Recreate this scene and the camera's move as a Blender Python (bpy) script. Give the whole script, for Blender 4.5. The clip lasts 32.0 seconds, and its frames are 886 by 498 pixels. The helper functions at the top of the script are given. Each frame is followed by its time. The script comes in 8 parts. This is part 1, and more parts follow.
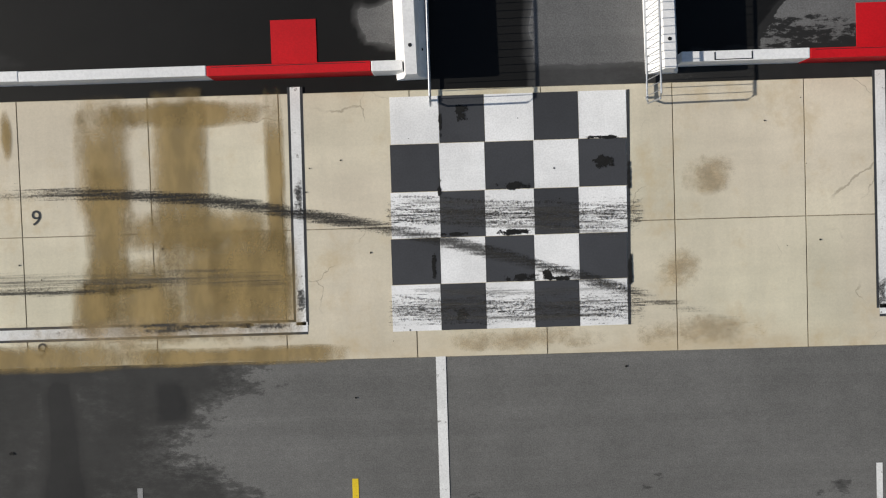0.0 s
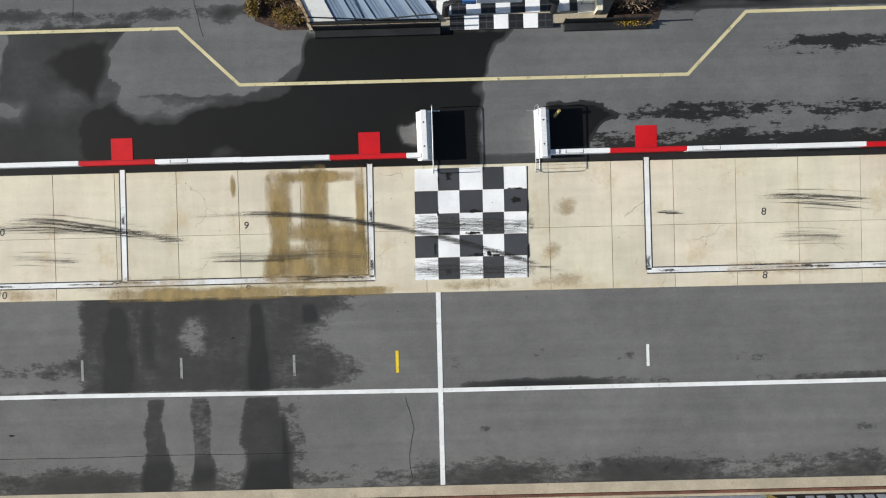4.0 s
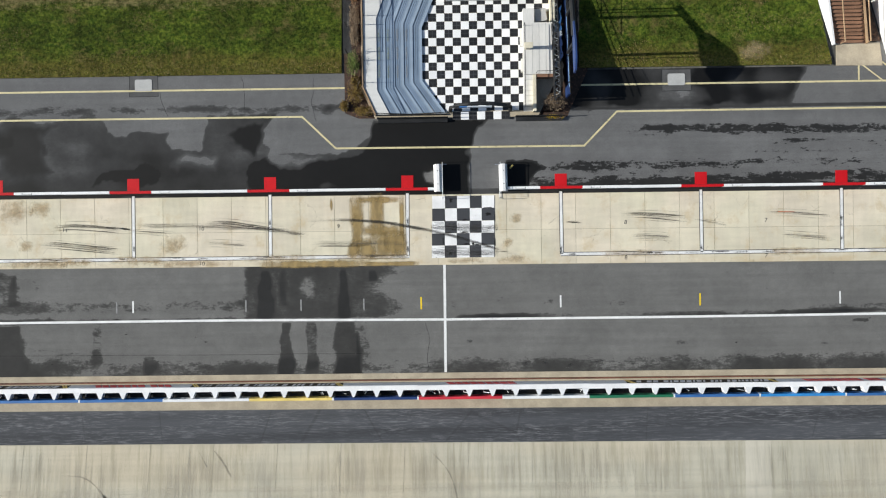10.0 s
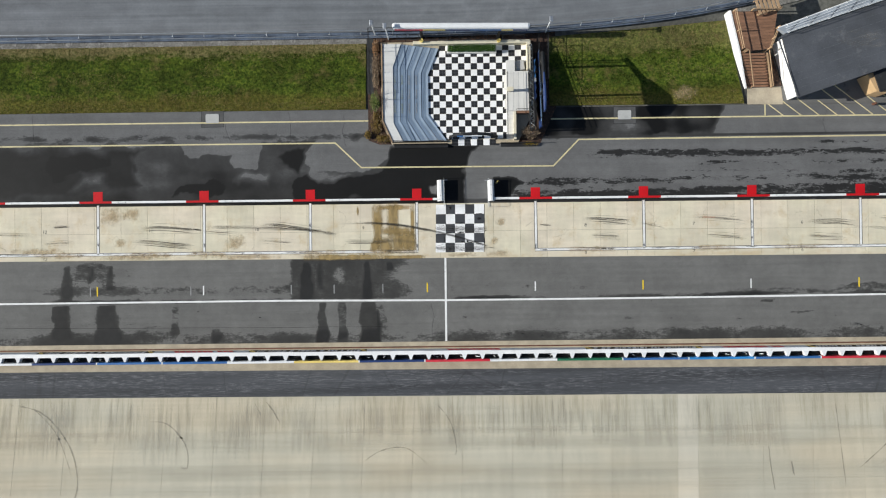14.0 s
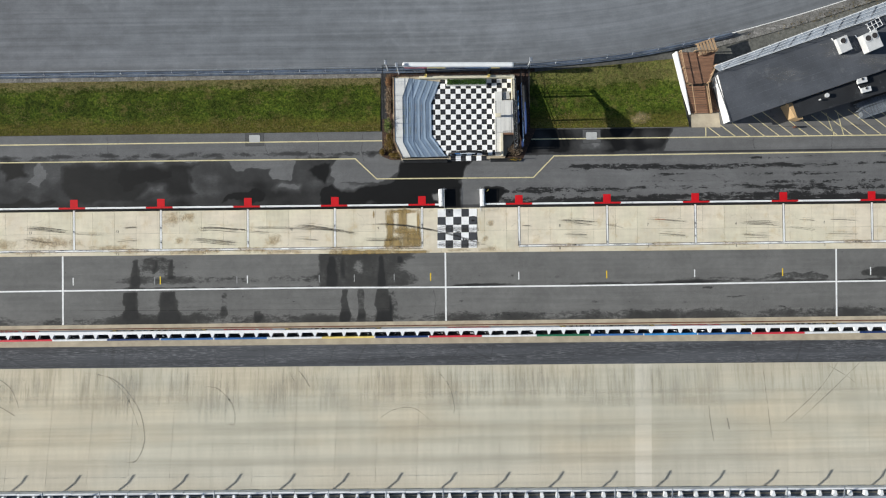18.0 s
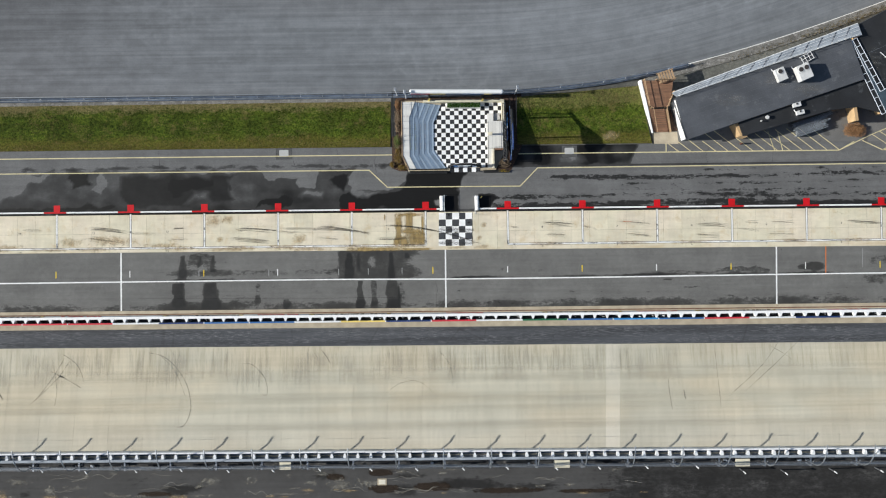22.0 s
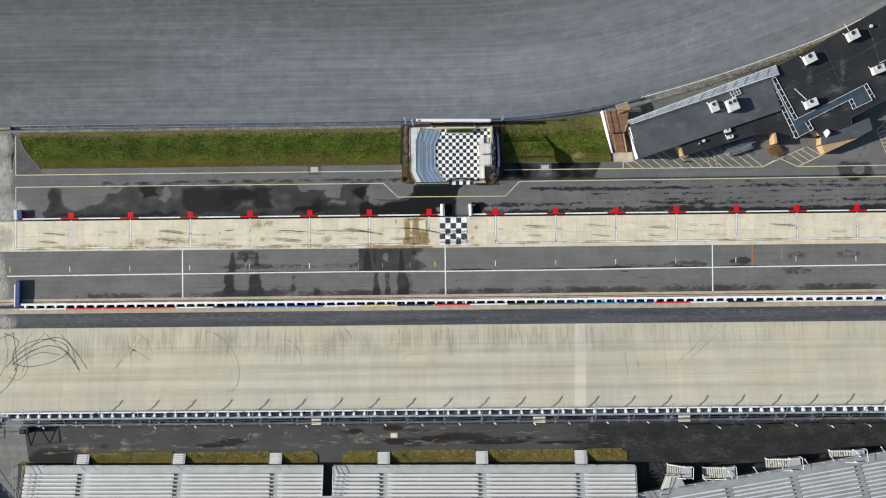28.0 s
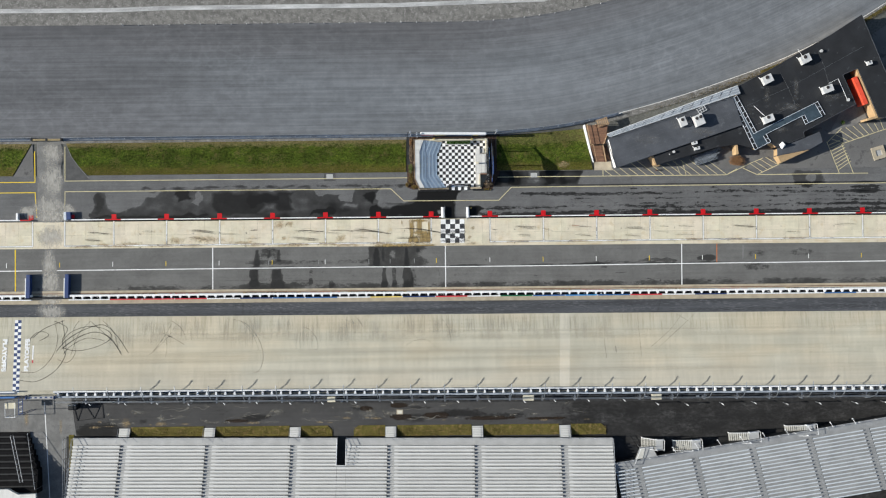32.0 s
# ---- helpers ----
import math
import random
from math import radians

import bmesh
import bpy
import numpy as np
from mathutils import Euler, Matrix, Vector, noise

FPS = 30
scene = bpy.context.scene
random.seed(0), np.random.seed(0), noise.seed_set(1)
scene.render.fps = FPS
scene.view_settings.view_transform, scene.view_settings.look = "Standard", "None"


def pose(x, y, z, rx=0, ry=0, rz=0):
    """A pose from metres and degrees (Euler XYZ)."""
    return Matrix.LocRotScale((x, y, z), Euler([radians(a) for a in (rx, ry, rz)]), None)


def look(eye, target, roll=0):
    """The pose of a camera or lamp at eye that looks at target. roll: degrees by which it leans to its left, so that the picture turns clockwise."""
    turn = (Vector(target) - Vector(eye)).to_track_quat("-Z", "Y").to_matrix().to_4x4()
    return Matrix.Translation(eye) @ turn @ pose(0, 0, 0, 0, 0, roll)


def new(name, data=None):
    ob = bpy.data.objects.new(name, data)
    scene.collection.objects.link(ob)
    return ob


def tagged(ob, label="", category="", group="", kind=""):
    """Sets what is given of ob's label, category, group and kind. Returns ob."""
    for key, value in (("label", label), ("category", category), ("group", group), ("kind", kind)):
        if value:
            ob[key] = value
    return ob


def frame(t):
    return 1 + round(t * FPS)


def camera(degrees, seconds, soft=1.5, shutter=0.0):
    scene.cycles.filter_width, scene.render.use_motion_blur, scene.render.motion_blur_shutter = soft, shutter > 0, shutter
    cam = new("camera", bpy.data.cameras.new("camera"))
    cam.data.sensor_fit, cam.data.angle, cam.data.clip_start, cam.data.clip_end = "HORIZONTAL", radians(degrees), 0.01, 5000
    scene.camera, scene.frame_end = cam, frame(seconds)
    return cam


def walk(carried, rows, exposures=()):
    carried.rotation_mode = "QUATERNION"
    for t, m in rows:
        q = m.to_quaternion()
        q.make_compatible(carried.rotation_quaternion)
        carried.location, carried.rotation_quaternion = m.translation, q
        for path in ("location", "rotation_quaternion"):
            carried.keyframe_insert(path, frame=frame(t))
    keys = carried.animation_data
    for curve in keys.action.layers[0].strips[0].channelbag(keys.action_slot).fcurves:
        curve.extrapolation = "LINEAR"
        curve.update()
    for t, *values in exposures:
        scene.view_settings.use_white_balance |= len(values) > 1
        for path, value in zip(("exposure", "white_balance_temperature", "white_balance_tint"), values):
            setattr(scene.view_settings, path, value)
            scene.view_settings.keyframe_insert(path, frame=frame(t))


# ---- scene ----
# camera: a drone that rises straight over the start line, looking down
cam = camera(48.5, 32.0, soft=1.15)
PATH = [
    (0, 0.226, 6.628, 18.725, -2.167, 0.229, -1.837),
    (1, 0.255, 6.561, 23.894, -1.815, 0.275, -1.816),
    (2, 0.357, 6.492, 29.073, -1.512, 0.317, -1.792),
    (3, 0.479, 6.470, 34.215, -1.302, 0.367, -1.736),
    (3.5, 0.544, 6.465, 36.782, -1.232, 0.397, -1.684),
    (4.5, 0.640, 6.380, 42.035, -1.212, 0.511, -1.418),
    (5.5, 0.759, 6.350, 47.181, -1.129, 0.595, -1.200),
    (6, 0.811, 6.294, 49.831, -1.099, 0.649, -1.108),
    (7, 0.887, 6.213, 55.139, -1.010, 0.749, -0.981),
    (8, 0.910, 6.117, 60.423, -0.886, 0.799, -0.910),
    (9, 0.895, 5.968, 65.705, -0.747, 0.785, -0.853),
    (10, 0.859, 5.757, 70.966, -0.615, 0.740, -0.832),
    (11, 0.810, 5.543, 76.164, -0.486, 0.680, -0.821),
    (12, 0.735, 5.357, 81.308, -0.359, 0.610, -0.802),
    (13, 0.638, 5.160, 86.465, -0.253, 0.529, -0.781),
    (14, 0.522, 4.947, 91.649, -0.167, 0.444, -0.767),
    (15, 0.398, 4.733, 96.825, -0.099, 0.357, -0.759),
    (16, 0.252, 4.513, 101.990, -0.042, 0.275, -0.752),
    (17, 0.123, 4.311, 107.110, 0.013, 0.194, -0.760),
    (18, 0.010, 4.150, 112.162, 0.063, 0.128, -0.783),
    (19, -0.089, 4.009, 117.183, 0.101, 0.097, -0.787),
    (20, -0.151, 3.865, 122.222, 0.124, 0.090, -0.768),
    (21, -0.151, 3.718, 127.290, 0.142, 0.073, -0.752),
    (22, -0.165, 3.579, 132.372, 0.166, 0.062, -0.751),
    (23, -0.229, 3.460, 137.497, 0.204, 0.035, -0.763),
    (24, -0.338, 3.329, 142.676, 0.234, -0.025, -0.784),
    (25, -0.477, 3.178, 147.896, 0.257, -0.092, -0.800),
    (26, -0.638, 3.021, 153.158, 0.284, -0.142, -0.802),
    (27, -0.813, 2.857, 158.453, 0.307, -0.180, -0.799),
    (28, -0.985, 2.682, 163.711, 0.333, -0.224, -0.790),
    (29, -1.180, 2.482, 168.963, 0.359, -0.268, -0.769),
    (30, -1.394, 2.252, 174.267, 0.384, -0.317, -0.740),
    (31, -1.623, 2.006, 179.610, 0.412, -0.379, -0.720),
    (32, -1.868, 1.777, 184.951, 0.461, -0.441, -0.709),
]
walk(cam, [(t, pose(x, y, z, rx, ry, rz)) for t, x, y, z, rx, ry, rz in PATH], [(0, -0.05, 6700, 10), (1.5, 0.25, 6600, 10), (3, 0.3, 6500, 9), (7, 0.39, 6450, 8), (10, 0.34, 6450, 8), (14.5, 0.26, 6450, 8), (18, 0.29, 6450, 8), (21, 0.34, 6450, 8), (25, 0.37, 6450, 8), (32, 0.34, 6450, 8)])


# world and sun
SUN_EL, SUN_AZ = radians(27.5), radians(180.7)   # the sun stands low over the -x side
world = bpy.data.worlds.new("sky")
scene.world = world
world.use_nodes = True
wn = world.node_tree.nodes
sky = wn.new("ShaderNodeTexSky")
sky.sky_type = "NISHITA"
sky.sun_disc = False
sky.sun_elevation = SUN_EL
sky.sun_rotation = math.pi / 2 - SUN_AZ
world.node_tree.links.new(sky.outputs[0], wn["Background"].inputs[0])
wn["Background"].inputs[1].default_value = 0.08
sun = new("sun", bpy.data.lights.new("sun", "SUN"))
sun.data.energy, sun.data.angle, sun.data.color = 4.9, radians(0.5), (1.0, 0.965, 0.89)
sun.matrix_world = look(Vector((math.cos(SUN_AZ) * math.cos(SUN_EL), math.sin(SUN_AZ) * math.cos(SUN_EL), math.sin(SUN_EL))) * 200, (0, 0, 0))


# ---- materials ----
class Nodes:
    """A thin helper to write node trees in lines."""

    def __init__(self, name):
        self.mat = bpy.data.materials.new(name)
        self.mat.use_nodes = True
        self.t = self.mat.node_tree
        self.bsdf = self.t.nodes["Principled BSDF"]
        self.out = self.t.nodes["Material Output"]
        self.geo = self.t.nodes.new("ShaderNodeNewGeometry")

    def link(self, a, b):
        self.t.links.new(a, b)

    def place(self, scale=(1, 1, 1), rot=0.0):
        m = self.t.nodes.new("ShaderNodeMapping")
        m.inputs["Scale"].default_value = scale
        m.inputs["Rotation"].default_value = (0, 0, radians(rot))
        self.link(self.geo.outputs["Position"], m.inputs["Vector"])
        return m.outputs[0]

    def noise(self, vec, scale, detail=4.0, rough=0.6):
        n = self.t.nodes.new("ShaderNodeTexNoise")
        n.inputs["Scale"].default_value, n.inputs["Detail"].default_value, n.inputs["Roughness"].default_value = scale, detail, rough
        self.link(vec, n.inputs["Vector"])
        return n.outputs["Fac"]

    def math(self, op, a, b=0.0, c=0.0):
        n = self.t.nodes.new("ShaderNodeMath")
        n.operation = op
        for k, v in enumerate((a, b, c)):
            if isinstance(v, (int, float)):
                n.inputs[k].default_value = v
            else:
                self.link(v, n.inputs[k])
        return n.outputs[0]

    def span(self, v, a, b, c=0.0, d=1.0, smooth=True):
        n = self.t.nodes.new("ShaderNodeMapRange")
        n.interpolation_type = "SMOOTHSTEP" if smooth else "LINEAR"
        self.link(v, n.inputs[0])
        for k, x in enumerate((a, b, c, d)):
            n.inputs[k + 1].default_value = x
        return n.outputs[0]

    def mix(self, f, a, b, blend="MIX"):
        n = self.t.nodes.new("ShaderNodeMix")
        n.data_type, n.blend_type = "RGBA", blend
        for k, v in ((0, f), (6, a), (7, b)):
            if isinstance(v, (int, float)):
                n.inputs[k].default_value = v
            elif isinstance(v, tuple):
                n.inputs[k].default_value = v
            else:
                self.link(v, n.inputs[k])
        return n.outputs[2]

    def grey(self, v):
        n = self.t.nodes.new("ShaderNodeCombineColor")
        for k in range(3):
            self.link(v, n.inputs[k])
        return n.outputs[0]

    def attr(self, name):
        n = self.t.nodes.new("ShaderNodeAttribute")
        n.attribute_name = name
        return n.outputs["Fac"]

    def bump(self, h, strength, dist):
        n = self.t.nodes.new("ShaderNodeBump")
        n.inputs["Strength"].default_value, n.inputs["Distance"].default_value = strength, dist
        self.link(h, n.inputs["Height"])
        self.link(n.outputs[0], self.bsdf.inputs["Normal"])

    def random(self):
        return self.t.nodes.new("ShaderNodeObjectInfo").outputs["Random"]

    def done(self, col, rough=0.8, metal=0.0, spec=0.5):
        b = self.bsdf
        for key, v in (("Base Color", col), ("Roughness", rough), ("Metallic", metal), ("Specular IOR Level", spec)):
            if isinstance(v, (int, float, tuple)):
                b.inputs[key].default_value = v
            else:
                self.link(v, b.inputs[key])
        return self.mat


def surface(name, col, var=0.25, big=0.4, fine=12.0, finevar=0.25, rough=0.8, metal=0.0, bump=0.15, dist=0.01, stretch=(1, 1, 1), spot=None, spot_at=0.64, spot_scale=1.5, rnd=0.0, rot=0.0, spec=0.5):
    """A plain real surface: broad blotches, fine grain, a few spots of a second colour, relief."""
    n = Nodes(name)
    p = n.place(stretch, rot)
    k = n.span(n.noise(p, big, 5), 0.3, 0.7, 1 - var, 1 + var)
    f = n.noise(p, fine, 3, 0.7)
    k = n.math("MULTIPLY", k, n.span(f, 0.3, 0.7, 1 - finevar, 1 + finevar))
    if rnd:
        k = n.math("MULTIPLY", k, n.span(n.random(), 0, 1, 1 - rnd, 1 + rnd, False))
    c = n.mix(1.0, col, n.grey(k), "MULTIPLY")
    if spot:
        s = n.math("ADD", n.noise(p, spot_scale, 6, 0.65), n.math("MULTIPLY", f, 0.12))
        c = n.mix(n.span(s, spot_at, spot_at + 0.1), c, spot)
    if bump:
        n.bump(f, bump, dist)
    return n.done(c, rough, metal, spec)


def asphalt(name, dry, wet, grain=0.35, streak=0.0):
    """Asphalt with aggregate grain, seams of wear and wet areas that the sheet's own 'wet' value names; on the service
    road it also carries some shade.
    """
    n = Nodes(name)
    p = n.place()
    g = n.noise(p, 34.0, 3, 0.85)
    b = n.noise(p, 0.22, 5)
    m = n.noise(p, 1.6, 5, 0.65)
    k = n.math("MULTIPLY", n.span(g, 0.25, 0.75, 1 - grain, 1 + grain), n.span(b, 0.3, 0.7, 0.88, 1.11))
    k = n.math("MULTIPLY", k, n.span(m, 0.3, 0.7, 0.94, 1.06))
    k = n.math("MULTIPLY", k, n.span(n.noise(p, 9.0, 4, 0.75), 0.3, 0.7, 0.93, 1.07))
    k = n.math("MULTIPLY", k, n.span(n.noise(n.place((0.05, 1.7, 1)), 1.0, 5, 0.65), 0.3, 0.7, 0.92, 1.08))
    c = n.mix(1.0, dry, n.grey(k), "MULTIPLY")
    # pale flecks of bare aggregate
    c = n.mix(n.math("MULTIPLY", n.span(n.noise(p, 55.0, 2, 0.5), 0.70, 0.76), 0.35), c, tuple(2.2 * a for a in dry[:3]) + (1.0,))
    # the rim of a wet patch frays at three sizes, drawn out along the road
    fray = n.math("MULTIPLY", n.math("SUBTRACT", n.noise(n.place((0.55, 1.1, 1)), 1.7, 9, 0.78), 0.5), 1.6)
    fray = n.math("ADD", fray, n.math("MULTIPLY", n.math("SUBTRACT", n.noise(n.place((0.6, 1.2, 1)), 7.0, 6, 0.7), 0.5), 0.6))
    fray = n.math("ADD", fray, n.math("MULTIPLY", n.math("SUBTRACT", g, 0.5), 0.25))
    calm = 0.8
    if streak:
        sep = n.t.nodes.new("ShaderNodeSeparateXYZ")
        n.link(n.geo.outputs["Position"], sep.inputs[0])
        side = n.math("MULTIPLY", n.span(sep.outputs[0], 3.0, 5.5), n.span(sep.outputs[1], 14.9, 14.6))
        s = n.noise(n.place((0.20, 1.15, 1)), 1.5, 9, 0.75)
        ragged = n.math("ADD", fray, n.math("MULTIPLY", n.math("SUBTRACT", s, 0.5), streak))
        # standing pools have smooth rims, drying streaks ragged ones
        verge = n.math("MULTIPLY", n.span(sep.outputs[1], 14.6, 14.95, 0.22, 0.9), n.span(sep.outputs[0], 9.0, 7.0, 0.3, 1.0))
        fray = n.math("ADD", n.math("MULTIPLY", ragged, side), n.math("MULTIPLY", n.math("MULTIPLY", fray, verge), n.math("SUBTRACT", 1.0, side)))
    edge = n.math("ADD", n.attr("wet"), n.math("MULTIPLY", fray, n.math("SUBTRACT", 1.0, n.math("MULTIPLY", n.span(n.attr("wet"), 0.52, 0.75), calm))))
    damp = n.span(edge, 0.43, 0.49)
    moist = n.span(edge, 0.47, 0.72)
    soak = n.span(edge, 0.70, 0.97)
    light, mid = (tuple(q * a for a in dry[:3]) + (1.0,) for q in (0.58, 0.31))
    if streak:
        moist = n.math("MAXIMUM", moist, n.math("MULTIPLY", damp, side))
        soak = n.math("MAXIMUM", soak, n.math("MULTIPLY", n.span(edge, 0.45, 0.54), n.math("MULTIPLY", side, 0.6)))
    kk = n.mix(soak, n.mix(moist, light, mid), wet)
    kk = n.mix(1.0, kk, n.grey(n.math("MULTIPLY", n.span(b, 0.3, 0.7, 0.85, 1.15), n.span(m, 0.3, 0.7, 0.90, 1.10))), "MULTIPLY")
    c = n.mix(damp, c, kk)
    n.bump(g, 0.3, 0.008)
    return n.done(c, n.span(soak, 0, 1, 0.88, 0.6), 0.0, 0.22)


def decal(name, col, rough=0.85, scale=3.0, stretch=(1, 1, 1), cut=0.5, soft=0.25, most=1.0, rot=0.0, spec=0.3, amp=2.2, grain=0.6):
    """A stain or rubber mark: its own 'm' value times noise decides where it covers."""
    n = Nodes(name)
    p = n.place(stretch, rot)
    f = n.noise(p, scale, 7, 0.7)
    a = n.math("ADD", n.attr("m"), n.math("MULTIPLY", n.math("SUBTRACT", f, 0.5), amp))
    a = n.math("ADD", a, n.math("MULTIPLY", n.math("SUBTRACT", n.noise(n.place(), 24.0, 4, 0.8), 0.5), grain))
    a = n.math("MULTIPLY", a, n.span(n.attr("m"), 0.0, 0.12))
    a = n.span(a, cut - soft, cut + soft, 0, most)
    c = n.mix(1.0, col, n.grey(n.span(n.noise(p, scale * 2.3, 3), 0.3, 0.7, 0.8, 1.2)), "MULTIPLY")
    n.done(c, rough, 0.0, spec)
    tr = n.t.nodes.new("ShaderNodeBsdfTransparent")
    mx = n.t.nodes.new("ShaderNodeMixShader")
    n.link(a, mx.inputs[0])
    n.link(tr.outputs[0], mx.inputs[1])
    n.link(n.bsdf.outputs[0], mx.inputs[2])
    n.link(mx.outputs[0], n.out.inputs[0])
    return n.mat


def worn_paint(name, col, under, at=0.62, scale=5.0, rough=0.6, rnd=0.0):
    """Road paint, chipped so that the ground below shows."""
    n = Nodes(name)
    p = n.place()
    f = n.noise(p, scale, 8, 0.75)
    g = n.noise(p, 30.0, 2)
    k = n.math("MULTIPLY", n.span(n.noise(p, 0.7, 4), 0.3, 0.7, 0.88, 1.08), n.span(g, 0.3, 0.7, 0.93, 1.07))
    if rnd:
        k = n.math("MULTIPLY", k, n.span(n.random(), 0, 1, 1 - rnd, 1 + rnd, False))
    c = n.mix(n.span(f, at, at + 0.05), n.mix(1.0, col, n.grey(k), "MULTIPLY"), under)
    n.bump(g, 0.15, 0.004)
    return n.done(c, rough, 0.0, 0.25)


def pad_material():
    """Pit-box concrete: soft clouds, a rosy or ochre cast from slab to slab, hairline cracks, brown dirt along the road side."""
    n = Nodes("pit_concrete")
    p = n.place()
    sep = n.t.nodes.new("ShaderNodeSeparateXYZ")
    n.link(n.geo.outputs["Position"], sep.inputs[0])
    cloud = n.noise(p, 0.5, 5, 0.55)
    sweep = n.noise(n.place((0.35, 2.4, 1)), 1.0, 5, 0.6)
    run = n.noise(n.place((2.2, 0.25, 1)), 1.0, 5, 0.6)
    fine = n.noise(p, 26.0, 4, 0.75)
    k = n.math("MULTIPLY", n.span(cloud, 0.3, 0.7, 0.93, 1.06), n.span(sweep, 0.3, 0.7, 0.96, 1.04))
    k = n.math("MULTIPLY", k, n.span(run, 0.3, 0.7, 0.965, 1.035))
    k = n.math("MULTIPLY", k, n.span(fine, 0.25, 0.75, 0.94, 1.06))
    k = n.math("MULTIPLY", k, n.span(n.random(), 0, 1, 0.95, 1.05, False))
    c = n.mix(n.span(n.noise(p, 0.16, 3, 0.5), 0.35, 0.65), (0.615, 0.548, 0.435, 1), (0.600, 0.556, 0.425, 1))
    c = n.mix(1.0, c, n.grey(k), "MULTIPLY")
    # ochre weathering, softly bounded
    rust = n.math("ADD", n.noise(n.place((0.9, 0.7, 1)), 0.9, 7, 0.68), n.math("MULTIPLY", n.noise(p, 6.0, 4), 0.18))
    c = n.mix(n.math("MULTIPLY", n.span(rust, 0.60, 0.80), 0.55), c, (0.50, 0.39, 0.23, 1))
    low = n.span(n.math("ADD", sep.outputs[1], n.math("MULTIPLY", n.noise(n.place((0.6, 1.0, 1)), 1.0, 6, 0.7), 1.1)), 5.05, 4.45)
    c = n.mix(n.math("MULTIPLY", low, n.span(n.noise(n.place((0.25, 0.6, 1)), 1.0, 6, 0.65), 0.40, 0.66, 0.05, 0.62)), c, (0.46, 0.35, 0.20, 1))
    # hairline cracks
    v = n.t.nodes.new("ShaderNodeTexVoronoi")
    v.feature = "DISTANCE_TO_EDGE"
    v.inputs["Scale"].default_value = 0.42
    warp = n.t.nodes.new("ShaderNodeVectorMath")
    warp.operation = "MULTIPLY_ADD"
    wn_ = n.t.nodes.new("ShaderNodeTexNoise")
    wn_.inputs["Scale"].default_value, wn_.inputs["Detail"].default_value = 1.3, 5.0
    n.link(p, wn_.inputs["Vector"])
    n.link(wn_.outputs["Color"], warp.inputs[0])
    warp.inputs[1].default_value = (1.1, 1.1, 0.0)
    n.link(p, warp.inputs[2])
    n.link(warp.outputs[0], v.inputs["Vector"])
    hair = n.math("MULTIPLY", n.span(v.outputs["Distance"], 0.006, 0.0015), n.span(n.noise(p, 0.45, 3), 0.52, 0.60))
    c = n.mix(n.math("MULTIPLY", hair, 0.5), c, (0.20, 0.16, 0.11, 1))
    n.bump(fine, 0.2, 0.003)
    return n.done(c, 0.85, 0.0, 0.35)


def track_material(name, col, mild=1.0):
    """Banked race-track concrete: rubbered lanes lengthways, water runs down the bank, a cast that drifts from slab to slab."""
    n = Nodes(name)
    p = n.place()
    sep = n.t.nodes.new("ShaderNodeSeparateXYZ")
    n.link(n.geo.outputs["Position"], sep.inputs[0])
    lane = n.noise(n.place((0.012, 0.55, 1)), 1.0, 4, 0.6)
    thin = n.noise(n.place((0.035, 2.6, 1)), 1.0, 5, 0.65)
    fall = n.noise(n.place((1.5, 0.10, 1)), 1.0, 5, 0.65)
    broad = n.noise(n.place((0.22, 0.05, 1)), 1.0, 3, 0.5)
    fine = n.noise(p, 9.0, 4, 0.7)
    k = n.math("MULTIPLY", n.span(lane, 0.32, 0.68, 1 - 0.055 * mild, 1 + 0.045 * mild), n.span(thin, 0.3, 0.7, 1 - 0.045 * mild, 1 + 0.04 * mild))
    k = n.math("MULTIPLY", k, n.span(fall, 0.3, 0.7, 1 - 0.05 * mild, 1 + 0.04 * mild))
    k = n.math("MULTIPLY", k, n.span(broad, 0.3, 0.7, 1 - 0.05 * mild, 1 + 0.05 * mild))
    k = n.math("MULTIPLY", k, n.span(fine, 0.3, 0.7, 0.965, 1.035))
    k = n.math("MULTIPLY", k, n.span(n.random(), 0, 1, 0.97, 1.03, False))
    tint = n.noise(n.place((0.06, 0.09, 1)), 1.0, 3, 0.5)
    warm = tuple(a * b for a, b in zip(col, (1.03, 0.99, 0.95, 1)))
    cool = tuple(a * b for a, b in zip(col, (0.975, 0.995, 1.02, 1)))
    c = n.mix(n.span(tint, 0.36, 0.64), warm, cool)
    c = n.mix(n.span(sep.outputs[1], -16.0, -22.0, 0.0, 0.55), c, tuple(a * b for a, b in zip(col, (0.955, 0.97, 1.05, 1))))
    c = n.mix(1.0, c, n.grey(k), "MULTIPLY")
    # green-brown growth and water runs from the upper seam
    runs = n.math("MULTIPLY", n.span(n.math("ADD", sep.outputs[1], n.math("MULTIPLY", n.noise(n.place((0.45, 0.05, 1)), 1.0, 4, 0.6), 7.0)), -11.0, -7.0), n.span(n.noise(n.place((2.6, 0.07, 1)), 1.0, 6, 0.7), 0.46, 0.66))
    c = n.mix(n.math("MULTIPLY", runs, 0.38 * mild), c, (0.24, 0.215, 0.14, 1))
    n.bump(fine, 0.12, 0.004)
    return n.done(c, 0.85, 0.0, 0.3)


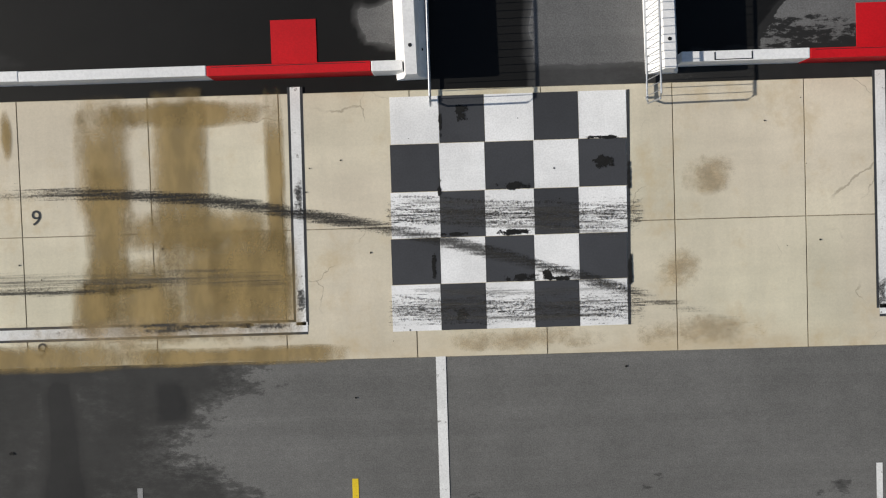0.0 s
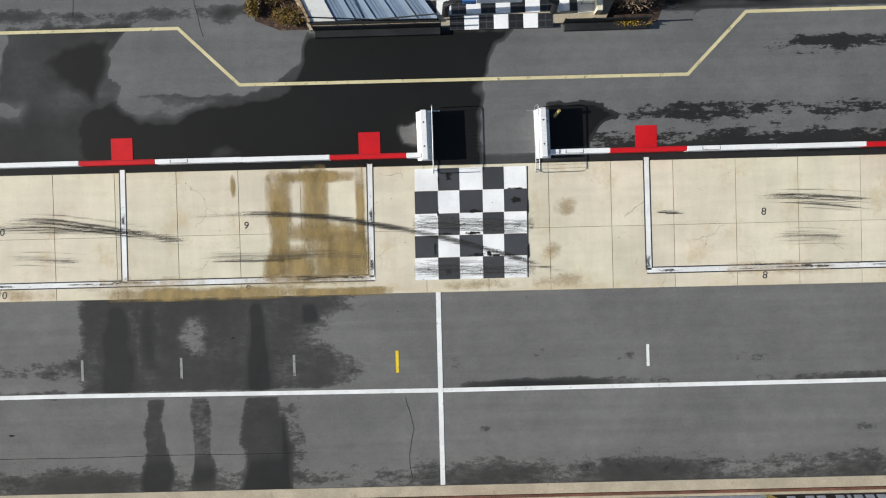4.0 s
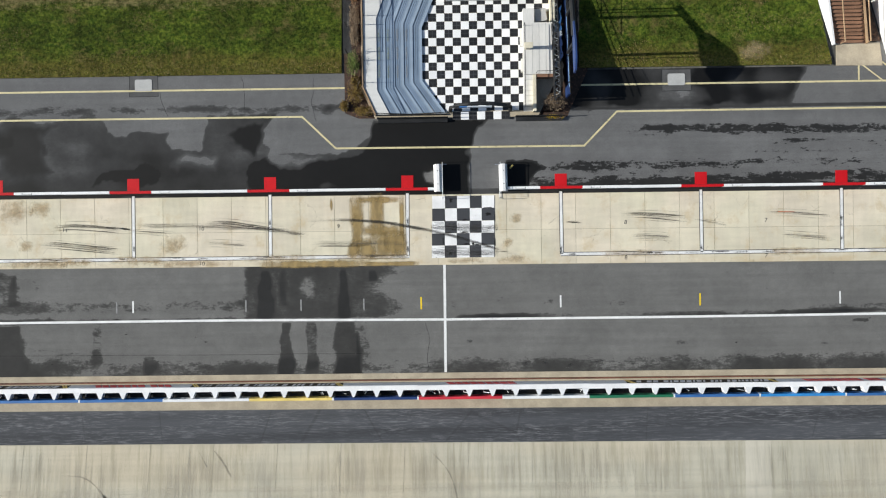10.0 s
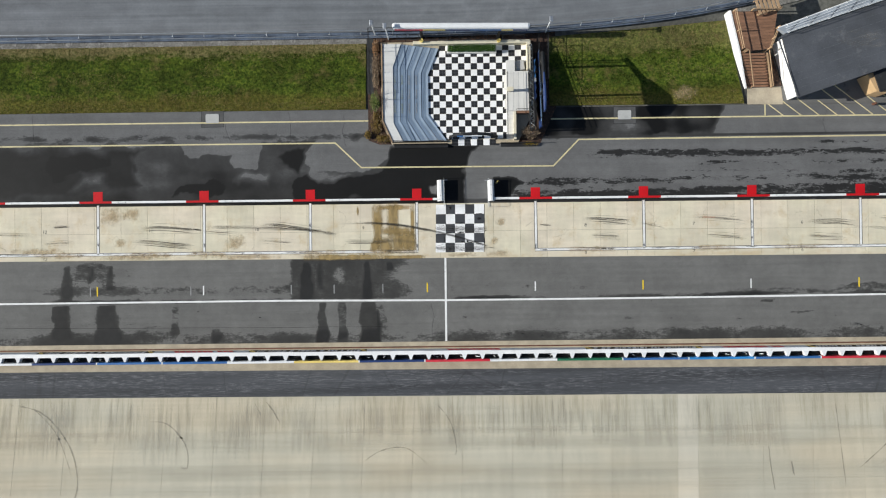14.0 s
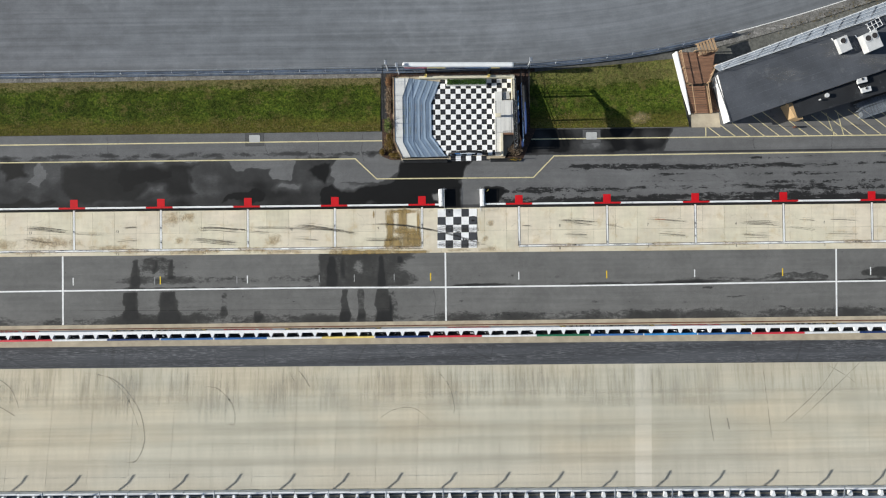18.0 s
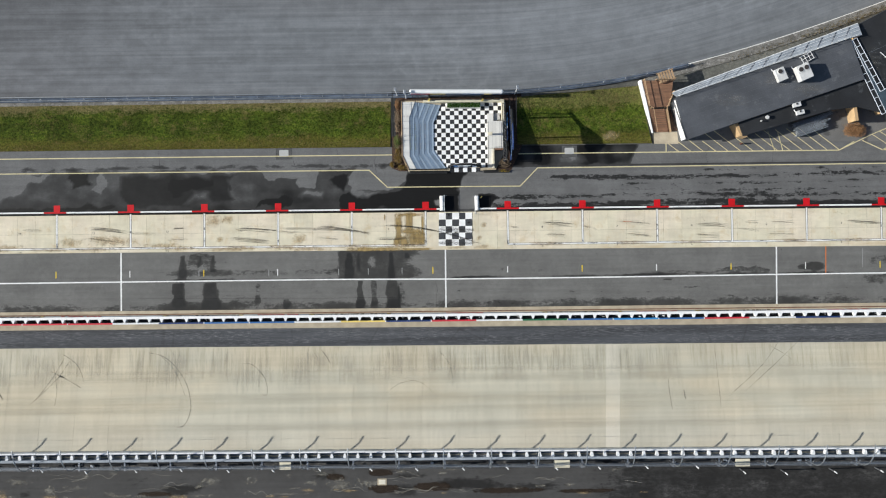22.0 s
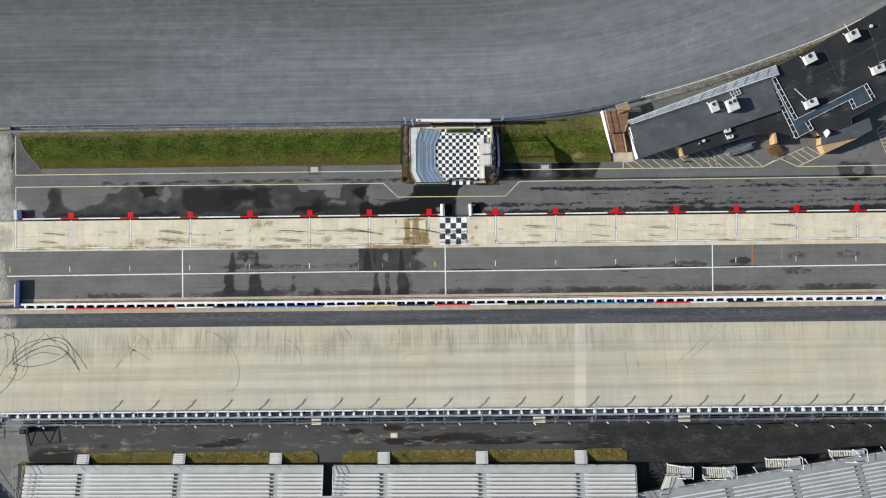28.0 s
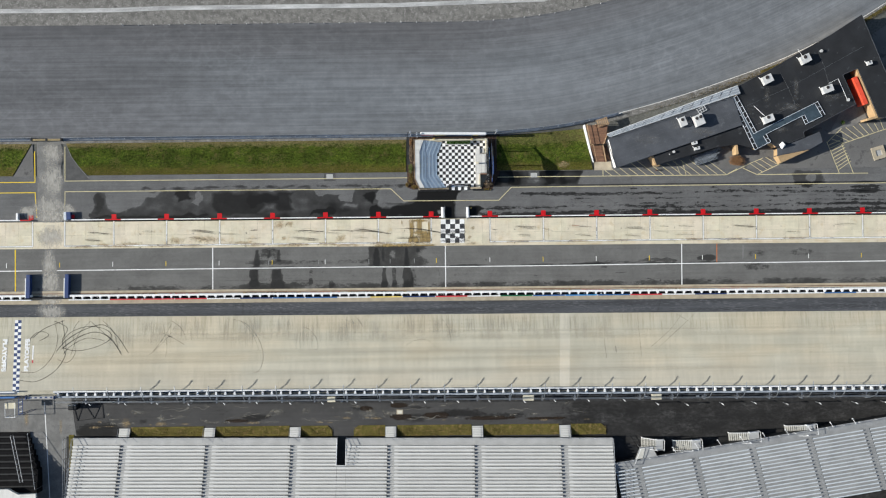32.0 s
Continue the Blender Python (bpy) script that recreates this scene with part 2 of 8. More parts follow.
def apron_material():
    """Dark apron asphalt, combed lengthways by wavering pale scratches."""
    n = Nodes("apron_asphalt")
    p = n.place()
    wn_ = n.t.nodes.new("ShaderNodeTexNoise")
    wn_.inputs["Scale"].default_value, wn_.inputs["Detail"].default_value = 0.9, 4.0
    n.link(p, wn_.inputs["Vector"])
    warp = n.t.nodes.new("ShaderNodeVectorMath")
    warp.operation = "MULTIPLY_ADD"
    n.link(wn_.outputs["Color"], warp.inputs[0])
    warp.inputs[1].default_value = (0.0, 0.26, 0.0)
    n.link(p, warp.inputs[2])
    m = n.t.nodes.new("ShaderNodeMapping")
    m.inputs["Scale"].default_value = (0.55, 6.0, 1)
    n.link(warp.outputs[0], m.inputs["Vector"])
    comb = n.noise(m.outputs[0], 1.6, 7, 0.75)
    lane = n.noise(n.place((0.03, 0.9, 1)), 1.0, 4)
    g = n.noise(p, 22.0, 3, 0.8)
    k = n.math("MULTIPLY", n.span(lane, 0.3, 0.7, 0.72, 1.28), n.span(g, 0.3, 0.7, 0.85, 1.15))
    c = n.mix(1.0, (0.058, 0.061, 0.068, 1), n.grey(k), "MULTIPLY")
    pale = n.math("MULTIPLY", n.span(comb, 0.48, 0.62), n.span(n.noise(n.place((0.14, 0.9, 1)), 1.0, 5, 0.65), 0.36, 0.62, 0.10, 0.75))
    c = n.mix(pale, c, (0.185, 0.188, 0.20, 1))
    seam = n.t.nodes.new("ShaderNodeTexVoronoi")
    seam.feature = "DISTANCE_TO_EDGE"
    seam.inputs["Scale"].default_value = 1.0
    n.link(n.place((0.11, 0.05, 1)), seam.inputs["Vector"])
    c = n.mix(n.math("MULTIPLY", n.span(seam.outputs["Distance"], 0.006, 0.002), 0.3), c, (0.03, 0.03, 0.032, 1))
    n.bump(g, 0.3, 0.006)
    return n.done(c, 0.82, 0.0, 0.3)


m_service = asphalt("service_asphalt", (0.125, 0.125, 0.126, 1), (0.0055, 0.0055, 0.0055, 1), 0.30, streak=1.5)
m_pit = asphalt("pit_asphalt", (0.138, 0.136, 0.131, 1), (0.020, 0.020, 0.020, 1), 0.26)
m_outer = asphalt("outer_asphalt", (0.062, 0.061, 0.061, 1), (0.014, 0.014, 0.014, 1), 0.3)
m_ground = surface("far_ground", (0.10, 0.10, 0.09, 1), 0.4, 0.05, 3.0, 0.3)
m_pad = pad_material()
m_joint = surface("joint_filler", (0.26, 0.225, 0.16, 1), 0.3)
m_kerb = surface("tan_concrete", (0.385, 0.33, 0.245, 1), 0.14, 0.8, 14.0, 0.10, spot=(0.27, 0.22, 0.155, 1), spot_at=0.68, rnd=0.06)
m_linewhite = worn_paint("white_line_paint", (0.74, 0.74, 0.73, 1), (0.28, 0.27, 0.26, 1), 0.60, 6.0)
m_black = worn_paint("black_paint", (0.045, 0.047, 0.052, 1), (0.015, 0.015, 0.015, 1), 0.66, 2.0)
m_red = worn_paint("red_paint", (0.52, 0.007, 0.013, 1), (0.30, 0.015, 0.02, 1), 0.72)
m_yellow = worn_paint("yellow_paint", (0.72, 0.52, 0.03, 1), (0.3, 0.22, 0.06, 1), 0.62)
m_paleyellow = worn_paint("pale_yellow_line", (0.58, 0.51, 0.30, 1), (0.16, 0.15, 0.12, 1), 0.58, 4.0)
m_wornyellow = worn_paint("worn_yellow_stencil", (0.24, 0.26, 0.14, 1), (0.2, 0.25, 0.3, 1), 0.5)
m_orange = worn_paint("orange_line", (0.50, 0.16, 0.05, 1), (0.15, 0.1, 0.08, 1), 0.56)
m_greyline = worn_paint("grey_faded_line", (0.26, 0.26, 0.26, 1), (0.12, 0.12, 0.12, 1), 0.55)
m_boardwhite = worn_paint("board_white", (0.80, 0.80, 0.80, 1), (0.5, 0.48, 0.45, 1), 0.72, 3.0, rnd=0.03)
m_boardblack = worn_paint("board_black", (0.052, 0.054, 0.060, 1), (0.012, 0.012, 0.012, 1), 0.68, 1.6, rnd=0.12)
m_longtyre = decal("long_tyre_rubber", (0.034, 0.033, 0.031, 1), scale=2.0, stretch=(0.18, 8.0, 1), cut=0.74, soft=0.42, most=0.75, amp=2.4, grain=1.6)
m_tyre = decal("tyre_rubber", (0.036, 0.035, 0.033, 1), scale=2.2, stretch=(0.16, 9.0, 1), cut=0.96, soft=0.42, most=0.72, amp=3.1, grain=1.9)
m_tyrefaint = decal("faint_tyre_rubber", (0.09, 0.085, 0.075, 1), scale=2.0, stretch=(0.16, 9.0, 1), cut=1.0, soft=0.5, most=0.6, amp=2.9, grain=1.3)
m_skid = decal("skid_rubber", (0.075, 0.068, 0.058, 1), scale=1.2, cut=0.56, soft=0.4, most=0.66, amp=1.7, grain=0.5)
m_skidfaint = decal("faint_skid_rubber", (0.16, 0.145, 0.12, 1), scale=1.2, cut=0.70, soft=0.4, most=0.34, amp=2.3, grain=1.0)
m_brown = decal("brown_stain", (0.315, 0.225, 0.095, 1), scale=0.8, stretch=(1.2, 0.5, 1), cut=0.46, soft=0.42, most=0.80, amp=1.5, grain=0.35)
m_soil = decal("soil_stain", (0.40, 0.30, 0.17, 1), scale=1.4, cut=0.66, soft=0.45, most=0.5, amp=2.2, grain=0.5)
m_darkband = decal("dark_band", (0.33, 0.31, 0.26, 1), scale=0.9, stretch=(3.2, 0.06, 1), cut=0.9, soft=0.7, most=0.32, amp=3.0, grain=0.2)
m_patchdark = surface("patched_asphalt", (0.075, 0.075, 0.075, 1), 0.2, 0.8, 20.0, 0.2, 0.9)
m_hatch = surface("pale_hatch_concrete", (0.40, 0.40, 0.39, 1), 0.08, 1.2, 18.0, 0.08, 0.85)
m_paving = surface("forecourt_asphalt", (0.130, 0.127, 0.124, 1), 0.14, 0.25, 18.0, 0.2, 0.9, spot=(0.075, 0.074, 0.073, 1), spot_at=0.60, spot_scale=0.5)
m_darkground = surface("dark_blotched_ground", (0.022, 0.022, 0.023, 1), 0.5, 0.8, 9.0, 0.4, 0.8, spot=(0.09, 0.085, 0.075, 1), spot_at=0.62, spot_scale=1.4)
m_groove = decal("groove_polish", (0.40, 0.37, 0.30, 1), scale=0.7, stretch=(0.04, 1.6, 1), cut=0.85, soft=0.8, most=0.20, amp=2.4, grain=0.2)
m_navyscreen = surface("blue_grey_screen", (0.10, 0.125, 0.17, 1), 0.35, 0.9, 10.0, 0.25, 0.8)
m_gravelwhite = surface("pale_gravel", (0.42, 0.42, 0.42, 1), 0.3, 0.4, 8.0, 0.3, 0.9, stretch=(0.4, 2, 1))
m_linescuff = decal("line_scuff", (0.05, 0.05, 0.05, 1), scale=6.0, cut=0.72, soft=0.3, most=0.8, amp=2.0, grain=0.8)
m_print = decal("tread_print", (0.035, 0.034, 0.033, 1), scale=3.0, stretch=(6.0, 1.2, 1), cut=0.98, soft=0.30, most=0.6, amp=2.4, grain=2.4)
m_scuff = decal("tread_scuff", (0.05, 0.048, 0.046, 1), scale=5.0, stretch=(0.5, 7.0, 1), cut=1.02, soft=0.25, most=0.75, amp=2.6, grain=2.2)
m_splat = decal("black_splash", (0.008, 0.008, 0.008, 1), scale=7.0, cut=0.55, soft=0.06, most=1.0, amp=2.6, grain=0.5)
m_orangespray = decal("orange_spray", (0.62, 0.16, 0.06, 1), scale=2.0, stretch=(0.4, 2, 1), cut=0.5, soft=0.4, most=0.7, amp=1.0, grain=0.4)
m_oil = decal("oil_spot", (0.05, 0.05, 0.05, 1), scale=3.0, cut=0.75, soft=0.3, most=0.55, amp=2.2, grain=1.0)
m_crack = decal("crack_line", (0.02, 0.02, 0.02, 1), scale=3.0, cut=0.45, soft=0.3, most=0.85, amp=1.8, grain=0.6)
m_paledust = decal("pale_dust", (0.46, 0.44, 0.40, 1), scale=1.1, stretch=(1.0, 0.5, 1), cut=0.5, soft=0.5, most=0.68, amp=1.8, grain=0.6)
m_roofdust = decal("roof_dust", (0.24, 0.235, 0.225, 1), scale=1.2, stretch=(0.6, 1.6, 1), rot=18, cut=0.95, soft=0.6, most=0.36, amp=2.8, grain=0.6)
m_lime = decal("lime_stain", (0.27, 0.255, 0.22, 1), scale=1.7, cut=0.85, soft=0.30, most=0.5, amp=3.2, grain=1.0)
m_limeline = decal("lime_line", (0.30, 0.285, 0.25, 1), scale=2.0, cut=0.5, soft=0.4, most=0.5, amp=1.6, grain=0.8)
m_brownpool = decal("brown_pool", (0.022, 0.014, 0.009, 1), scale=0.9, cut=0.45, soft=0.12, most=0.9, amp=1.2, grain=0.3)
m_apron = apron_material()
m_track = track_material("track_concrete", (0.49, 0.452, 0.355, 1))
m_trackbed = surface("track_joint", (0.43, 0.40, 0.32, 1), 0.2)
m_patch = track_material("patch_concrete", (0.575, 0.53, 0.43, 1), 0.5)
m_patchlid = surface("pale_lid_concrete", (0.62, 0.59, 0.50, 1), 0.05, 0.6, 5.0, 0.05, 0.85)


def dust_material():
    """Grey stone dust: long harrow lines, faint cross tracks, wide damp and dry lanes."""
    n = Nodes("stone_dust")
    sep = n.t.nodes.new("ShaderNodeSeparateXYZ")
    n.link(n.geo.outputs["Position"], sep.inputs[0])
    def along(sx, sy):
        v = n.t.nodes.new("ShaderNodeCombineXYZ")
        n.link(n.math("MULTIPLY", sep.outputs[0], sx), v.inputs[0])
        n.link(n.math("MULTIPLY", n.attr("across"), sy), v.inputs[1])
        return v.outputs[0]

    lane = n.noise(along(0.012, 0.16), 1.0, 4, 0.55)
    line = n.noise(along(0.03, 2.2), 1.0, 5, 0.6)
    cross = n.noise(n.place((0.9, 0.10, 1)), 1.0, 4, 0.6)
    blot_ = n.noise(n.place((0.35, 0.5, 1)), 1.0, 5, 0.65)
    comb = n.noise(n.place((1.5, 0.22, 1), 4.0), 1.0, 3, 0.5)
    damp = n.math("ADD", sep.outputs[1], n.math("MULTIPLY", n.math("SUBTRACT", lane, 0.5), 16.0))
    damp = n.span(n.math("SUBTRACT", damp, n.math("MULTIPLY", n.math("MAXIMUM", sep.outputs[0], 0.0), 0.25)), 32.0, 45.0)
    damp = n.math("MAXIMUM", damp, n.math("MULTIPLY", n.span(n.math("ADD", sep.outputs[0], n.math("MULTIPLY", blot_, 20.0)), -5.0, -60.0), 0.80))
    k = n.math("MULTIPLY", n.span(lane, 0.35, 0.65, 0.84, 1.10), n.span(line, 0.3, 0.7, 0.86, 1.13))
    k = n.math("MULTIPLY", k, n.span(cross, 0.3, 0.7, 0.988, 1.012))
    k = n.math("MULTIPLY", k, n.span(comb, 0.35, 0.65, 0.985, 1.012))
    k = n.math("MULTIPLY", k, n.span(blot_, 0.35, 0.65, 0.90, 1.07))
    k = n.math("MULTIPLY", k, n.span(n.noise(n.place(), 5.0, 4, 0.7), 0.3, 0.7, 0.95, 1.05))
    # wheel and hoof tracks cross each other in a loose net
    v = n.t.nodes.new("ShaderNodeTexVoronoi")
    v.feature = "DISTANCE_TO_EDGE"
    v.inputs["Scale"].default_value = 1.0
    n.link(along(0.42, 0.62), v.inputs["Vector"])
    net = n.math("MULTIPLY", n.span(v.outputs["Distance"], 0.16, 0.02), n.span(n.noise(n.place((0.03, 0.06, 1)), 1.0, 3), 0.42, 0.62))
    k = n.math("MULTIPLY", k, n.span(net, 0, 1, 0.985, 1.10, False))
    n.bump(line, 0.2, 0.02)
    return n.done(n.mix(1.0, n.mix(damp, (0.172, 0.183, 0.198, 1), (0.116, 0.117, 0.124, 1)), n.grey(k), "MULTIPLY"), 0.95, 0.0, 0.2)


m_dirt = dust_material()
m_dirtedge = surface("grey_gravel", (0.16, 0.155, 0.145, 1), 0.3, 0.8, 6.0, 0.3, 0.95, spot=(0.27, 0.26, 0.25, 1), spot_at=0.6)
m_lane = surface("lane_concrete", (0.165, 0.163, 0.158, 1), 0.2, 0.5, 8.0, 0.15, 0.9, spot=(0.13, 0.13, 0.125, 1), spot_at=0.6)
m_galv = surface("galvanised_steel", (0.42, 0.44, 0.47, 1), 0.15, 1.5, 20.0, 0.1, 0.45, 0.85, bump=0.05)
m_steelwhite = surface("white_steel_paint", (0.72, 0.73, 0.74, 1), 0.06, 1.0, 20.0, 0.06, 0.5, bump=0.05, rnd=0.04)
m_wallwhite = surface("white_wall_paint", (0.76, 0.76, 0.76, 1), 0.07, 0.8, 16.0, 0.06, 0.6, bump=0.08, spot=(0.55, 0.53, 0.5, 1), spot_at=0.72)
m_rust = surface("rusty_steel", (0.13, 0.055, 0.035, 1), 0.3, 1.0, 14.0, 0.3, 0.8)
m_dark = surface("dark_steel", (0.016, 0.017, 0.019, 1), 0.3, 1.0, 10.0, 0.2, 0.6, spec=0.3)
# stand by the crossing lane: its shadow is put into this black
m_standshadow = surface("stand_shadow_black", (0.006, 0.006, 0.007, 1), 0.3, 1.0, 10.0, 0.3, 0.8, spec=0.1)
m_blue = surface("blue_paint", (0.035, 0.13, 0.34, 1), 0.12, 1.0, 12.0, 0.08, 0.5)
m_brightblue = surface("bright_blue_paint", (0.03, 0.23, 0.56, 1), 0.12, 1.0, 12.0, 0.08, 0.5)
m_navy = surface("navy_paint", (0.015, 0.04, 0.14, 1), 0.12, 1.0, 12.0, 0.08, 0.5)
m_green = surface("green_paint", (0.015, 0.14, 0.07, 1), 0.12, 1.0, 12.0, 0.08, 0.5)
m_redsteel = surface("red_steel_paint", (0.55, 0.03, 0.05, 1), 0.12, 1.0, 12.0, 0.08, 0.5)
m_orangered = surface("orange_red_paint", (0.72, 0.085, 0.04, 1), 0.12, 1.0, 12.0, 0.08, 0.5)
m_yellowsteel = surface("yellow_steel_paint", (0.72, 0.55, 0.16, 1), 0.12, 1.0, 12.0, 0.08, 0.5)
m_paleblue = surface("sky_blue_vinyl", (0.20, 0.36, 0.58, 1), 0.2, 1.0, 10.0, 0.1, 0.5)
m_gatetan = surface("weathered_tan_gate", (0.26, 0.20, 0.10, 1), 0.3, 1.2, 10.0, 0.25, 0.75)
m_adwhite = surface("pale_blue_board", (0.56, 0.60, 0.66, 1), 0.06, 1.0, 10.0, 0.04, 0.5)
m_alu = surface("aluminium_plank", (0.59, 0.59, 0.575, 1), 0.06, 0.6, 14.0, 0.04, 0.55, 0.0, bump=0.03, stretch=(0.3, 3, 1), rnd=0.05)
m_alutread = surface("aluminium_tread", (0.39, 0.39, 0.385, 1), 0.10, 0.5, 12.0, 0.08, 0.6, 0.0, bump=0.05, rnd=0.04)
m_greybench = surface("weathered_plank", (0.52, 0.56, 0.60, 1), 0.08, 0.6, 14.0, 0.05, 0.55, bump=0.03, stretch=(0.3, 3, 1), rnd=0.06)
m_greytread = surface("weathered_tread", (0.25, 0.255, 0.26, 1), 0.12, 0.5, 12.0, 0.10, 0.7, bump=0.05, rnd=0.05)
m_paletread = surface("pale_metal_tread", (0.50, 0.49, 0.45, 1), 0.08, 0.8, 12.0, 0.06, 0.6)
m_bluealu = surface("pale_blue_plank", (0.180, 0.245, 0.335, 1), 0.10, 0.8, 14.0, 0.06, 0.5, 0.0, bump=0.04, rnd=0.08)
m_paleplank = surface("pale_worn_plank", (0.255, 0.325, 0.415, 1), 0.10, 0.8, 14.0, 0.06, 0.5, 0.0, bump=0.04, rnd=0.08)
m_tilewhite = surface("white_floor_tile", (0.82, 0.82, 0.82, 1), 0.05, 1.0, 16.0, 0.04, 0.45, rnd=0.05)
m_tileblack = surface("black_floor_tile", (0.016, 0.016, 0.018, 1), 0.2, 1.5, 12.0, 0.2, 0.45, rnd=0.3, spot=(0.008, 0.008, 0.008, 1), spot_at=0.60, spot_scale=4)
# lighter tone that paints the cross of reflections in a black tile
m_tilereflection = surface("tile_cross_reflection", (0.055, 0.057, 0.06, 1), 0.2, 1.5, 12.0, 0.2, 0.5, rnd=0.4)
m_cream = surface("cream_wall", (0.60, 0.55, 0.42, 1), 0.1, 0.9, 14.0, 0.08, 0.8)
m_deckgrey = surface("pale_deck", (0.62, 0.61, 0.58, 1), 0.08, 0.6, 10.0, 0.06, 0.7, stretch=(3, 0.4, 1))
m_roof = surface("grey_roof_membrane", (0.066, 0.071, 0.082, 1), 0.2, 0.35, 9.0, 0.12, 0.75, spot=(0.10, 0.105, 0.115, 1), spot_at=0.64, spot_scale=0.8)
m_seam = surface("roof_seam_tape", (0.095, 0.10, 0.11, 1), 0.3, 0.6, 9.0, 0.2, 0.75)
m_roofblack = surface("black_roof_membrane", (0.014, 0.0148, 0.017, 1), 0.35, 0.3, 9.0, 0.15, 0.7, spot=(0.05, 0.053, 0.058, 1), spot_at=0.66, spot_scale=0.7)
m_awning = surface("pale_metal_roof", (0.27, 0.30, 0.34, 1), 0.18, 0.7, 12.0, 0.06, 0.6, 0.0)
m_glassroof = surface("blue_grey_roof_panel", (0.045, 0.065, 0.082, 1), 0.3, 0.8, 10.0, 0.1, 0.35, 0.0)
m_wood = surface("brown_deck_wood", (0.20, 0.105, 0.062, 1), 0.2, 0.9, 14.0, 0.15, 0.75, stretch=(1, 5, 1), rnd=0.12)
m_woodpale = surface("pale_wood_rail", (0.36, 0.24, 0.14, 1), 0.2, 0.9, 14.0, 0.15, 0.75, rnd=0.1)
m_tanwall = surface("tan_wall", (0.46, 0.31, 0.165, 1), 0.12, 0.8, 12.0, 0.08, 0.8)
m_acwhite = surface("white_unit_paint", (0.55, 0.55, 0.545, 1), 0.08, 1.5, 18.0, 0.06, 0.5, rnd=0.06)
m_fan = surface("dark_fan_grille", (0.03, 0.025, 0.025, 1), 0.2)
m_bed = surface("dry_grass_ground", (0.115, 0.10, 0.026, 1), 0.3, 0.5, 7.0, 0.5, 0.95, bump=0.6, dist=0.05, spot=(0.24, 0.17, 0.07, 1), spot_at=0.6, spec=0.15)


def leaf(name, a, b):
    n = Nodes(name)
    k = n.geo.outputs["Random Per Island"]
    return n.done(n.mix(k, a, b), 0.8, 0.0, 0.2)


def grass_material():
    """Mown grass with lengthwise wear, tan at the two long edges."""
    n = Nodes("grass_ground")
    sep = n.t.nodes.new("ShaderNodeSeparateXYZ")
    n.link(n.geo.outputs["Position"], sep.inputs[0])
    run = n.noise(n.place((0.18, 0.9, 1)), 1.0, 6, 0.7)
    tuft = n.noise(n.place(), 4.5, 7, 0.8)
    clump = n.noise(n.place((1.0, 1.25, 1)), 1.7, 5, 0.7)
    c = n.mix(n.span(tuft, 0.38, 0.62), (0.018, 0.044, 0.004, 1), (0.112, 0.138, 0.016, 1))
    c = n.mix(1.0, c, n.grey(n.span(clump, 0.36, 0.64, 0.50, 1.28)), "MULTIPLY")
    c = n.mix(1.0, c, n.grey(n.span(n.noise(n.place((0.3, 0.45, 1)), 1.0, 5, 0.6), 0.35, 0.65, 0.60, 1.25)), "MULTIPLY")
    wave = n.math("ADD", sep.outputs[1], n.math("MULTIPLY", n.math("SUBTRACT", run, 0.5), 3.0))
    olive = n.math("MULTIPLY", n.span(wave, 20.0, 18.6), 0.6)
    c = n.mix(olive, c, n.mix(n.span(tuft, 0.35, 0.65), (0.060, 0.048, 0.010, 1), (0.195, 0.150, 0.038, 1)))
    tan = n.math("MULTIPLY", n.math("MULTIPLY", n.span(n.math("ADD", wave, n.math("MULTIPLY", n.math("SUBTRACT", clump, 0.5), 2.5)), 22.7, 23.6), n.span(sep.outputs[0], 8.0, 10.0, 1.0, 0.45)), 0.75)
    c = n.mix(tan, c, n.mix(n.span(tuft, 0.35, 0.65), (0.10, 0.078, 0.030, 1), (0.34, 0.27, 0.14, 1)))
    dry = n.span(n.math("ADD", n.noise(n.place((0.5, 0.6, 1)), 1.0, 6, 0.7), n.math("MULTIPLY", tuft, 0.3)), 0.67, 0.84)
    c = n.mix(n.math("MULTIPLY", dry, 0.6), c, n.mix(tuft, (0.10, 0.070, 0.022, 1), (0.22, 0.165, 0.07, 1)))
    n.bump(tuft, 0.6, 0.06)
    return n.done(c, 0.95, 0.0, 0.15)


m_grass = grass_material()
m_blade = leaf("grass_blade", (0.024, 0.060, 0.005, 1), (0.108, 0.138, 0.018, 1))
m_bladedry = leaf("dry_grass_blade", (0.10, 0.075, 0.02, 1), (0.34, 0.26, 0.12, 1))
m_weed = leaf("dry_weed", (0.045, 0.042, 0.018, 1), (0.17, 0.125, 0.055, 1))
m_hedge = leaf("hedge_leaf", (0.02, 0.06, 0.012, 1), (0.06, 0.12, 0.02, 1))
m_autumn = leaf("autumn_leaf", (0.22, 0.16, 0.035, 1), (0.10, 0.055, 0.025, 1))
m_yellowleaf = leaf("yellow_leaf", (0.45, 0.33, 0.03, 1), (0.22, 0.13, 0.02, 1))
m_bush = leaf("bush_leaf", (0.045, 0.085, 0.015, 1), (0.17, 0.21, 0.06, 1))
m_twig = leaf("bare_twig", (0.16, 0.11, 0.07, 1), (0.30, 0.23, 0.16, 1))
m_rusttwig = leaf("rusty_twig", (0.20, 0.10, 0.05, 1), (0.34, 0.20, 0.10, 1))
m_mulch = surface("mulch", (0.045, 0.026, 0.018, 1), 0.4, 2.0, 12.0, 0.5, 0.95, bump=0.5, dist=0.03, spot=(0.14, 0.07, 0.04, 1), spot_at=0.6, spot_scale=5)


# ---- mesh helpers ----
def link_mesh(name, me, material, parent=None, label=""):
    ob = new(name, me)
    if material and not me.materials:
        me.materials.append(material)
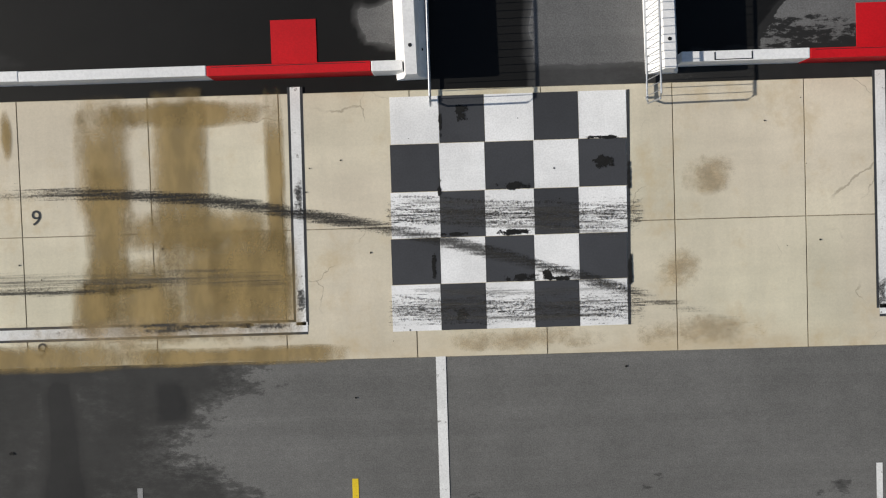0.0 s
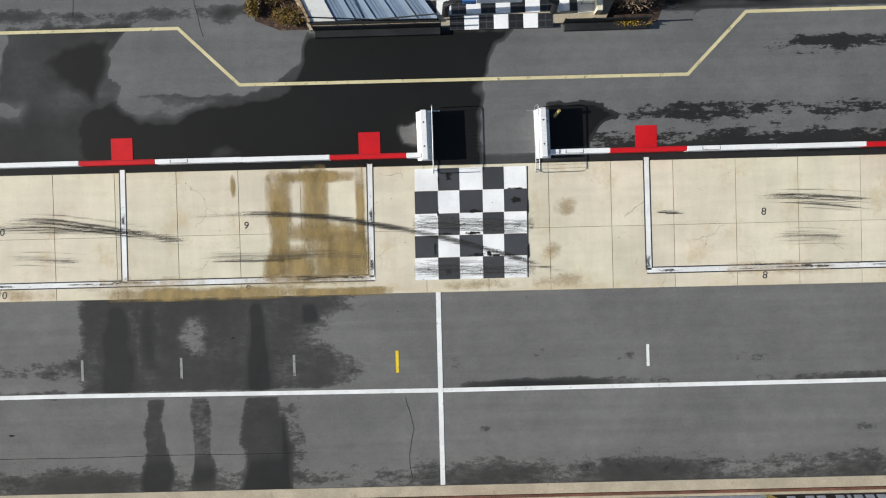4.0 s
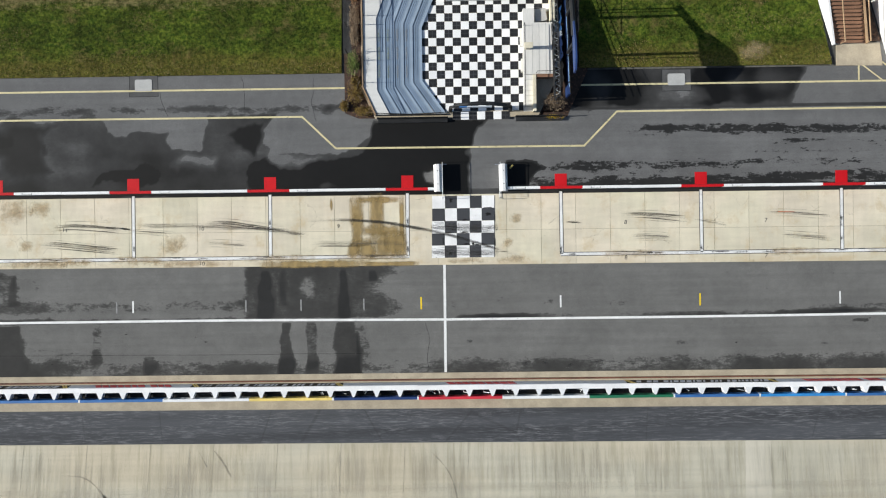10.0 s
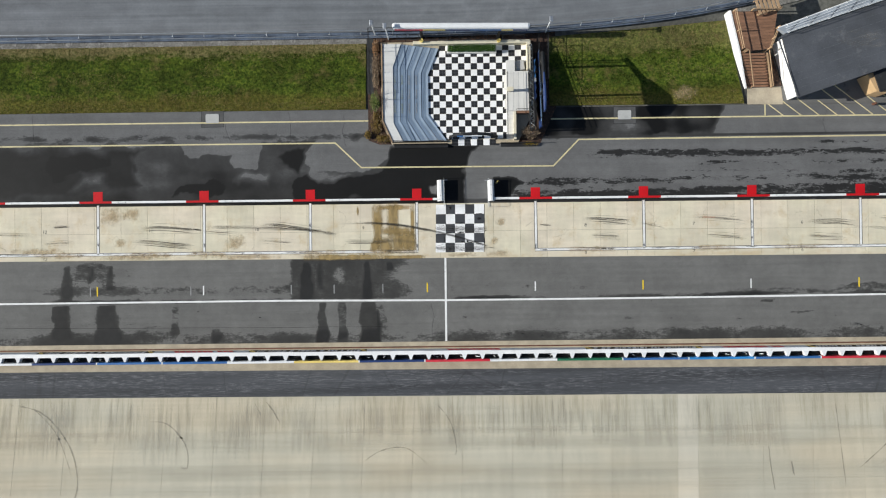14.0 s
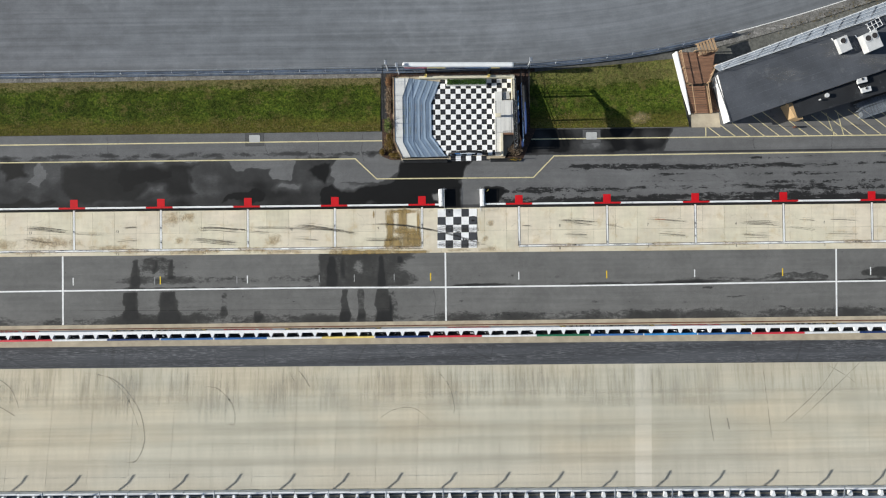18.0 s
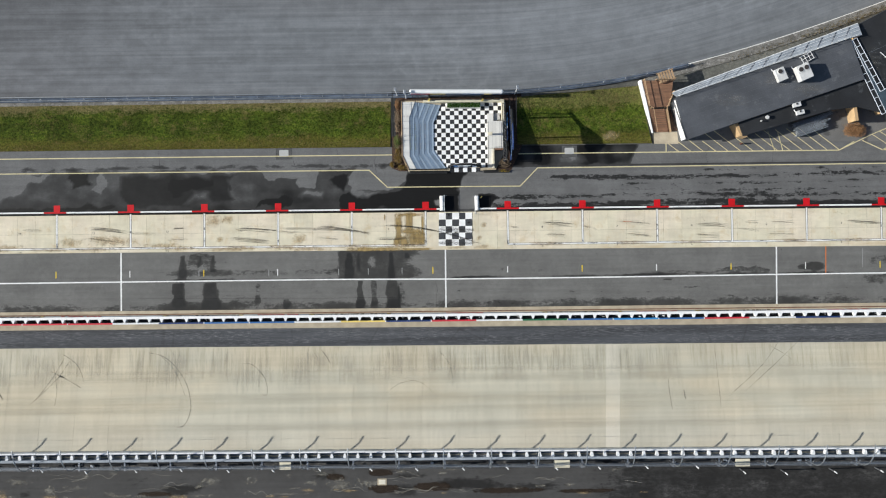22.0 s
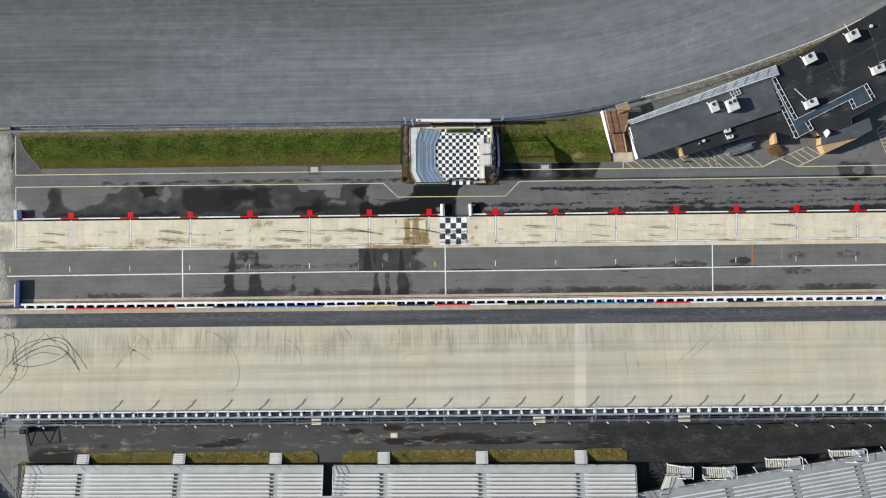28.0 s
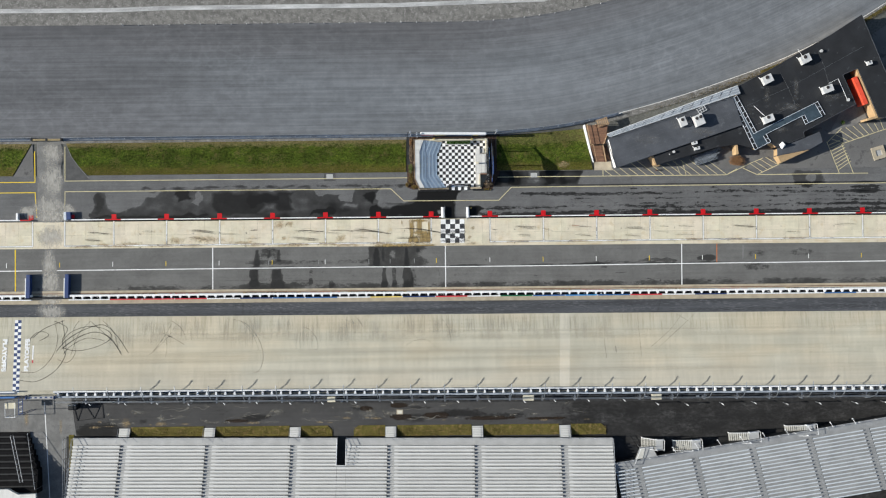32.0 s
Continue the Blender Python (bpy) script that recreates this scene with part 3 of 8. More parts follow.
    if parent:
        ob.parent = parent
    if label:
        tagged(ob, label)
    return ob


def part(name, bm, material, parent=None, label=""):
    """Links a bmesh as one mesh object under a thing or a part."""
    me = bpy.data.meshes.new(name)
    bm.normal_update()
    bm.to_mesh(me)
    bm.free()
    return link_mesh(name, me, material, parent, label)


def thing(name, x=0.0, y=0.0, z=0.0, rz=0.0, label="", category="", group="", kind=""):
    ob = new(name)
    ob.empty_display_size = 0.2
    ob.matrix_basis = pose(x, y, z, 0, 0, rz)
    return tagged(ob, label, category, group, kind)


def box(bm, x0, x1, y0, y1, z0, z1, m=None):
    vs = [bm.verts.new(Vector((x, y, z)) if m is None else m @ Vector((x, y, z))) for z in (z0, z1) for y in (y0, y1) for x in (x0, x1)]
    for f in ((0, 2, 3, 1), (4, 5, 7, 6), (0, 1, 5, 4), (1, 3, 7, 5), (3, 2, 6, 7), (2, 0, 4, 6)):
        bm.faces.new([vs[k] for k in f])
    return bm


def boxes(*rows):
    bm = bmesh.new()
    for r in rows:
        box(bm, *r)
    return bm


def bevelled(x0, x1, y0, y1, z0, z1, r=0.02):
    bm = boxes((x0, x1, y0, y1, z0, z1))
    bmesh.ops.bevel(bm, geom=bm.edges[:], offset=r, segments=2, affect="EDGES", profile=0.5)
    return bm


def prism(pts, z0, z1, bm=None):
    """A flat polygon drawn up from z0 to z1 (z1 may be one height or a height per corner)."""
    bm = bm or bmesh.new()
    if sum(a[0] * b[1] - b[0] * a[1] for a, b in zip(pts, pts[1:] + pts[:1])) < 0:
        pts = pts[::-1]
        z1 = z1[::-1] if isinstance(z1, (list, tuple)) else z1
    tops = z1 if isinstance(z1, (list, tuple)) else [z1] * len(pts)
    lo = [bm.verts.new((x, y, z0)) for x, y in pts]
    hi = [bm.verts.new((x, y, z)) for (x, y), z in zip(pts, tops)]
    bm.faces.new(lo[::-1])
    bm.faces.new(hi)
    for k in range(len(pts)):
        j = (k + 1) % len(pts)
        bm.faces.new((lo[k], lo[j], hi[j], hi[k]))
    return bm


def tube(pts, r, n=8, bm=None, cap=True):
    """A round bar through points."""
    bm = bm or bmesh.new()
    pts = [Vector(p) for p in pts]
    rings = []
    for k, p in enumerate(pts):
        d = (pts[min(k + 1, len(pts) - 1)] - pts[max(k - 1, 0)]).normalized()
        side = d.cross(Vector((0, 0, 1)) if abs(d.z) < 0.9 else Vector((0, 1, 0))).normalized()
        up = side.cross(d)
        rings.append([bm.verts.new(p + r * (math.cos(a) * side + math.sin(a) * up)) for a in (2 * math.pi * q / n for q in range(n))])
    for a, b in zip(rings, rings[1:]):
        for q in range(n):
            bm.faces.new((a[q], a[(q + 1) % n], b[(q + 1) % n], b[q]))
    if cap:
        bm.faces.new(rings[0])
        bm.faces.new(rings[-1][::-1])
    return bm


def cyl(x, y, z0, z1, r, n=16, bm=None):
    return tube([(x, y, z0), (x, y, z1)], r, n, bm)


def sheet(name, xs, ys, zfun, material, attr=None, value=None, parent=None, kind="structure"):
    """A fine grid over xs and ys(x); a value per point may name wet or worn places."""
    X = np.array(xs)
    nx, ny = len(X), ys if isinstance(ys, int) else len(ys[1])
    V = np.zeros((nx, ny, 3))
    lo, frac = ys
    for j, q in enumerate(frac):
        V[:, j, 0] = X
        a, b = lo[0](X), lo[1](X)
        V[:, j, 1] = a + (b - a) * q
    V[:, :, 2] = zfun(V[:, :, 0], V[:, :, 1])
    idx = np.arange(nx * ny).reshape(nx, ny)
    F = np.stack([idx[:-1, :-1], idx[1:, :-1], idx[1:, 1:], idx[:-1, 1:]], -1).reshape(-1, 4)
    me = bpy.data.meshes.new(name)
    me.from_pydata(V.reshape(-1, 3).tolist(), [], F.tolist())
    if attr:
        a = me.attributes.new(attr, "FLOAT", "POINT")
        a.data.foreach_set("value", value(V[:, :, 0].ravel(), V[:, :, 1].ravel()).astype(np.float32))
    return tagged(link_mesh(name, me, material, parent), kind=kind)


def flat(v):
    return lambda x, y: np.zeros_like(x) + v


def ln(a, b):
    """A line y = a + b x."""
    return lambda x: a + b * np.asarray(x, float)


def blot(X, Y, x, y, rx, ry, p=2.0):
    """1 in the middle of an oval, 0 at its rim, below 0 outside."""
    return 1 - (np.abs((X - x) / rx) ** p + np.abs((Y - y) / ry) ** p) ** (1 / p)


def soft(v, a=0.0, b=1.0):
    t = np.clip((v - a) / (b - a), 0, 1)
    return t * t * (3 - 2 * t)


# ---- the lines of the plan: y as a function of x ----
PAD_TOP, PAD_BOT, PAD_MID = ln(8.95, -0.0032), ln(3.86, -0.0040), ln(6.36, -0.0040)
WALL_Y = ln(9.27, -0.0030)
STALL_Y = ln(4.55, -0.0012)
ROAD_BOT = ln(-3.92, -0.002)
APRON_TOP, APRON_BOT = ln(-6.50, -0.004), ln(-8.98, -0.0050)
OUT_Y = ln(-22.45, -0.0055)
BANK = math.tan(radians(9))


def bank_z(x, y):
    return np.maximum(0, (APRON_BOT(x) - y)) * BANK


# ---- ground and roads ----
me = bpy.data.meshes.new("ground")
me.from_pydata([(-3000, -3000, -0.12), (3000, -3000, -0.12), (3000, 3000, -0.12), (-3000, 3000, -0.12)], [], [(0, 1, 2, 3)])
tagged(link_mesh("ground", me, m_ground), "dull flat ground reaching to the horizon", "ground", kind="structure")


def lumps(X, Y, sx, sy, z):
    return np.array([noise.noise((x * sx, y * sy, z)) for x, y in zip(X, Y)])


def pool(X, Y, pts, rim=0.35):
    """1 inside a closed outline, 0 outside, with a soft rim of that many metres."""
    P = np.array(pts, float)
    best = np.full(X.shape, 1e9)
    inside = np.zeros(X.shape, bool)
    for (x0, y0), (x1, y1) in zip(P, np.roll(P, -1, 0)):
        dx, dy = x1 - x0, y1 - y0
        t = np.clip(((X - x0) * dx + (Y - y0) * dy) / (dx * dx + dy * dy + 1e-9), 0, 1)
        best = np.minimum(best, np.hypot(X - x0 - t * dx, Y - y0 - t * dy))
        inside ^= ((y0 > Y) != (y1 > Y)) & (X < dx * (Y - y0) / (dy if abs(dy) > 1e-9 else 1e-9) + x0)
    return soft(np.where(inside, best, -best), -rim, rim)


def wet_service(X, Y):
    n = lumps(X, Y, 0.11, 0.4, 2.0)
    n2 = lumps(X, Y, 0.55, 0.8, 7.0)
    # wandering rims for islands and pools
    XW = X + 0.30 * n2 + 0.22 * lumps(X, Y, 1.7, 1.7, 3.0)
    YW = Y + 0.22 * lumps(X, Y, 0.7, 0.9, 12.0) + 0.14 * lumps(X, Y, 2.3, 2.3, 5.0)
    loose = soft((-15.5 - X) / 6)
    XW, YW = XW + 1.1 * loose * lumps(X, Y, 0.35, 0.55, 21.0), YW + 0.75 * loose * lumps(X, Y, 0.45, 0.5, 23.0)
    w = np.full_like(X, 0.05)
    # a wide damp sheet on the low side, darker in drifts
    sheet_ = pool(XW, YW, [(-66.5, 9.0), (-65.2, 14.9), (-5.4, 14.9), (-5.3, 13.2), (2.25, 13.4), (2.0, 12.0), (2.0, 10.5), (1.75, 8.8)], 0.18)
    drift = 0.595 + 0.22 * n + 0.16 * n2 + 0.10 * soft((X + 26) / 8) + 0.16 * soft((12.4 - Y) / 2.5)
    w = np.maximum(w, np.clip(drift, 0.53, 0.9) * sheet_)
    # the deep pool before the pit gate, reaching the foot of the stage
    deep = pool(XW, YW, [(-14.0, 11.4), (-12.8, 11.9), (-11.7, 11.05), (-10.4, 11.0), (-9.4, 11.5), (-8.0, 11.7), (-6.2, 12.0), (-5.4, 12.7), (-4.9, 14.4), (3.4, 14.4), (2.3, 13.0), (1.95, 12.0), (1.95, 10.4), (1.7, 8.8), (-13.6, 8.8), (-14.4, 10.2)], 0.28)
    w = np.maximum(w, 1.06 * deep)
    for pts, s, rim in (([(-25.8, 10.4), (-24.4, 10.9), (-23.3, 11.3), (-22.2, 11.4), (-20.9, 11.0), (-20.3, 10.5), (-20.6, 9.7), (-23.9, 9.8)], 1.0, 0.2),
                        ([(-15.8, 13.4), (-14.9, 14.2), (-13.5, 14.6), (-12.5, 14.5), (-13.2, 12.5), (-13.4, 11.4), (-14.6, 12.3)], 0.98, 0.5),
                        ([(-51.5, 13.9), (-50.2, 15.0), (-47.5, 15.0), (-47.7, 13.2), (-50.2, 12.6)], 0.98, 0.3),
                        ([(-44.5, 14.7), (-44.0, 12.0), (-43.0, 9.6), (-33.0, 9.8), (-27.5, 10.6), (-29.0, 12.2), (-27.0, 14.7)], 0.90, 0.8),
                        ([(-38.0, 14.2), (-37.0, 11.2), (-31.0, 12.6), (-30.5, 14.3)], 1.0, 0.6),
                        ([(-66.0, 10.8), (-64.6, 9.4), (-45.0, 9.4), (-44.5, 10.4), (-62.5, 10.3)], 0.95, 0.3),
                        ([(-65.4, 14.6), (-66.2, 11.0), (-64.6, 10.6), (-64.3, 12.3), (-64.0, 14.0)], 0.85, 0.3),
                        ([(-29.9, 12.7), (-28.9, 12.9), (-28.4, 12.3), (-29.4, 11.9)], 0.85, 0.3)):
        w = np.maximum(w, s * pool(XW, YW, pts, rim))
    # what has dried: islands, most with a damp halo
    for pts, s, rim in (([(-25.0, 15.0), (-24.4, 13.9), (-20.0, 13.7), (-19.8, 12.5), (-17.3, 12.5), (-17.1, 15.0)], 0.62, 0.14),
                        ([(-19.6, 11.4), (-18.8, 11.9), (-17.7, 12.1), (-16.4, 11.7), (-16.6, 11.1), (-17.8, 11.4), (-18.9, 11.2)], 0.36, 0.4),
                        ([(-12.7, 13.8), (-11.9, 14.9), (-5.2, 15.0), (-5.4, 13.1), (-6.3, 12.4), (-7.8, 12.0), (-9.5, 12.05), (-12.2, 12.3), (-12.9, 13.0)], 0.85, 0.12),
                        ([(-12.9, 11.5), (-11.8, 11.2), (-10.4, 11.1), (-9.0, 11.7), (-12.5, 12.3)], 0.30, 0.25),
                        ([(-1.25, 10.6), (-0.55, 10.6), (-0.65, 9.7), (-1.3, 9.95)], 0.9, 0.12),
                        ([(-9.0, 9.75), (-8.2, 9.95), (-7.7, 9.6), (-8.8, 9.45)], 0.4, 0.3),
                        ([(-64.0, 13.6), (-63.6, 11.4), (-62.1, 10.9), (-58.2, 11.3), (-56.4, 13.5), (-52.8, 14.5), (-63.4, 14.8)], 0.36, 0.3),
                        ([(-47.8, 12.4), (-45.8, 12.3), (-46.0, 14.5)], 0.6, 0.2),
                        ([(-34.0, 12.0), (-31.5, 11.9), (-32.0, 10.6), (-34.5, 10.8)], 0.42, 0.6)):
        w -= s * pool(XW, YW, pts, rim)
    # thin dark drifts in the upper strip
    up = (Y > 14.6) & (X < 8)
    w = np.where(up, np.maximum(w, 0.06 + (0.50 + 0.55 * n2) * np.exp(-(((Y - 15.35 + 0.25 * n) / 0.42) ** 2)) * soft((X + 60) / 5)), w)
    w += np.where(up, 0.25 * soft((lumps(X, Y, 0.8, 1.3, 31.0) - 0.12) / 0.3) * soft((X + 13) / 2), 0)
    # the strip beside the stage hardly dries; backdrop and sign shadow is added to its value
    strip_ = pool(XW, YW, [(8.2, 14.9), (8.2, 18.2), (26.5, 18.2), (25.0, 14.9)], 0.5)
    w = np.maximum(w, (0.93 + 0.14 * n2 + 0.30 * lumps(X, Y, 0.6, 0.10, 9.0) - 0.32 * pool(XW, YW, [(15.6, 16.5), (19.4, 16.5), (19.4, 15.4), (15.6, 15.4)], 0.5)) * strip_)
    w = np.maximum(w, 0.85 * soft((X - 8) / 2) * np.exp(-(((Y - 14.98) / 0.16) ** 2)))
    # the far side dries in long streaks
    r = soft((X - 4.2) / 1.6)
    far = np.full_like(X, 0.06)
    for y, wd, s, x0 in ((9.75, 0.60, 0.58, 3.0), (10.85, 0.48, 0.46, 5.0), (11.6, 0.35, 0.30, 18), (12.45, 0.30, 0.30, 20), (13.4, 0.45, 0.46, 11), (14.2, 0.25, 0.30, 30)):
        far = np.maximum(far, (0.13 + s) * np.exp(-(((Y - y - 0.15 * np.sin(X * 0.13 + y)) / wd) ** 2)) * soft((X - x0) / 5) * (0.92 + 0.40 * n))
    w = np.where(Y < 14.75, np.where(X > 4.2, np.maximum(w * (1 - r * (X > 7)), np.minimum(far, 0.60)), w), w)
    # wet pool that also blackens the ground in the right barrier's shadow
    w = np.maximum(w, 1.0 * pool(XW, YW, [(4.5, 11.35), (5.9, 11.4), (6.7, 11.2), (7.3, 10.7), (6.6, 10.3), (6.2, 9.3), (4.3, 9.3)], 0.2))
    w += 0.6 * pool(XW, YW, [(65.2, 16.6), (66.2, 17.4), (71.0, 17.3), (72.2, 15.4), (68.5, 13.9), (66.2, 14.6)], 0.5) - 0.6 * soft(blot(XW, YW, 69.2, 15.9, 1.2, 0.8), 0, 0.3) + 0.35 * soft(blot(X, Y, 79.5, 14.0, 3.4, 1.6), 0, 0.5)
    # the gutter behind the pit boxes stays wet and goes darkest at the wall's foot
    w += 0.55 * soft((9.55 - Y) / 0.3)
    return np.clip(w + 0.03 * n2, -0.3, 1.3)


sheet("service_road", np.concatenate([np.arange(-140, -70, 1.0), np.arange(-70, -30, 0.3), np.arange(-30, 30, 0.13), np.arange(30, 85, 0.3), np.arange(85, 140.1, 1.0)]), ((PAD_TOP, ln(17.75, -0.0008)), np.linspace(0, 1, 64)), flat(0.0), m_service, "wet", wet_service)


def wet_pit(X, Y):
    w = np.full_like(X, 0.05)
    n4 = lumps(X, Y, 0.9, 0.5, 14.0)
    XW = X + 0.22 * n4 + 0.16 * lumps(X, Y, 1.9, 1.2, 3.0)
    YW = Y + 0.25 * lumps(X, Y, 0.8, 0.8, 5.0)
    # damp ground below the stained stall, fraying out towards the start line
    damp = soft(np.minimum((X + 15.0) / 1.0, (-2.3 + 0.7 * np.sin(Y * 2.1) - X) / 3.6)) * soft((Y + 0.0) / 0.25)
    w += (0.70 + 0.08 * n4 - 0.27 * soft(blot(XW, YW, -9.9, 2.3, 0.8, 1.2), 0, 0.7)) * damp
    # a band of dried splashes along the ticks
    w += 0.40 * soft(np.minimum((X + 40) / 3, (-2.2 - X) / 2.0)) * np.exp(-(((Y - 1.15) / 0.50) ** 4)) * (1 - damp)
    w += 0.20 * soft(np.minimum((X + 38) / 3, (-27 - X) / 3)) * soft((4.2 - Y))
    w = np.minimum(w, 0.72 + 0.06 * n4)
    # run-off that starts as a thread at the concrete and spreads towards the line, with a paler rim
    for x, y0, y1, k_, s in ((-13.0, 3.75, 0.10, 0.26, 0.55), (-11.7, 3.7, 1.0, 0.10, 0.20), (-7.3, 3.75, 0.0, 0.16, 0.50), (-5.2, 3.7, 2.7, 0.16, 0.35), (-35.4, 3.7, 0.2, 0.24, 0.6), (-31.3, 3.7, 1.2, 0.14, 0.4), (-33.2, 3.6, 1.8, 0.12, 0.4)):
        half = 0.14 + k_ * np.sqrt(np.maximum(0, y0 - Y)) * 1.5
        u = np.abs(XW - x) / half
        gate_ = soft((y0 - Y) / 0.4) * soft((Y - y1) / 0.15)
        w += (s * soft(1 - u, 0, 0.7) - 0.05 * np.exp(-(((u - 1.35) / 0.3) ** 2)) * damp) * gate_
    # and goes on below the line as tapering tongues
    for x, y1, half, s in ((-11.5, -4.6, 0.52, 0.62), (-9.65, -4.4, 0.50, 0.56), (-7.1, -5.2, 1.05, 0.66), (-5.9, -3.4, 0.5, 0.36), (-36.0, -3.6, 1.0, 0.72), (-31.7, -4.2, 1.3, 0.60), (-25.3, -3.6, 0.5, 0.4)):
        swell = half * (0.86 + 0.10 * np.sin(Y * 1.9 + x) - 0.10 * Y + 0.22 * n4)
        w += s * soft(1 - np.abs(XW - x) / swell, 0, 0.40) * soft((-0.10 - Y) / 0.12) * soft((Y - y1) / 1.3)
    for x, y, rx, ry, s in ((-33, 3.0, 2.5, 1.3, 0.35), (-27, -2.6, 2.6, 1.2, 0.3), (-21.5, -3.2, 0.6, 0.9, 0.4), (49.2, 1.0, 2.6, 0.8, 0.62), (58.8, -0.8, 3.5, 0.9, 0.5), (59, 1.7, 3.0, 0.9, 0.40), (67, 1.9, 3.5, 1.0, 0.40), (31, 0.45, 7.0, 0.42, 0.40), (40, 0.7, 5, 0.55, 0.52),
                            (7.6, 1.0, 0.5, 0.35, 0.42), (12.2, 1.05, 1.6, 0.5, 0.34), (0.5, 1.0, 0.5, 0.4, 0.36), (4.0, 1.3, 0.35, 0.2, 0.42), (29.8, -0.6, 0.9, 0.25, 0.6), (33, -1.6, 1.6, 0.2, 0.5)):
        w += s * soft(blot(XW, YW, x, y, rx, ry), 0, 0.45)
    # water held back by the raised road line
    hold = soft((X - 0.4) / 0.6) * soft((62 - X) / 8) * (0.55 + 0.45 * np.sin(X * 0.42) * np.sin(X * 0.13 + 0.6)) + 0.55 * soft((-14.5 - X) / 1.0) * soft((X + 42) / 3)
    w += 0.95 * hold * soft((0.40 + 0.12 * n4 - np.abs(Y - 0.05)) / 0.30) * (Y > -0.05)
    edge = 0.51 + 0.11 * np.sin(X * 0.31) + 0.09 * np.sin(X * 0.83 + 1) + 0.07 * soft((X - 8) / 3) * soft((42 - X) / 6)
    w += np.clip(edge, 0.1, 0.7) * soft((-2.2 - Y) / 1.3) * np.where(X > -60, 1, 0.6)
    return np.clip(w + 0.10 * lumps(X, Y, 0.5, 0.5, 4.0), -0.3, 1.2)


sheet("pit_road", np.concatenate([np.arange(-140, -45, 1.0), np.arange(-45, -18, 0.25), np.arange(-18, 18, 0.12), np.arange(18, 80, 0.3), np.arange(80, 140.1, 1.0)]), ((ROAD_BOT, PAD_BOT), np.linspace(0, 1, 60)), flat(0.0), m_pit, "wet", wet_pit)
sheet("apron", np.linspace(-140, 140, 141), ((APRON_BOT, APRON_TOP), [0, 0.5, 1]), flat(0.0), m_apron)
tagged(part("inner_wall_base", prism([(-140, APRON_TOP(-140)), (140, APRON_TOP(140)), (140, -5.1), (-140, -4.9)], -0.1, 0.03), m_kerb), kind="structure")
tagged(part("road_kerb", prism([(-140, -4.34 + 0.28), (140, -4.34 - 0.28), (140, ROAD_BOT(140)), (-140, ROAD_BOT(-140))], -0.1, 0.06), m_kerb), kind="structure")


def wet_outer(X, Y):
    w = np.full_like(X, 0.22) + 0.40 * soft((X - 15) / 12)
    for x, y, rx, ry, s in ((-36, -28.1, 5, 0.55, 0.7), (-57, -28.2, 1.6, 0.35, 0.6), (2, -27.7, 8, 0.7, 0.55), (-6, -28.4, 3, 0.8, 0.4), (12, -28.3, 6, 0.5, 0.5), (-16, -26.2, 3, 0.8, 0.3), (-65, -30, 6, 2, 0.5), (-5, -26.3, 3, 0.7, 0.35)):
        w += s * soft(blot(X, Y, x, y, rx, ry), 0, 0.45)
    n = np.array([noise.noise((x * 0.3, y * 0.5, 9.0)) for x, y in zip(X, Y)])
    return np.clip(w + 0.18 * n, -0.3, 1.2)


sheet("outer_road", np.arange(-140, 140.01, 0.5), ((ln(-60, 0), ln(-23.6, -0.0055)), [0, 0.3, 0.5, 0.6, 0.7, 0.75, 0.78, 0.8, 0.82, 0.84, 0.86, 0.88, 0.9, 0.92, 0.94, 0.96, 0.98, 1]), flat(0.0), m_outer, "wet", wet_outer)

# the stone-dust horse track with its curved inner edge
def dust_edge(x):
    xs = np.linspace(-200, 200, 401)
    ys = np.interp(xs, [-200, 2, 15, 27, 44.3, 65.8, 84, 110, 200], [24.75, 24.75, 25.25, 26.8, 31.2, 38.6, 48.3, 68, 200])
    ys = np.convolve(np.pad(ys, 8, "edge"), np.ones(17) / 17, "valid")
    return np.interp(np.asarray(x, float), xs, ys)


def dust_top(x):
    x = np.asarray(x, float)
    return 46.1 + np.where(x > 2, (np.maximum(x, 2) - 2) ** 2 * 0.0041, 0)


XS = np.linspace(-140, 140, 281)
sheet("dust_track", XS, ((dust_edge, dust_top), np.linspace(0, 1, 12)), flat(-0.02), m_dirt, "across", lambda X, Y: 21.3 * (Y - dust_edge(X)) / (dust_top(X) - dust_edge(X)))
sheet("dust_track_rim", XS, ((dust_top, lambda x: dust_top(x) + 3.0), [0, 0.5, 1]), flat(-0.012), m_dirtedge)
sheet("infield_gravel", XS, ((lambda x: dust_top(x) + 3.0, lambda x: dust_top(x) + 90), [0, 0.1, 1]), flat(-0.03), m_dirtedge)

# pit pad base under the slabs
tagged(part("pit_pad", prism([(-140, PAD_BOT(-140)), (140, PAD_BOT(140)), (140, PAD_TOP(140)), (-140, PAD_TOP(-140))], -0.1, 0.004), m_joint), "tan concrete pit boxes in a long row of slabs", kind="structure")
pit_pad = bpy.data.objects["pit_pad"]

# race track: banked bed
sheet("race_track", np.linspace(-140, 140, 141), ((lambda x: OUT_Y(x) - 0.9, APRON_BOT), [0, 0.5, 1]), lambda x, y: bank_z(x, y) - 0.012, m_trackbed)
race_track = bpy.data.objects["race_track"]
tagged(race_track, "wide banked concrete race track with rubber marks")


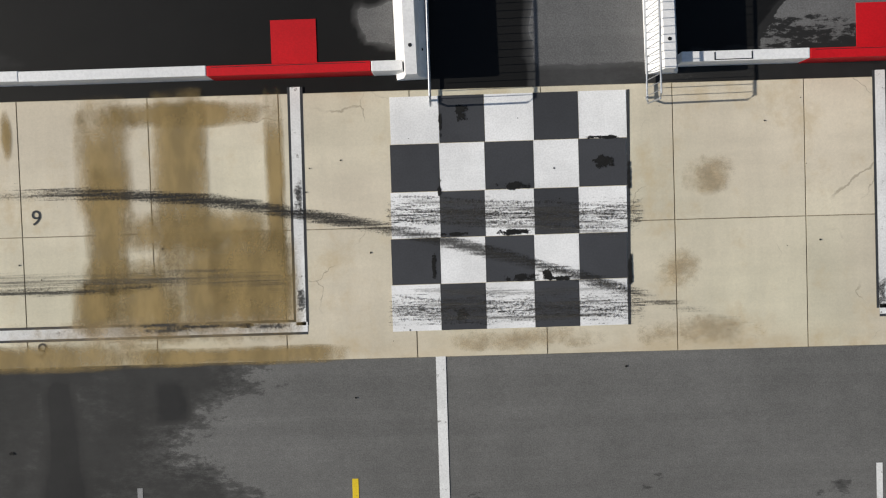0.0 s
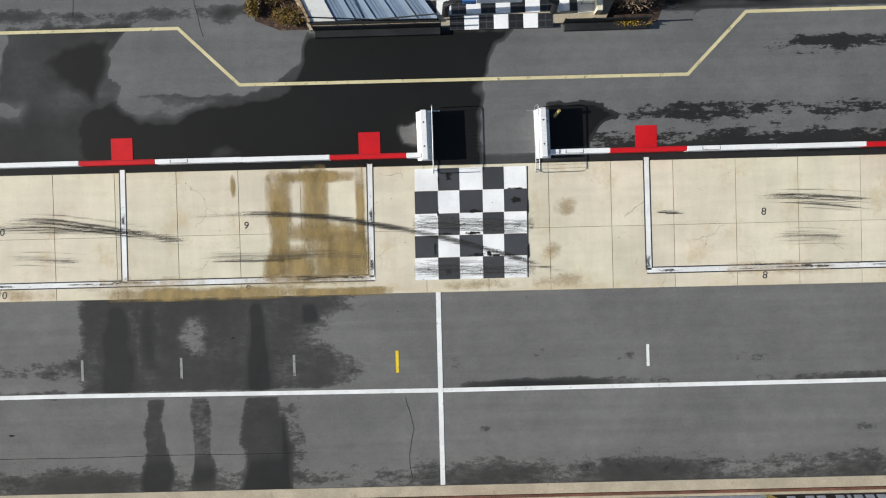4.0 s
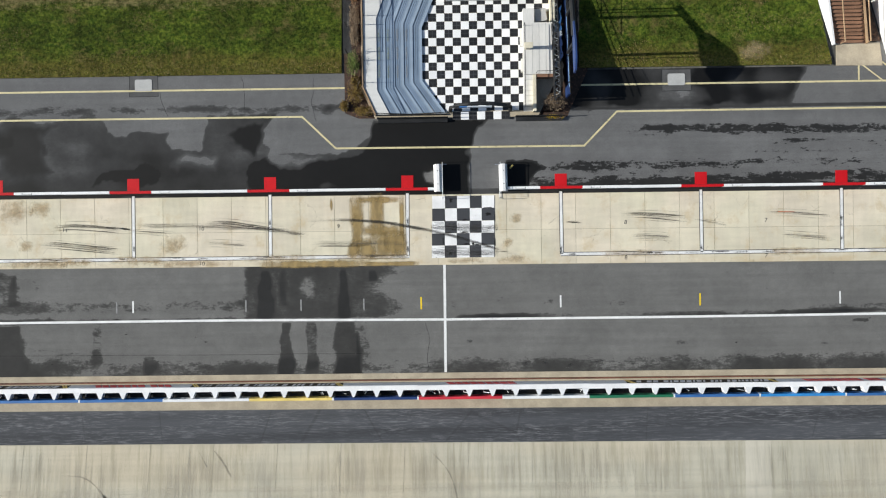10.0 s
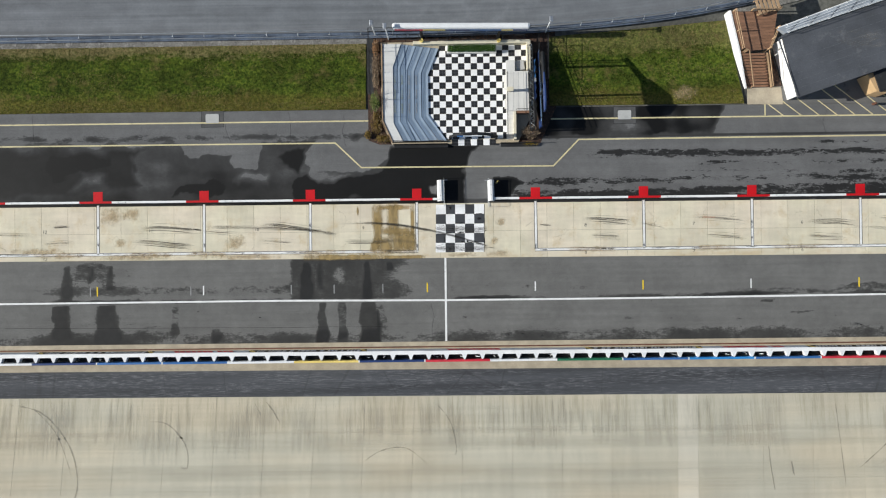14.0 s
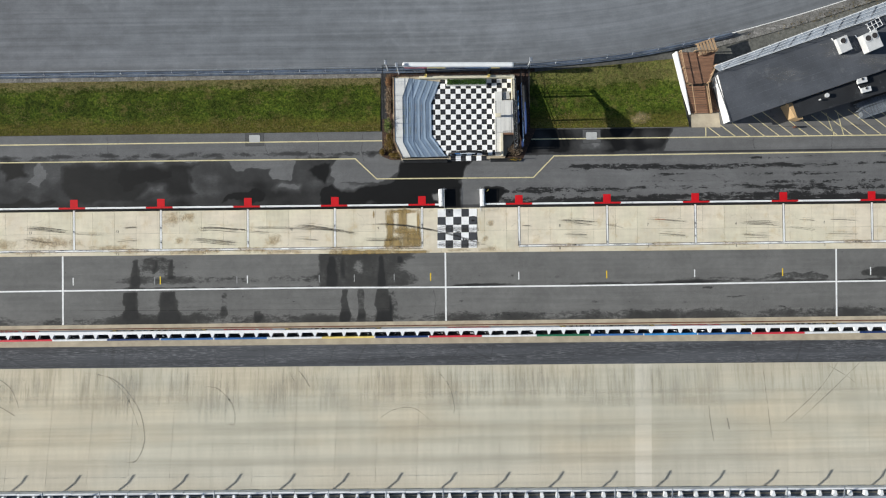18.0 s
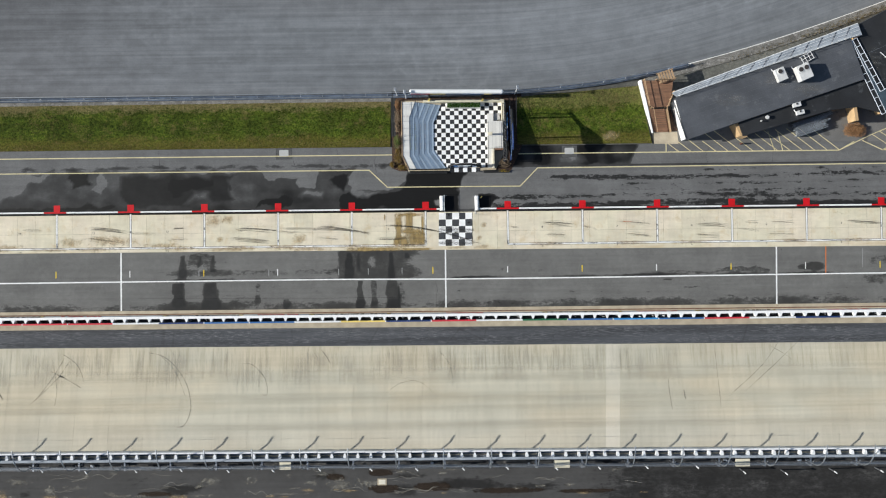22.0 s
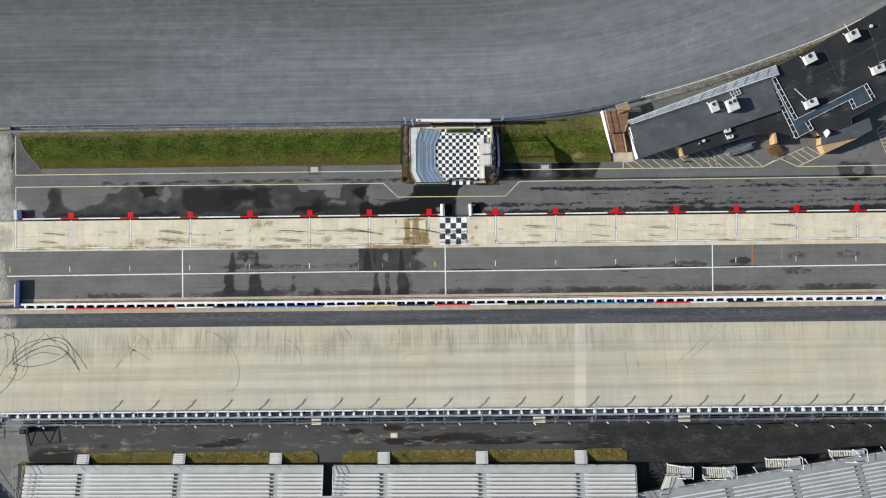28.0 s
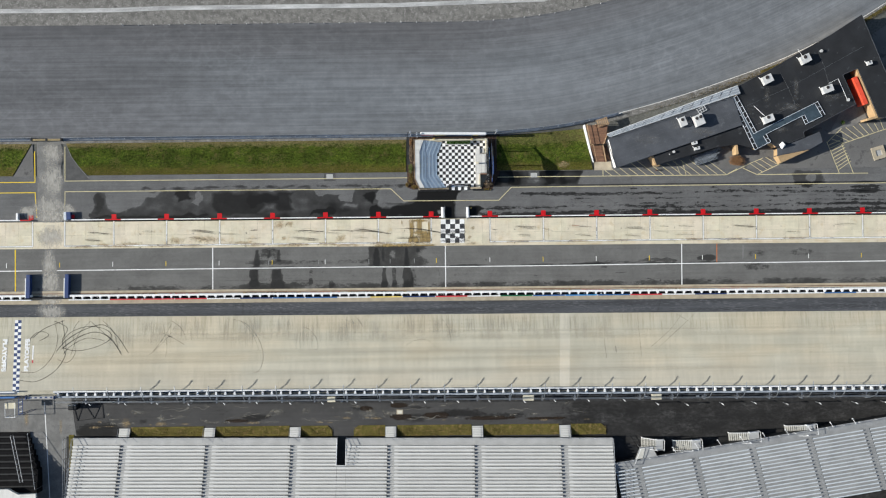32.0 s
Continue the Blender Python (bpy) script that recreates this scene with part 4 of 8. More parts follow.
# ---- painted lines ----
def strip(name, pts, width, material, z=0.004, zfun=None, label="", category="", group=""):
    """A painted line through points, as a thin raised ribbon."""
    bm = bmesh.new()
    P = [Vector((x, y, 0)) for x, y in pts]
    rows = []
    for k, p in enumerate(P):
        a = (p - P[k - 1]).normalized() if k else None
        b = (P[k + 1] - p).normalized() if k + 1 < len(P) else None
        d = ((a or b) + (b or a)).normalized()
        nrm = Vector((-d.y, d.x, 0)) * (width / 2 / max(0.5, d.dot(a or b)))
        rows.append([bm.verts.new((q.x, q.y, (float(zfun(q.x, q.y)) if zfun else 0) + z)) for q in (p - nrm, p + nrm)])
    for r, s in zip(rows, rows[1:]):
        bm.faces.new((r[0], s[0], s[1], r[1]))
    ob = part(name, bm, material)
    return tagged(ob, label, category, group, "structure")


LEFT = [-2.58 - 9.93 * k for k in range(7)]
RIGHT = [8.47 + 10.05 * k for k in range(11)]
strip("road_line", [(-140, 0.1), (-44, 0.08), (-15, 0.06), (-7, -0.02), (0, -0.08), (15, -0.11), (24, -0.10), (44, -0.03), (140, 0.0)], 0.17, m_linewhite)
strip("start_line", [(0.0, -3.9), (0.02, 4.38)], 0.19, m_linewhite, 0.012)
strip("cross_line", [(-43.72, -3.82), (-43.66, 4.03)], 0.19, m_linewhite, 0.008)
strip("cross_line", [(44.5, -4.0), (44.55, 3.68)], 0.19, m_linewhite, 0.008)
strip("orange_cross_line", [(51.15, 0.1), (51.2, 3.66)], 0.14, m_orange, 0.008)
strip("grey_cross_line", [(56.1, 0.8), (56.14, 3.3)], 0.10, m_greyline, 0.008)
strip("yellow_cross_line", [(-80.65, -3.7), (-80.6, 4.1)], 0.22, m_yellow, 0.008)
for k in range(-9, 12):
    if k != -2:
        x = 8.36 + 10.02 * k if k > -1 else -1.70 if k == -1 else -22.6 + 9.95 * (k + 3)
        strip("tick_mark", [(x, 0.68), (x, 1.56)], 0.12, m_yellow if (k % 2 if k >= -1 else not k % 2) else m_linewhite, 0.006)
for x in (-5.85, -10.4, -14.4, -23.8, -33.2):
    strip("faded_tick_mark", [(x, 0.66), (x, 1.5)], 0.10, m_greyline, 0.006)
# box lines of the pit stalls, white tape with a dark edge
PZ = 0.024
def taped(pts, w=0.19):
    strip("stall_line_edge", pts, w + 0.10, m_black, PZ)
    strip("stall_line", pts, w, m_linewhite, PZ + 0.004)


for x in LEFT[:6] + [-62.1, -71.3, -77.3, -87.3]:
    taped([(x, float(PAD_TOP(x)) + 0.12), (x - 0.04, float(STALL_Y(x)))])
for x in RIGHT:
    taped([(x, float(PAD_TOP(x)) + 0.12), (x + 0.02, float(STALL_Y(x)))])
taped([(-2.5, 4.52), (-71.4, 4.66)])
taped([(-77.3, 4.66), (-140, 4.72)])
taped([(8.4, 4.52), (140, 4.40)])
# service road: pale yellow lines
strip("yellow_road_line", [(-71.3, 10.2), (-71.2, 14.86), (-10.1, 14.7), (-7.7, 12.38), (10.2, 12.3), (12.57, 14.72), (140, 14.72)], 0.13, m_paleyellow, 0.006)
strip("yellow_road_line", [(-71.15, 23.3), (-71.2, 16.86), (-6.6, 16.72)], 0.13, m_paleyellow, 0.006)
strip("yellow_road_line", [(9.6, 16.66), (53.2, 16.58), (55.2, 17.7)], 0.13, m_paleyellow, 0.006)
strip("yellow_road_line", [(53.2, 16.58), (57.5, 18.6), (60.2, 19.7)], 0.11, m_paleyellow, 0.0065)
strip("yellow_road_line", [(56.3, 17.85), (59.0, 16.55), (75.0, 16.60)], 0.13, m_paleyellow, 0.006)
strip("yellow_road_line", [(59.0, 16.55), (63.9, 18.8)], 0.13, m_paleyellow, 0.006)
strip("yellow_road_line", [(-76.85, 22.5), (-76.8, 16.7), (-140, 16.9)], 0.16, m_yellow, 0.006)
strip("yellow_road_line", [(-76.5, 10.0), (-76.8, 14.75), (-140, 14.9)], 0.16, m_yellow, 0.006)
strip("yellow_road_line", [(29.9, 16.62), (29.9, 17.8)], 0.12, m_paleyellow, 0.006)
for k in range(14):
    x = 31.3 + 1.66 * k
    q = (1.25, 1.45, 1.6, 1.4, 2.9, 2.9, 1.7, 2.0, 2.3, 2.7, 2.8, 2.9, 3.0, 2.6)[k]
    strip("hatched_parking_line", [(x + 0.3, 16.65), (x + 0.3 - q * 1.28, 16.65 + q)], 0.10, m_paleyellow, 0.008)
strip("hatched_parking_line", [(44.5, 16.65), (43.6, 19.2)], 0.10, m_paleyellow, 0.008)
strip("hatched_parking_line", [(45.6, 16.65), (44.9, 19.2)], 0.10, m_paleyellow, 0.008)

# ---- the checkered start board ----
board = thing("start_board", 0, 0, PZ, label="black and white checkered square painted on the pit concrete", category="checkerboard", kind="structure")
bx = [-0.80, 0.13, 0.99, 1.92, 2.77, 3.68]
by = [8.83, 7.93, 7.02, 6.14, 5.26, 4.37]
for r in range(5):
    for c in range(5):
        bm = boxes((bx[c] - 0.02 * r + 0.004, bx[c + 1] - 0.016 * r - 0.004, by[r + 1] + 0.004, by[r] - 0.004, 0, 0.006))
        part("square", bm, m_boardblack if (r + c) % 2 else m_boardwhite, board)
strip("board_rim", [(3.72, 8.83), (3.64, 4.37)], 0.05, m_black, PZ)

# red squares painted behind the wall, and the stencilled stall numbers
def lettering(text, size, material, m, name="lettering", parent=None, bold=0.0):
    """Built-in font drawn as a flat mesh at the pose m, centred."""
    cu = bpy.data.curves.new("text", "FONT")
    cu.body, cu.size, cu.align_x, cu.align_y, cu.offset = text, size, "CENTER", "CENTER", size * bold
    ob = bpy.data.objects.new("text", cu)
    scene.collection.objects.link(ob)
    dg = bpy.context.evaluated_depsgraph_get()
    dg.update()
    me = bpy.data.meshes.new_from_object(ob.evaluated_get(dg))
    bpy.data.objects.remove(ob)
    me.transform(m)
    me.materials.clear()
    return link_mesh(name, me, material, parent)


for x in LEFT[:6] + RIGHT + [-62.1, -77.6, -87.3]:
    q = float(WALL_Y(x)) + 0.15
    bm = boxes((x - 0.42, x + 0.44, q, q + 0.92, -0.02, 0.012))
    tagged(part("red_ground_square", bm, m_red), "red square painted on the asphalt behind the pit wall", "ground marking", "red squares behind the wall", "structure")
for k in range(-6, 8):
    n = 8 - k if k >= 0 else 8 - k
    x = 13.1 + 10.05 * k if k >= 0 else -7.6 + 9.93 * (k + 1)
    for y in (6.74, 4.20):
        t = lettering(str(n), 0.42, m_black, pose(x, y, PZ + 0.003, 0, 0, -8), "stall_number")
        tagged(t, "small black stencilled stall number on tan concrete", "number", "stall numbers", "structure")


# ---- pit wall with red stall sections, and the jersey barriers at the gate ----
WH = 0.62
wall = tagged(new("pit_wall"), "low white concrete pit wall with red stall sections", "wall", kind="structure")


def wall_run(x0, x1, reds):
    cuts = sorted({x0, x1} | {c for r in reds for c in (r - 1.52, r + 1.5) if x0 < c < x1})
    for a, b in zip(cuts, cuts[1:]):
        red = any(r - 1.53 < (a + b) / 2 < r + 1.51 for r in reds)
        n = max(1, round((b - a) / 3.0))
        for k in range(n):
            c, d = a + (b - a) * k / n, a + (b - a) * (k + 1) / n
            y = float(WALL_Y((c + d) / 2))
            bm = bevelled(c + 0.004, d - 0.004, y - 0.03, y + 0.16, -0.05, WH, 0.014)
            part("red_section" if red else "section", bm, m_red if red else m_wallwhite, wall)
            if not red and k == 0 and b - a > 2:
                part("plate", boxes((c + 0.6, c + 1.3, y - 0.012, y + 0.004, WH, WH + 0.006), (c + 0.6, c + 0.62, y, y + 0.13, WH, WH + 0.006), (c + 1.28, c + 1.3, y, y + 0.13, WH, WH + 0.006)), m_dark, wall)
            if red:
                part("top_seam", boxes((c + 0.1, d - 0.1, y + 0.125, y + 0.135, WH, WH + 0.006)), m_dark, wall)


wall_run(-69.9, -0.5, LEFT[:6] + [-62.1])
wall_run(4.6, 140, RIGHT)
wall_run(-140, -77.4, [-77.9, -87.3, -97])


def jersey(length, name, label):
    """A precast concrete barrier: narrow top, flared foot, lifting holes; its length runs along y."""
    b = thing(name, label=label, category="barrier")
    prof = [(-0.30, 0), (-0.30, 0.08), (-0.16, 0.33), (-0.105, 0.80), (0.105, 0.80), (0.16, 0.33), (0.30, 0.08), (0.30, 0)]
    bm = bmesh.new()
    rings = [[bm.verts.new((x, y, z)) for x, z in prof] for y in (0, 0.03, length - 0.03, length)]
    for r in (rings[0], rings[-1]):
        for v in r:
            v.co.x *= 0.95
            v.co.z *= 0.985
    for r, s in zip(rings, rings[1:]):
        for k in range(8):
            bm.faces.new((r[k], r[(k + 1) % 8], s[(k + 1) % 8], s[k]))
    bm.faces.new(rings[0][::-1])
    bm.faces.new(rings[-1])
    part("body", bm, m_wallwhite, b)
    for y in (length * 0.27, length * 0.75):
        part("lifting_hole", cyl(0.0, y, 0.795, 0.806, 0.035, 12), m_dark, b)
        part("hole_recess", cyl(0.20, y, 0.2, 0.26, 0.03, 10), m_dark, b)
    part("foot_strip", boxes((0.30, 0.315, 0.05, length - 0.05, 0, 0.05)), m_dark, b)
    return b


for x, y in ((-0.34, 9.14), (4.36, 9.10)):
    j = jersey(1.95, "jersey_barrier", "white concrete jersey barrier beside the pit gate")
    j.matrix_basis = pose(x, y, 0, 0, 0, 1.0)


def gate(name, x, y, length, lean):
    """A galvanised crowd gate: round frame, upright bars, flat feet."""
    g = thing(name, x, y, 0, 0, "galvanised steel bar gate standing beside the barrier", "gate")
    h = 1.06
    fr_ = part("frame", tube([(0, 0.06, 0.12), (0, 0.0, 0.2), (lean, 0, h - 0.08), (lean, 0.08, h), (lean, length - 0.08, h), (lean, length, h - 0.08), (0, length, 0.2), (0, length - 0.06, 0.12), (0, 0.06, 0.12)], 0.019, 8, cap=False), m_galv, g)
    for k in range(1, 18):
        q = length * k / 18
        part("bar", tube([(0, q, 0.12), (lean, q, h)], 0.008, 6), m_galv, fr_)
    for q in (0.12, length - 0.12):
        part("foot", boxes((-0.30, 0.30, q - 0.025, q + 0.025, 0.0, 0.018), (-0.02, 0.02, q - 0.02, q + 0.02, 0, 0.14)), m_galv, g)
    return g


gate("steel_gate", -0.02, 8.62, 2.62, 0.0)
gate("steel_gate", 4.06, 8.54, 2.62, 0.06)
for x in (14.8, 35.0):
    t = lettering("EXIT", 0.34, m_dark, Matrix.Translation((x, float(WALL_Y(x)) - 0.034, 0.33)) @ Matrix.Rotation(radians(90), 4, "X"), "exit_lettering", wall)
# yellow bollard behind the gate
bol = thing("bollard", 4.86, 10.78, 0, 0, "yellow plastic bollard leaning beside the white barrier", "bollard")
part("post", tube([(0, 0, 0.02), (0.10, 0.12, 0.62), (0.12, 0.14, 0.68)], 0.06, 12), m_yellowsteel, bol)
part("foot", cyl(0, 0, 0, 0.04, 0.13, 14), m_dark, bol)

# ---- inner track wall: concrete wall, steel brackets, energy-absorbing rail in colours ----
IW = ln(-4.86, -0.0032)
inner = tagged(new("inner_track_wall"), "long white track wall with steel brackets and a coloured rail", "wall", kind="structure")
A_OPEN = (-77.4, -70.4)
for k in range(-36, 23):
    a, b = -1.96 + 6.08 * k, -1.96 + 6.08 * (k + 1)
    if b > A_OPEN[0] and a < A_OPEN[1]:
        if a < A_OPEN[0]:
            b = A_OPEN[0]
        elif b > A_OPEN[1]:
            a = A_OPEN[1]
        else:
            continue
    y = float(IW((a + b) / 2))
    part("wall_section", prism([(a + 0.004, y + 0.26), (b - 0.004, y + 0.26), (b - 0.004, y - 0.18), (a + 0.004, y - 0.18)], -0.05, 0.05), m_wallwhite, inner)
    bm = bmesh.new()
    prof = [(0.26, 0.05), (0.17, 0.95), (-0.17, 0.95), (-0.18, 0.05)]
    ra, rb = ([bm.verts.new((x, y + p, z)) for p, z in prof] for x in (a + 0.004, b - 0.004))
    for q in range(4):
        bm.faces.new((ra[q], ra[(q + 1) % 4], rb[(q + 1) % 4], rb[q]))
    bm.faces.new(ra[::-1]), bm.faces.new(rb)
    part("wall_section", bm, m_wallwhite, inner)
    # the rail facing the track
    col = {0: m_redsteel, 1: m_steelwhite, 2: m_green, 3: m_blue, 4: m_brightblue, 5: m_blue, 6: m_redsteel, 8: m_navy, 12: m_blue, -1: m_navy, -2: m_yellowsteel, -3: m_steelwhite, -4: m_blue, -5: m_blue, -6: m_navy, -7: m_steelwhite, -8: m_redsteel, -9: m_redsteel, -10: m_redsteel}.get(k, m_steelwhite)
    part("rail", bevelled(a + 0.02, b - 0.02, y - 0.86, y - 0.66, 0.10, 0.93, 0.03), col, inner)
    part("rail_joint", boxes((b - 0.09, b + 0.02, y - 0.865, y - 0.655, 0.3, 0.936)), m_steelwhite, inner)
# brackets: white foam-and-steel wedges between wall and rail
bm = bmesh.new()
top = [(-0.26, -0.17), (0.26, -0.17), (0.17, -0.36), (0.09, -0.58), (0.0, -0.645), (-0.09, -0.58), (-0.17, -0.36)]
prism(top, 0.86, 0.94, bm)
prism([(x * 0.7, y) for x, y in top], 0.2, 0.862, bm)
me_bracket = bpy.data.meshes.new("bracket")
bm.to_mesh(me_bracket)
bm.free()
me_bracket.materials.append(m_steelwhite)
for k in range(-72, 84):
    x = 1.68 + 1.655 * k
    if A_OPEN[0] - 0.4 < x < A_OPEN[1] + 0.4:
        continue
    ob = link_mesh("bracket", me_bracket, None, inner)
    ob.location = (x, float(IW(x)), 0)
# near-black bed under the brackets, the gaps' shade put into its colour; cable clutter
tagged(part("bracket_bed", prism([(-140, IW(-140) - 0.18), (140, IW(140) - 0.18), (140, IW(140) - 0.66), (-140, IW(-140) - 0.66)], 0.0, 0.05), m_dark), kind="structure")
rnd = random.Random(4)
for k in range(70):
    x = rnd.uniform(-68, 75)
    y = float(IW(x)) - 0.35
    bm = tube([(x, y, 0.06), (x + rnd.uniform(0, 0.3), y + rnd.uniform(-0.1, 0.1), 0.5), (x + rnd.uniform(0.1, 0.5), y - 0.1, 0.7)], 0.02, 6)
    part("hose", bm, m_steelwhite if k % 3 else m_galv, inner)
# rusty drain rail on the road side
tagged(part("drain_rail", prism([(-140, -4.36 + 0.28), (140, -4.36 - 0.28), (140, -4.47 - 0.28), (-140, -4.47 + 0.28)], -0.02, 0.09), m_rust), kind="structure")
tagged(part("wall_footing", prism([(-140, -4.47 + 0.28), (140, -4.47 - 0.28), (140, -4.75 - 0.28), (-140, -4.75 + 0.28)], -0.02, 0.03), m_kerb), kind="structure")


# advertising boards on the road face, lettering drawn as plain bars
def ad_board(x0, x1, kind):
    y0 = float(IW((x0 + x1) / 2)) + 0.225
    b = thing("advertising_board", (x0 + x1) / 2, y0, 0.5, -0.183, ("black board with pale lettering bars and gold ends on the wall", "pale blue board with slanted red lettering bars on the wall", "plain pale blue board on the wall")[kind], "advertising board", "boards on the inner wall")
    L = x1 - x0
    m = Matrix.Rotation(math.atan2(0.09, 0.9), 4, "X")
    panel = None

    def face(name, a, c, lo, hi, d, mat, lean=0.0):
        bm = bmesh.new()
        box(bm, a, c, 0.0, d, lo, hi, m)
        for v in bm.verts:
            v.co.x += lean * v.co.z
        return part(name, bm, mat, panel or b)

    panel = face("panel", -L / 2, L / 2, -0.42, 0.43, 0.012, m_dark if kind == 0 else m_adwhite)
    r = random.Random(int(x0 * 10))
    if kind == 0:
        for s in (-1, 1):
            for q in (0.93, 0.965):
                face("gold_band", s * L / 2 * q - 0.07, s * L / 2 * q + 0.07, -0.40, 0.41, 0.016, m_yellowsteel, 0.5)
        u = -L / 2 * 0.86
        while u < L / 2 * 0.86:
            w = r.choice((0.14, 0.2, 0.34))
            face("letter_bar", u, u + w, -0.24, 0.28, 0.017, m_adwhite, -0.2)
            u += w + (0.12 if r.random() < 0.8 else 0.4)
    elif kind == 1:
        u = -L / 2 + 0.15
        while u < L / 2 - 0.5:
            w = r.uniform(0.34, 0.5)
            face("letter_shade", u + 0.06, u + w + 0.06, -0.36, 0.24, 0.016, m_navy, 0.45)
            face("letter_bar", u, u + w, -0.32, 0.30, 0.019, m_redsteel, 0.45)
            u += w + (0.10 if r.random() < 0.8 else 0.45)


BOARDS = [(-64.5, -53.9, 0), (-51.8, -46.2, 1), (-38.0, -27.2, 0), (-25.4, -19.7, 1), (-18.3, -7.4, 0), (0.0, 5.7, 1), (12.9, 23.6, 0), (25.5, 31.2, 1), (33.4, 44.2, 0), (51.0, 56.7, 1), (64.0, 74.7, 0)]
for a, b, kind in BOARDS:
    ad_board(a, b, kind)
for (_, a, _), (b, _, _) in zip(BOARDS, BOARDS[1:]):
    ad_board(a + 0.02, b - 0.02, 2)

# blue ended cross walls at the track opening
for x, lab in ((-77.95, "a"), (-70.75, "b")):
    e = thing("opening_wall", x, -2.9, 0, -1.5, "blue and white cross wall closing the track opening", "barrier")
    part("body", bevelled(-0.28, 0.42, -2.1, 2.3, 0, 1.08, 0.03), m_navy, e)
    part("cap", bevelled(-0.46, -0.285, -2.1, 1.6, 0, 1.1, 0.02), m_steelwhite, e)
    for q in (-1.6, -0.7, 0.2, 1.1, 1.9):
        part("rib", boxes((0.42, 0.47, q - 0.05, q + 0.05, 0, 1.0)), m_navy, e)
e = thing("crash_cushion", -70.6, 10.15, 0, 2, "blue and white crash cushion at the end of the pit wall", "crash cushion")
part("body", bevelled(-0.1, 0.75, -0.55, 0.85, 0, 0.95, 0.05), m_navy, e)
part("end_panel", bevelled(-0.55, -0.11, -0.7, 0.9, 0, 0.9, 0.04), m_adwhite, e)
part("red_cap", bevelled(0.76, 1.15, -0.35, 0.3, 0, 0.6, 0.04), m_red, e)
e = thing("barrier_block", -79.9, 10.2, 0, 0, "white concrete block behind the pit wall", "barrier")
part("body", bevelled(-0.2, 0.2, -0.6, 0.7, 0, 0.8, 0.05), m_wallwhite, e)

# ---- outer wall, energy-absorbing rail, catch fence ----
def oz(x):
    return float(bank_z(x, OUT_Y(x)))


outer = tagged(new("outer_track_wall"), "outer concrete track wall with a steel rail on brackets", "wall", kind="structure")
P6 = 6.17
X_END = -72.6
for k in range(-4, 34):
    a = X_END + P6 * k
    b = a + P6
    if k < 0:
        a, b = a - 7.0, b - 7.0
    y, z = float(OUT_Y((a + b) / 2)), oz((a + b) / 2)
    part("rail", bevelled(a + 0.02, b - 0.02, y - 0.27, y - 0.05, z + 0.02, z + 1.06, 0.03), m_steelwhite, outer)
    part("rail_seam", boxes((a + 0.02, b - 0.02, y - 0.30, y - 0.275, z + 0.2, z + 1.0)), m_navyscreen, outer)
    part("wall_section", bevelled(a + 0.004, b - 0.004, y - 1.30, y - 0.98, -0.1, z + 1.06, 0.03), m_blue if k < 0 else m_awning, outer)
    part("bed", boxes((a, b, y - 0.98, y - 0.33, z - 0.4, z + 0.1)), m_navyscreen, outer)
bm = bmesh.new()
prism([(-0.11, -0.36), (0.11, -0.36), (0.16, -0.62), (0.24, -0.84), (0.12, -0.97), (-0.12, -0.97), (-0.24, -0.84), (-0.16, -0.62)], -0.06, 0.0, bm)
prism([(-0.08, -0.36), (0.08, -0.36), (0.2, -0.95), (-0.2, -0.95)], -0.8, -0.05, bm)
me_ob = bpy.data.meshes.new("outer_bracket")
bm.to_mesh(me_ob)
bm.free()
me_ob.materials.append(m_steelwhite)
for k in range(0, 112):
    x = X_END + 0.9 + 1.71 * k
    ob = link_mesh("bracket", me_ob, None, outer)
    ob.location = (x, float(OUT_Y(x)), oz(x) + 1.0)

fence = thing("catch_fence", label="tall galvanised catch fence with curved posts leaning over the track", category="fence")
bm = bmesh.new()
arc = [(0, 0, -1.2), (0, 0, 2.0), (0, 0.10, 3.0), (0, 0.40, 4.0), (0, 0.95, 4.95), (0, 1.7, 5.75), (0, 2.55, 6.2), (0, 3.4, 6.36)]
tube(arc, 0.075, 8, bm)
me_post = bpy.data.meshes.new("fence_post")
bm.to_mesh(me_post)
bm.free()
me_post.materials.append(m_galv)
bm = boxes((-0.10, 0.10, -1.0, 0.06, -0.12, 0.06), (-0.10, 0.10, -1.0, -0.8, -1.6, -0.1))
tube([(0, -0.95, -0.2), (0, -0.05, 1.2)], 0.05, 6, bm)
me_arm = bpy.data.meshes.new("fence_brace")
bm.to_mesh(me_arm)
bm.free()
me_arm.materials.append(m_galv)
posts = [-12.6 + 6.02 * k for k in range(-9, 19)]
for x in posts:
    ob = link_mesh("post", me_post, None, fence)
    ob.location = (x, float(OUT_Y(x)) - 1.95, oz(x) + 0.4)
    ob = link_mesh("brace", me_arm, None, fence)
    ob.location = (x + 0.12, float(OUT_Y(x)) - 1.5, oz(x) + 0.7)
for yy, zz, r in ((-1.98, 1.2, 0.04), (-1.95, 1.8, 0.012), (-1.85, 3.4, 0.012), (-1.5, 4.5, 0.012), (-0.95, 5.4, 0.012), (-0.25, 6.15, 0.012), (1.15, 6.62, 0.014), (-2.2, 1.0, 0.05)):
    part("cable", tube([(x, float(OUT_Y(x)) + yy, oz(x) + zz - (0.12 * math.sin(i * 1.57) ** 2 if r == 0.05 else 0)) for i, x in enumerate(np.linspace(-72, 100, 57))], r, 6), m_galv, fence)
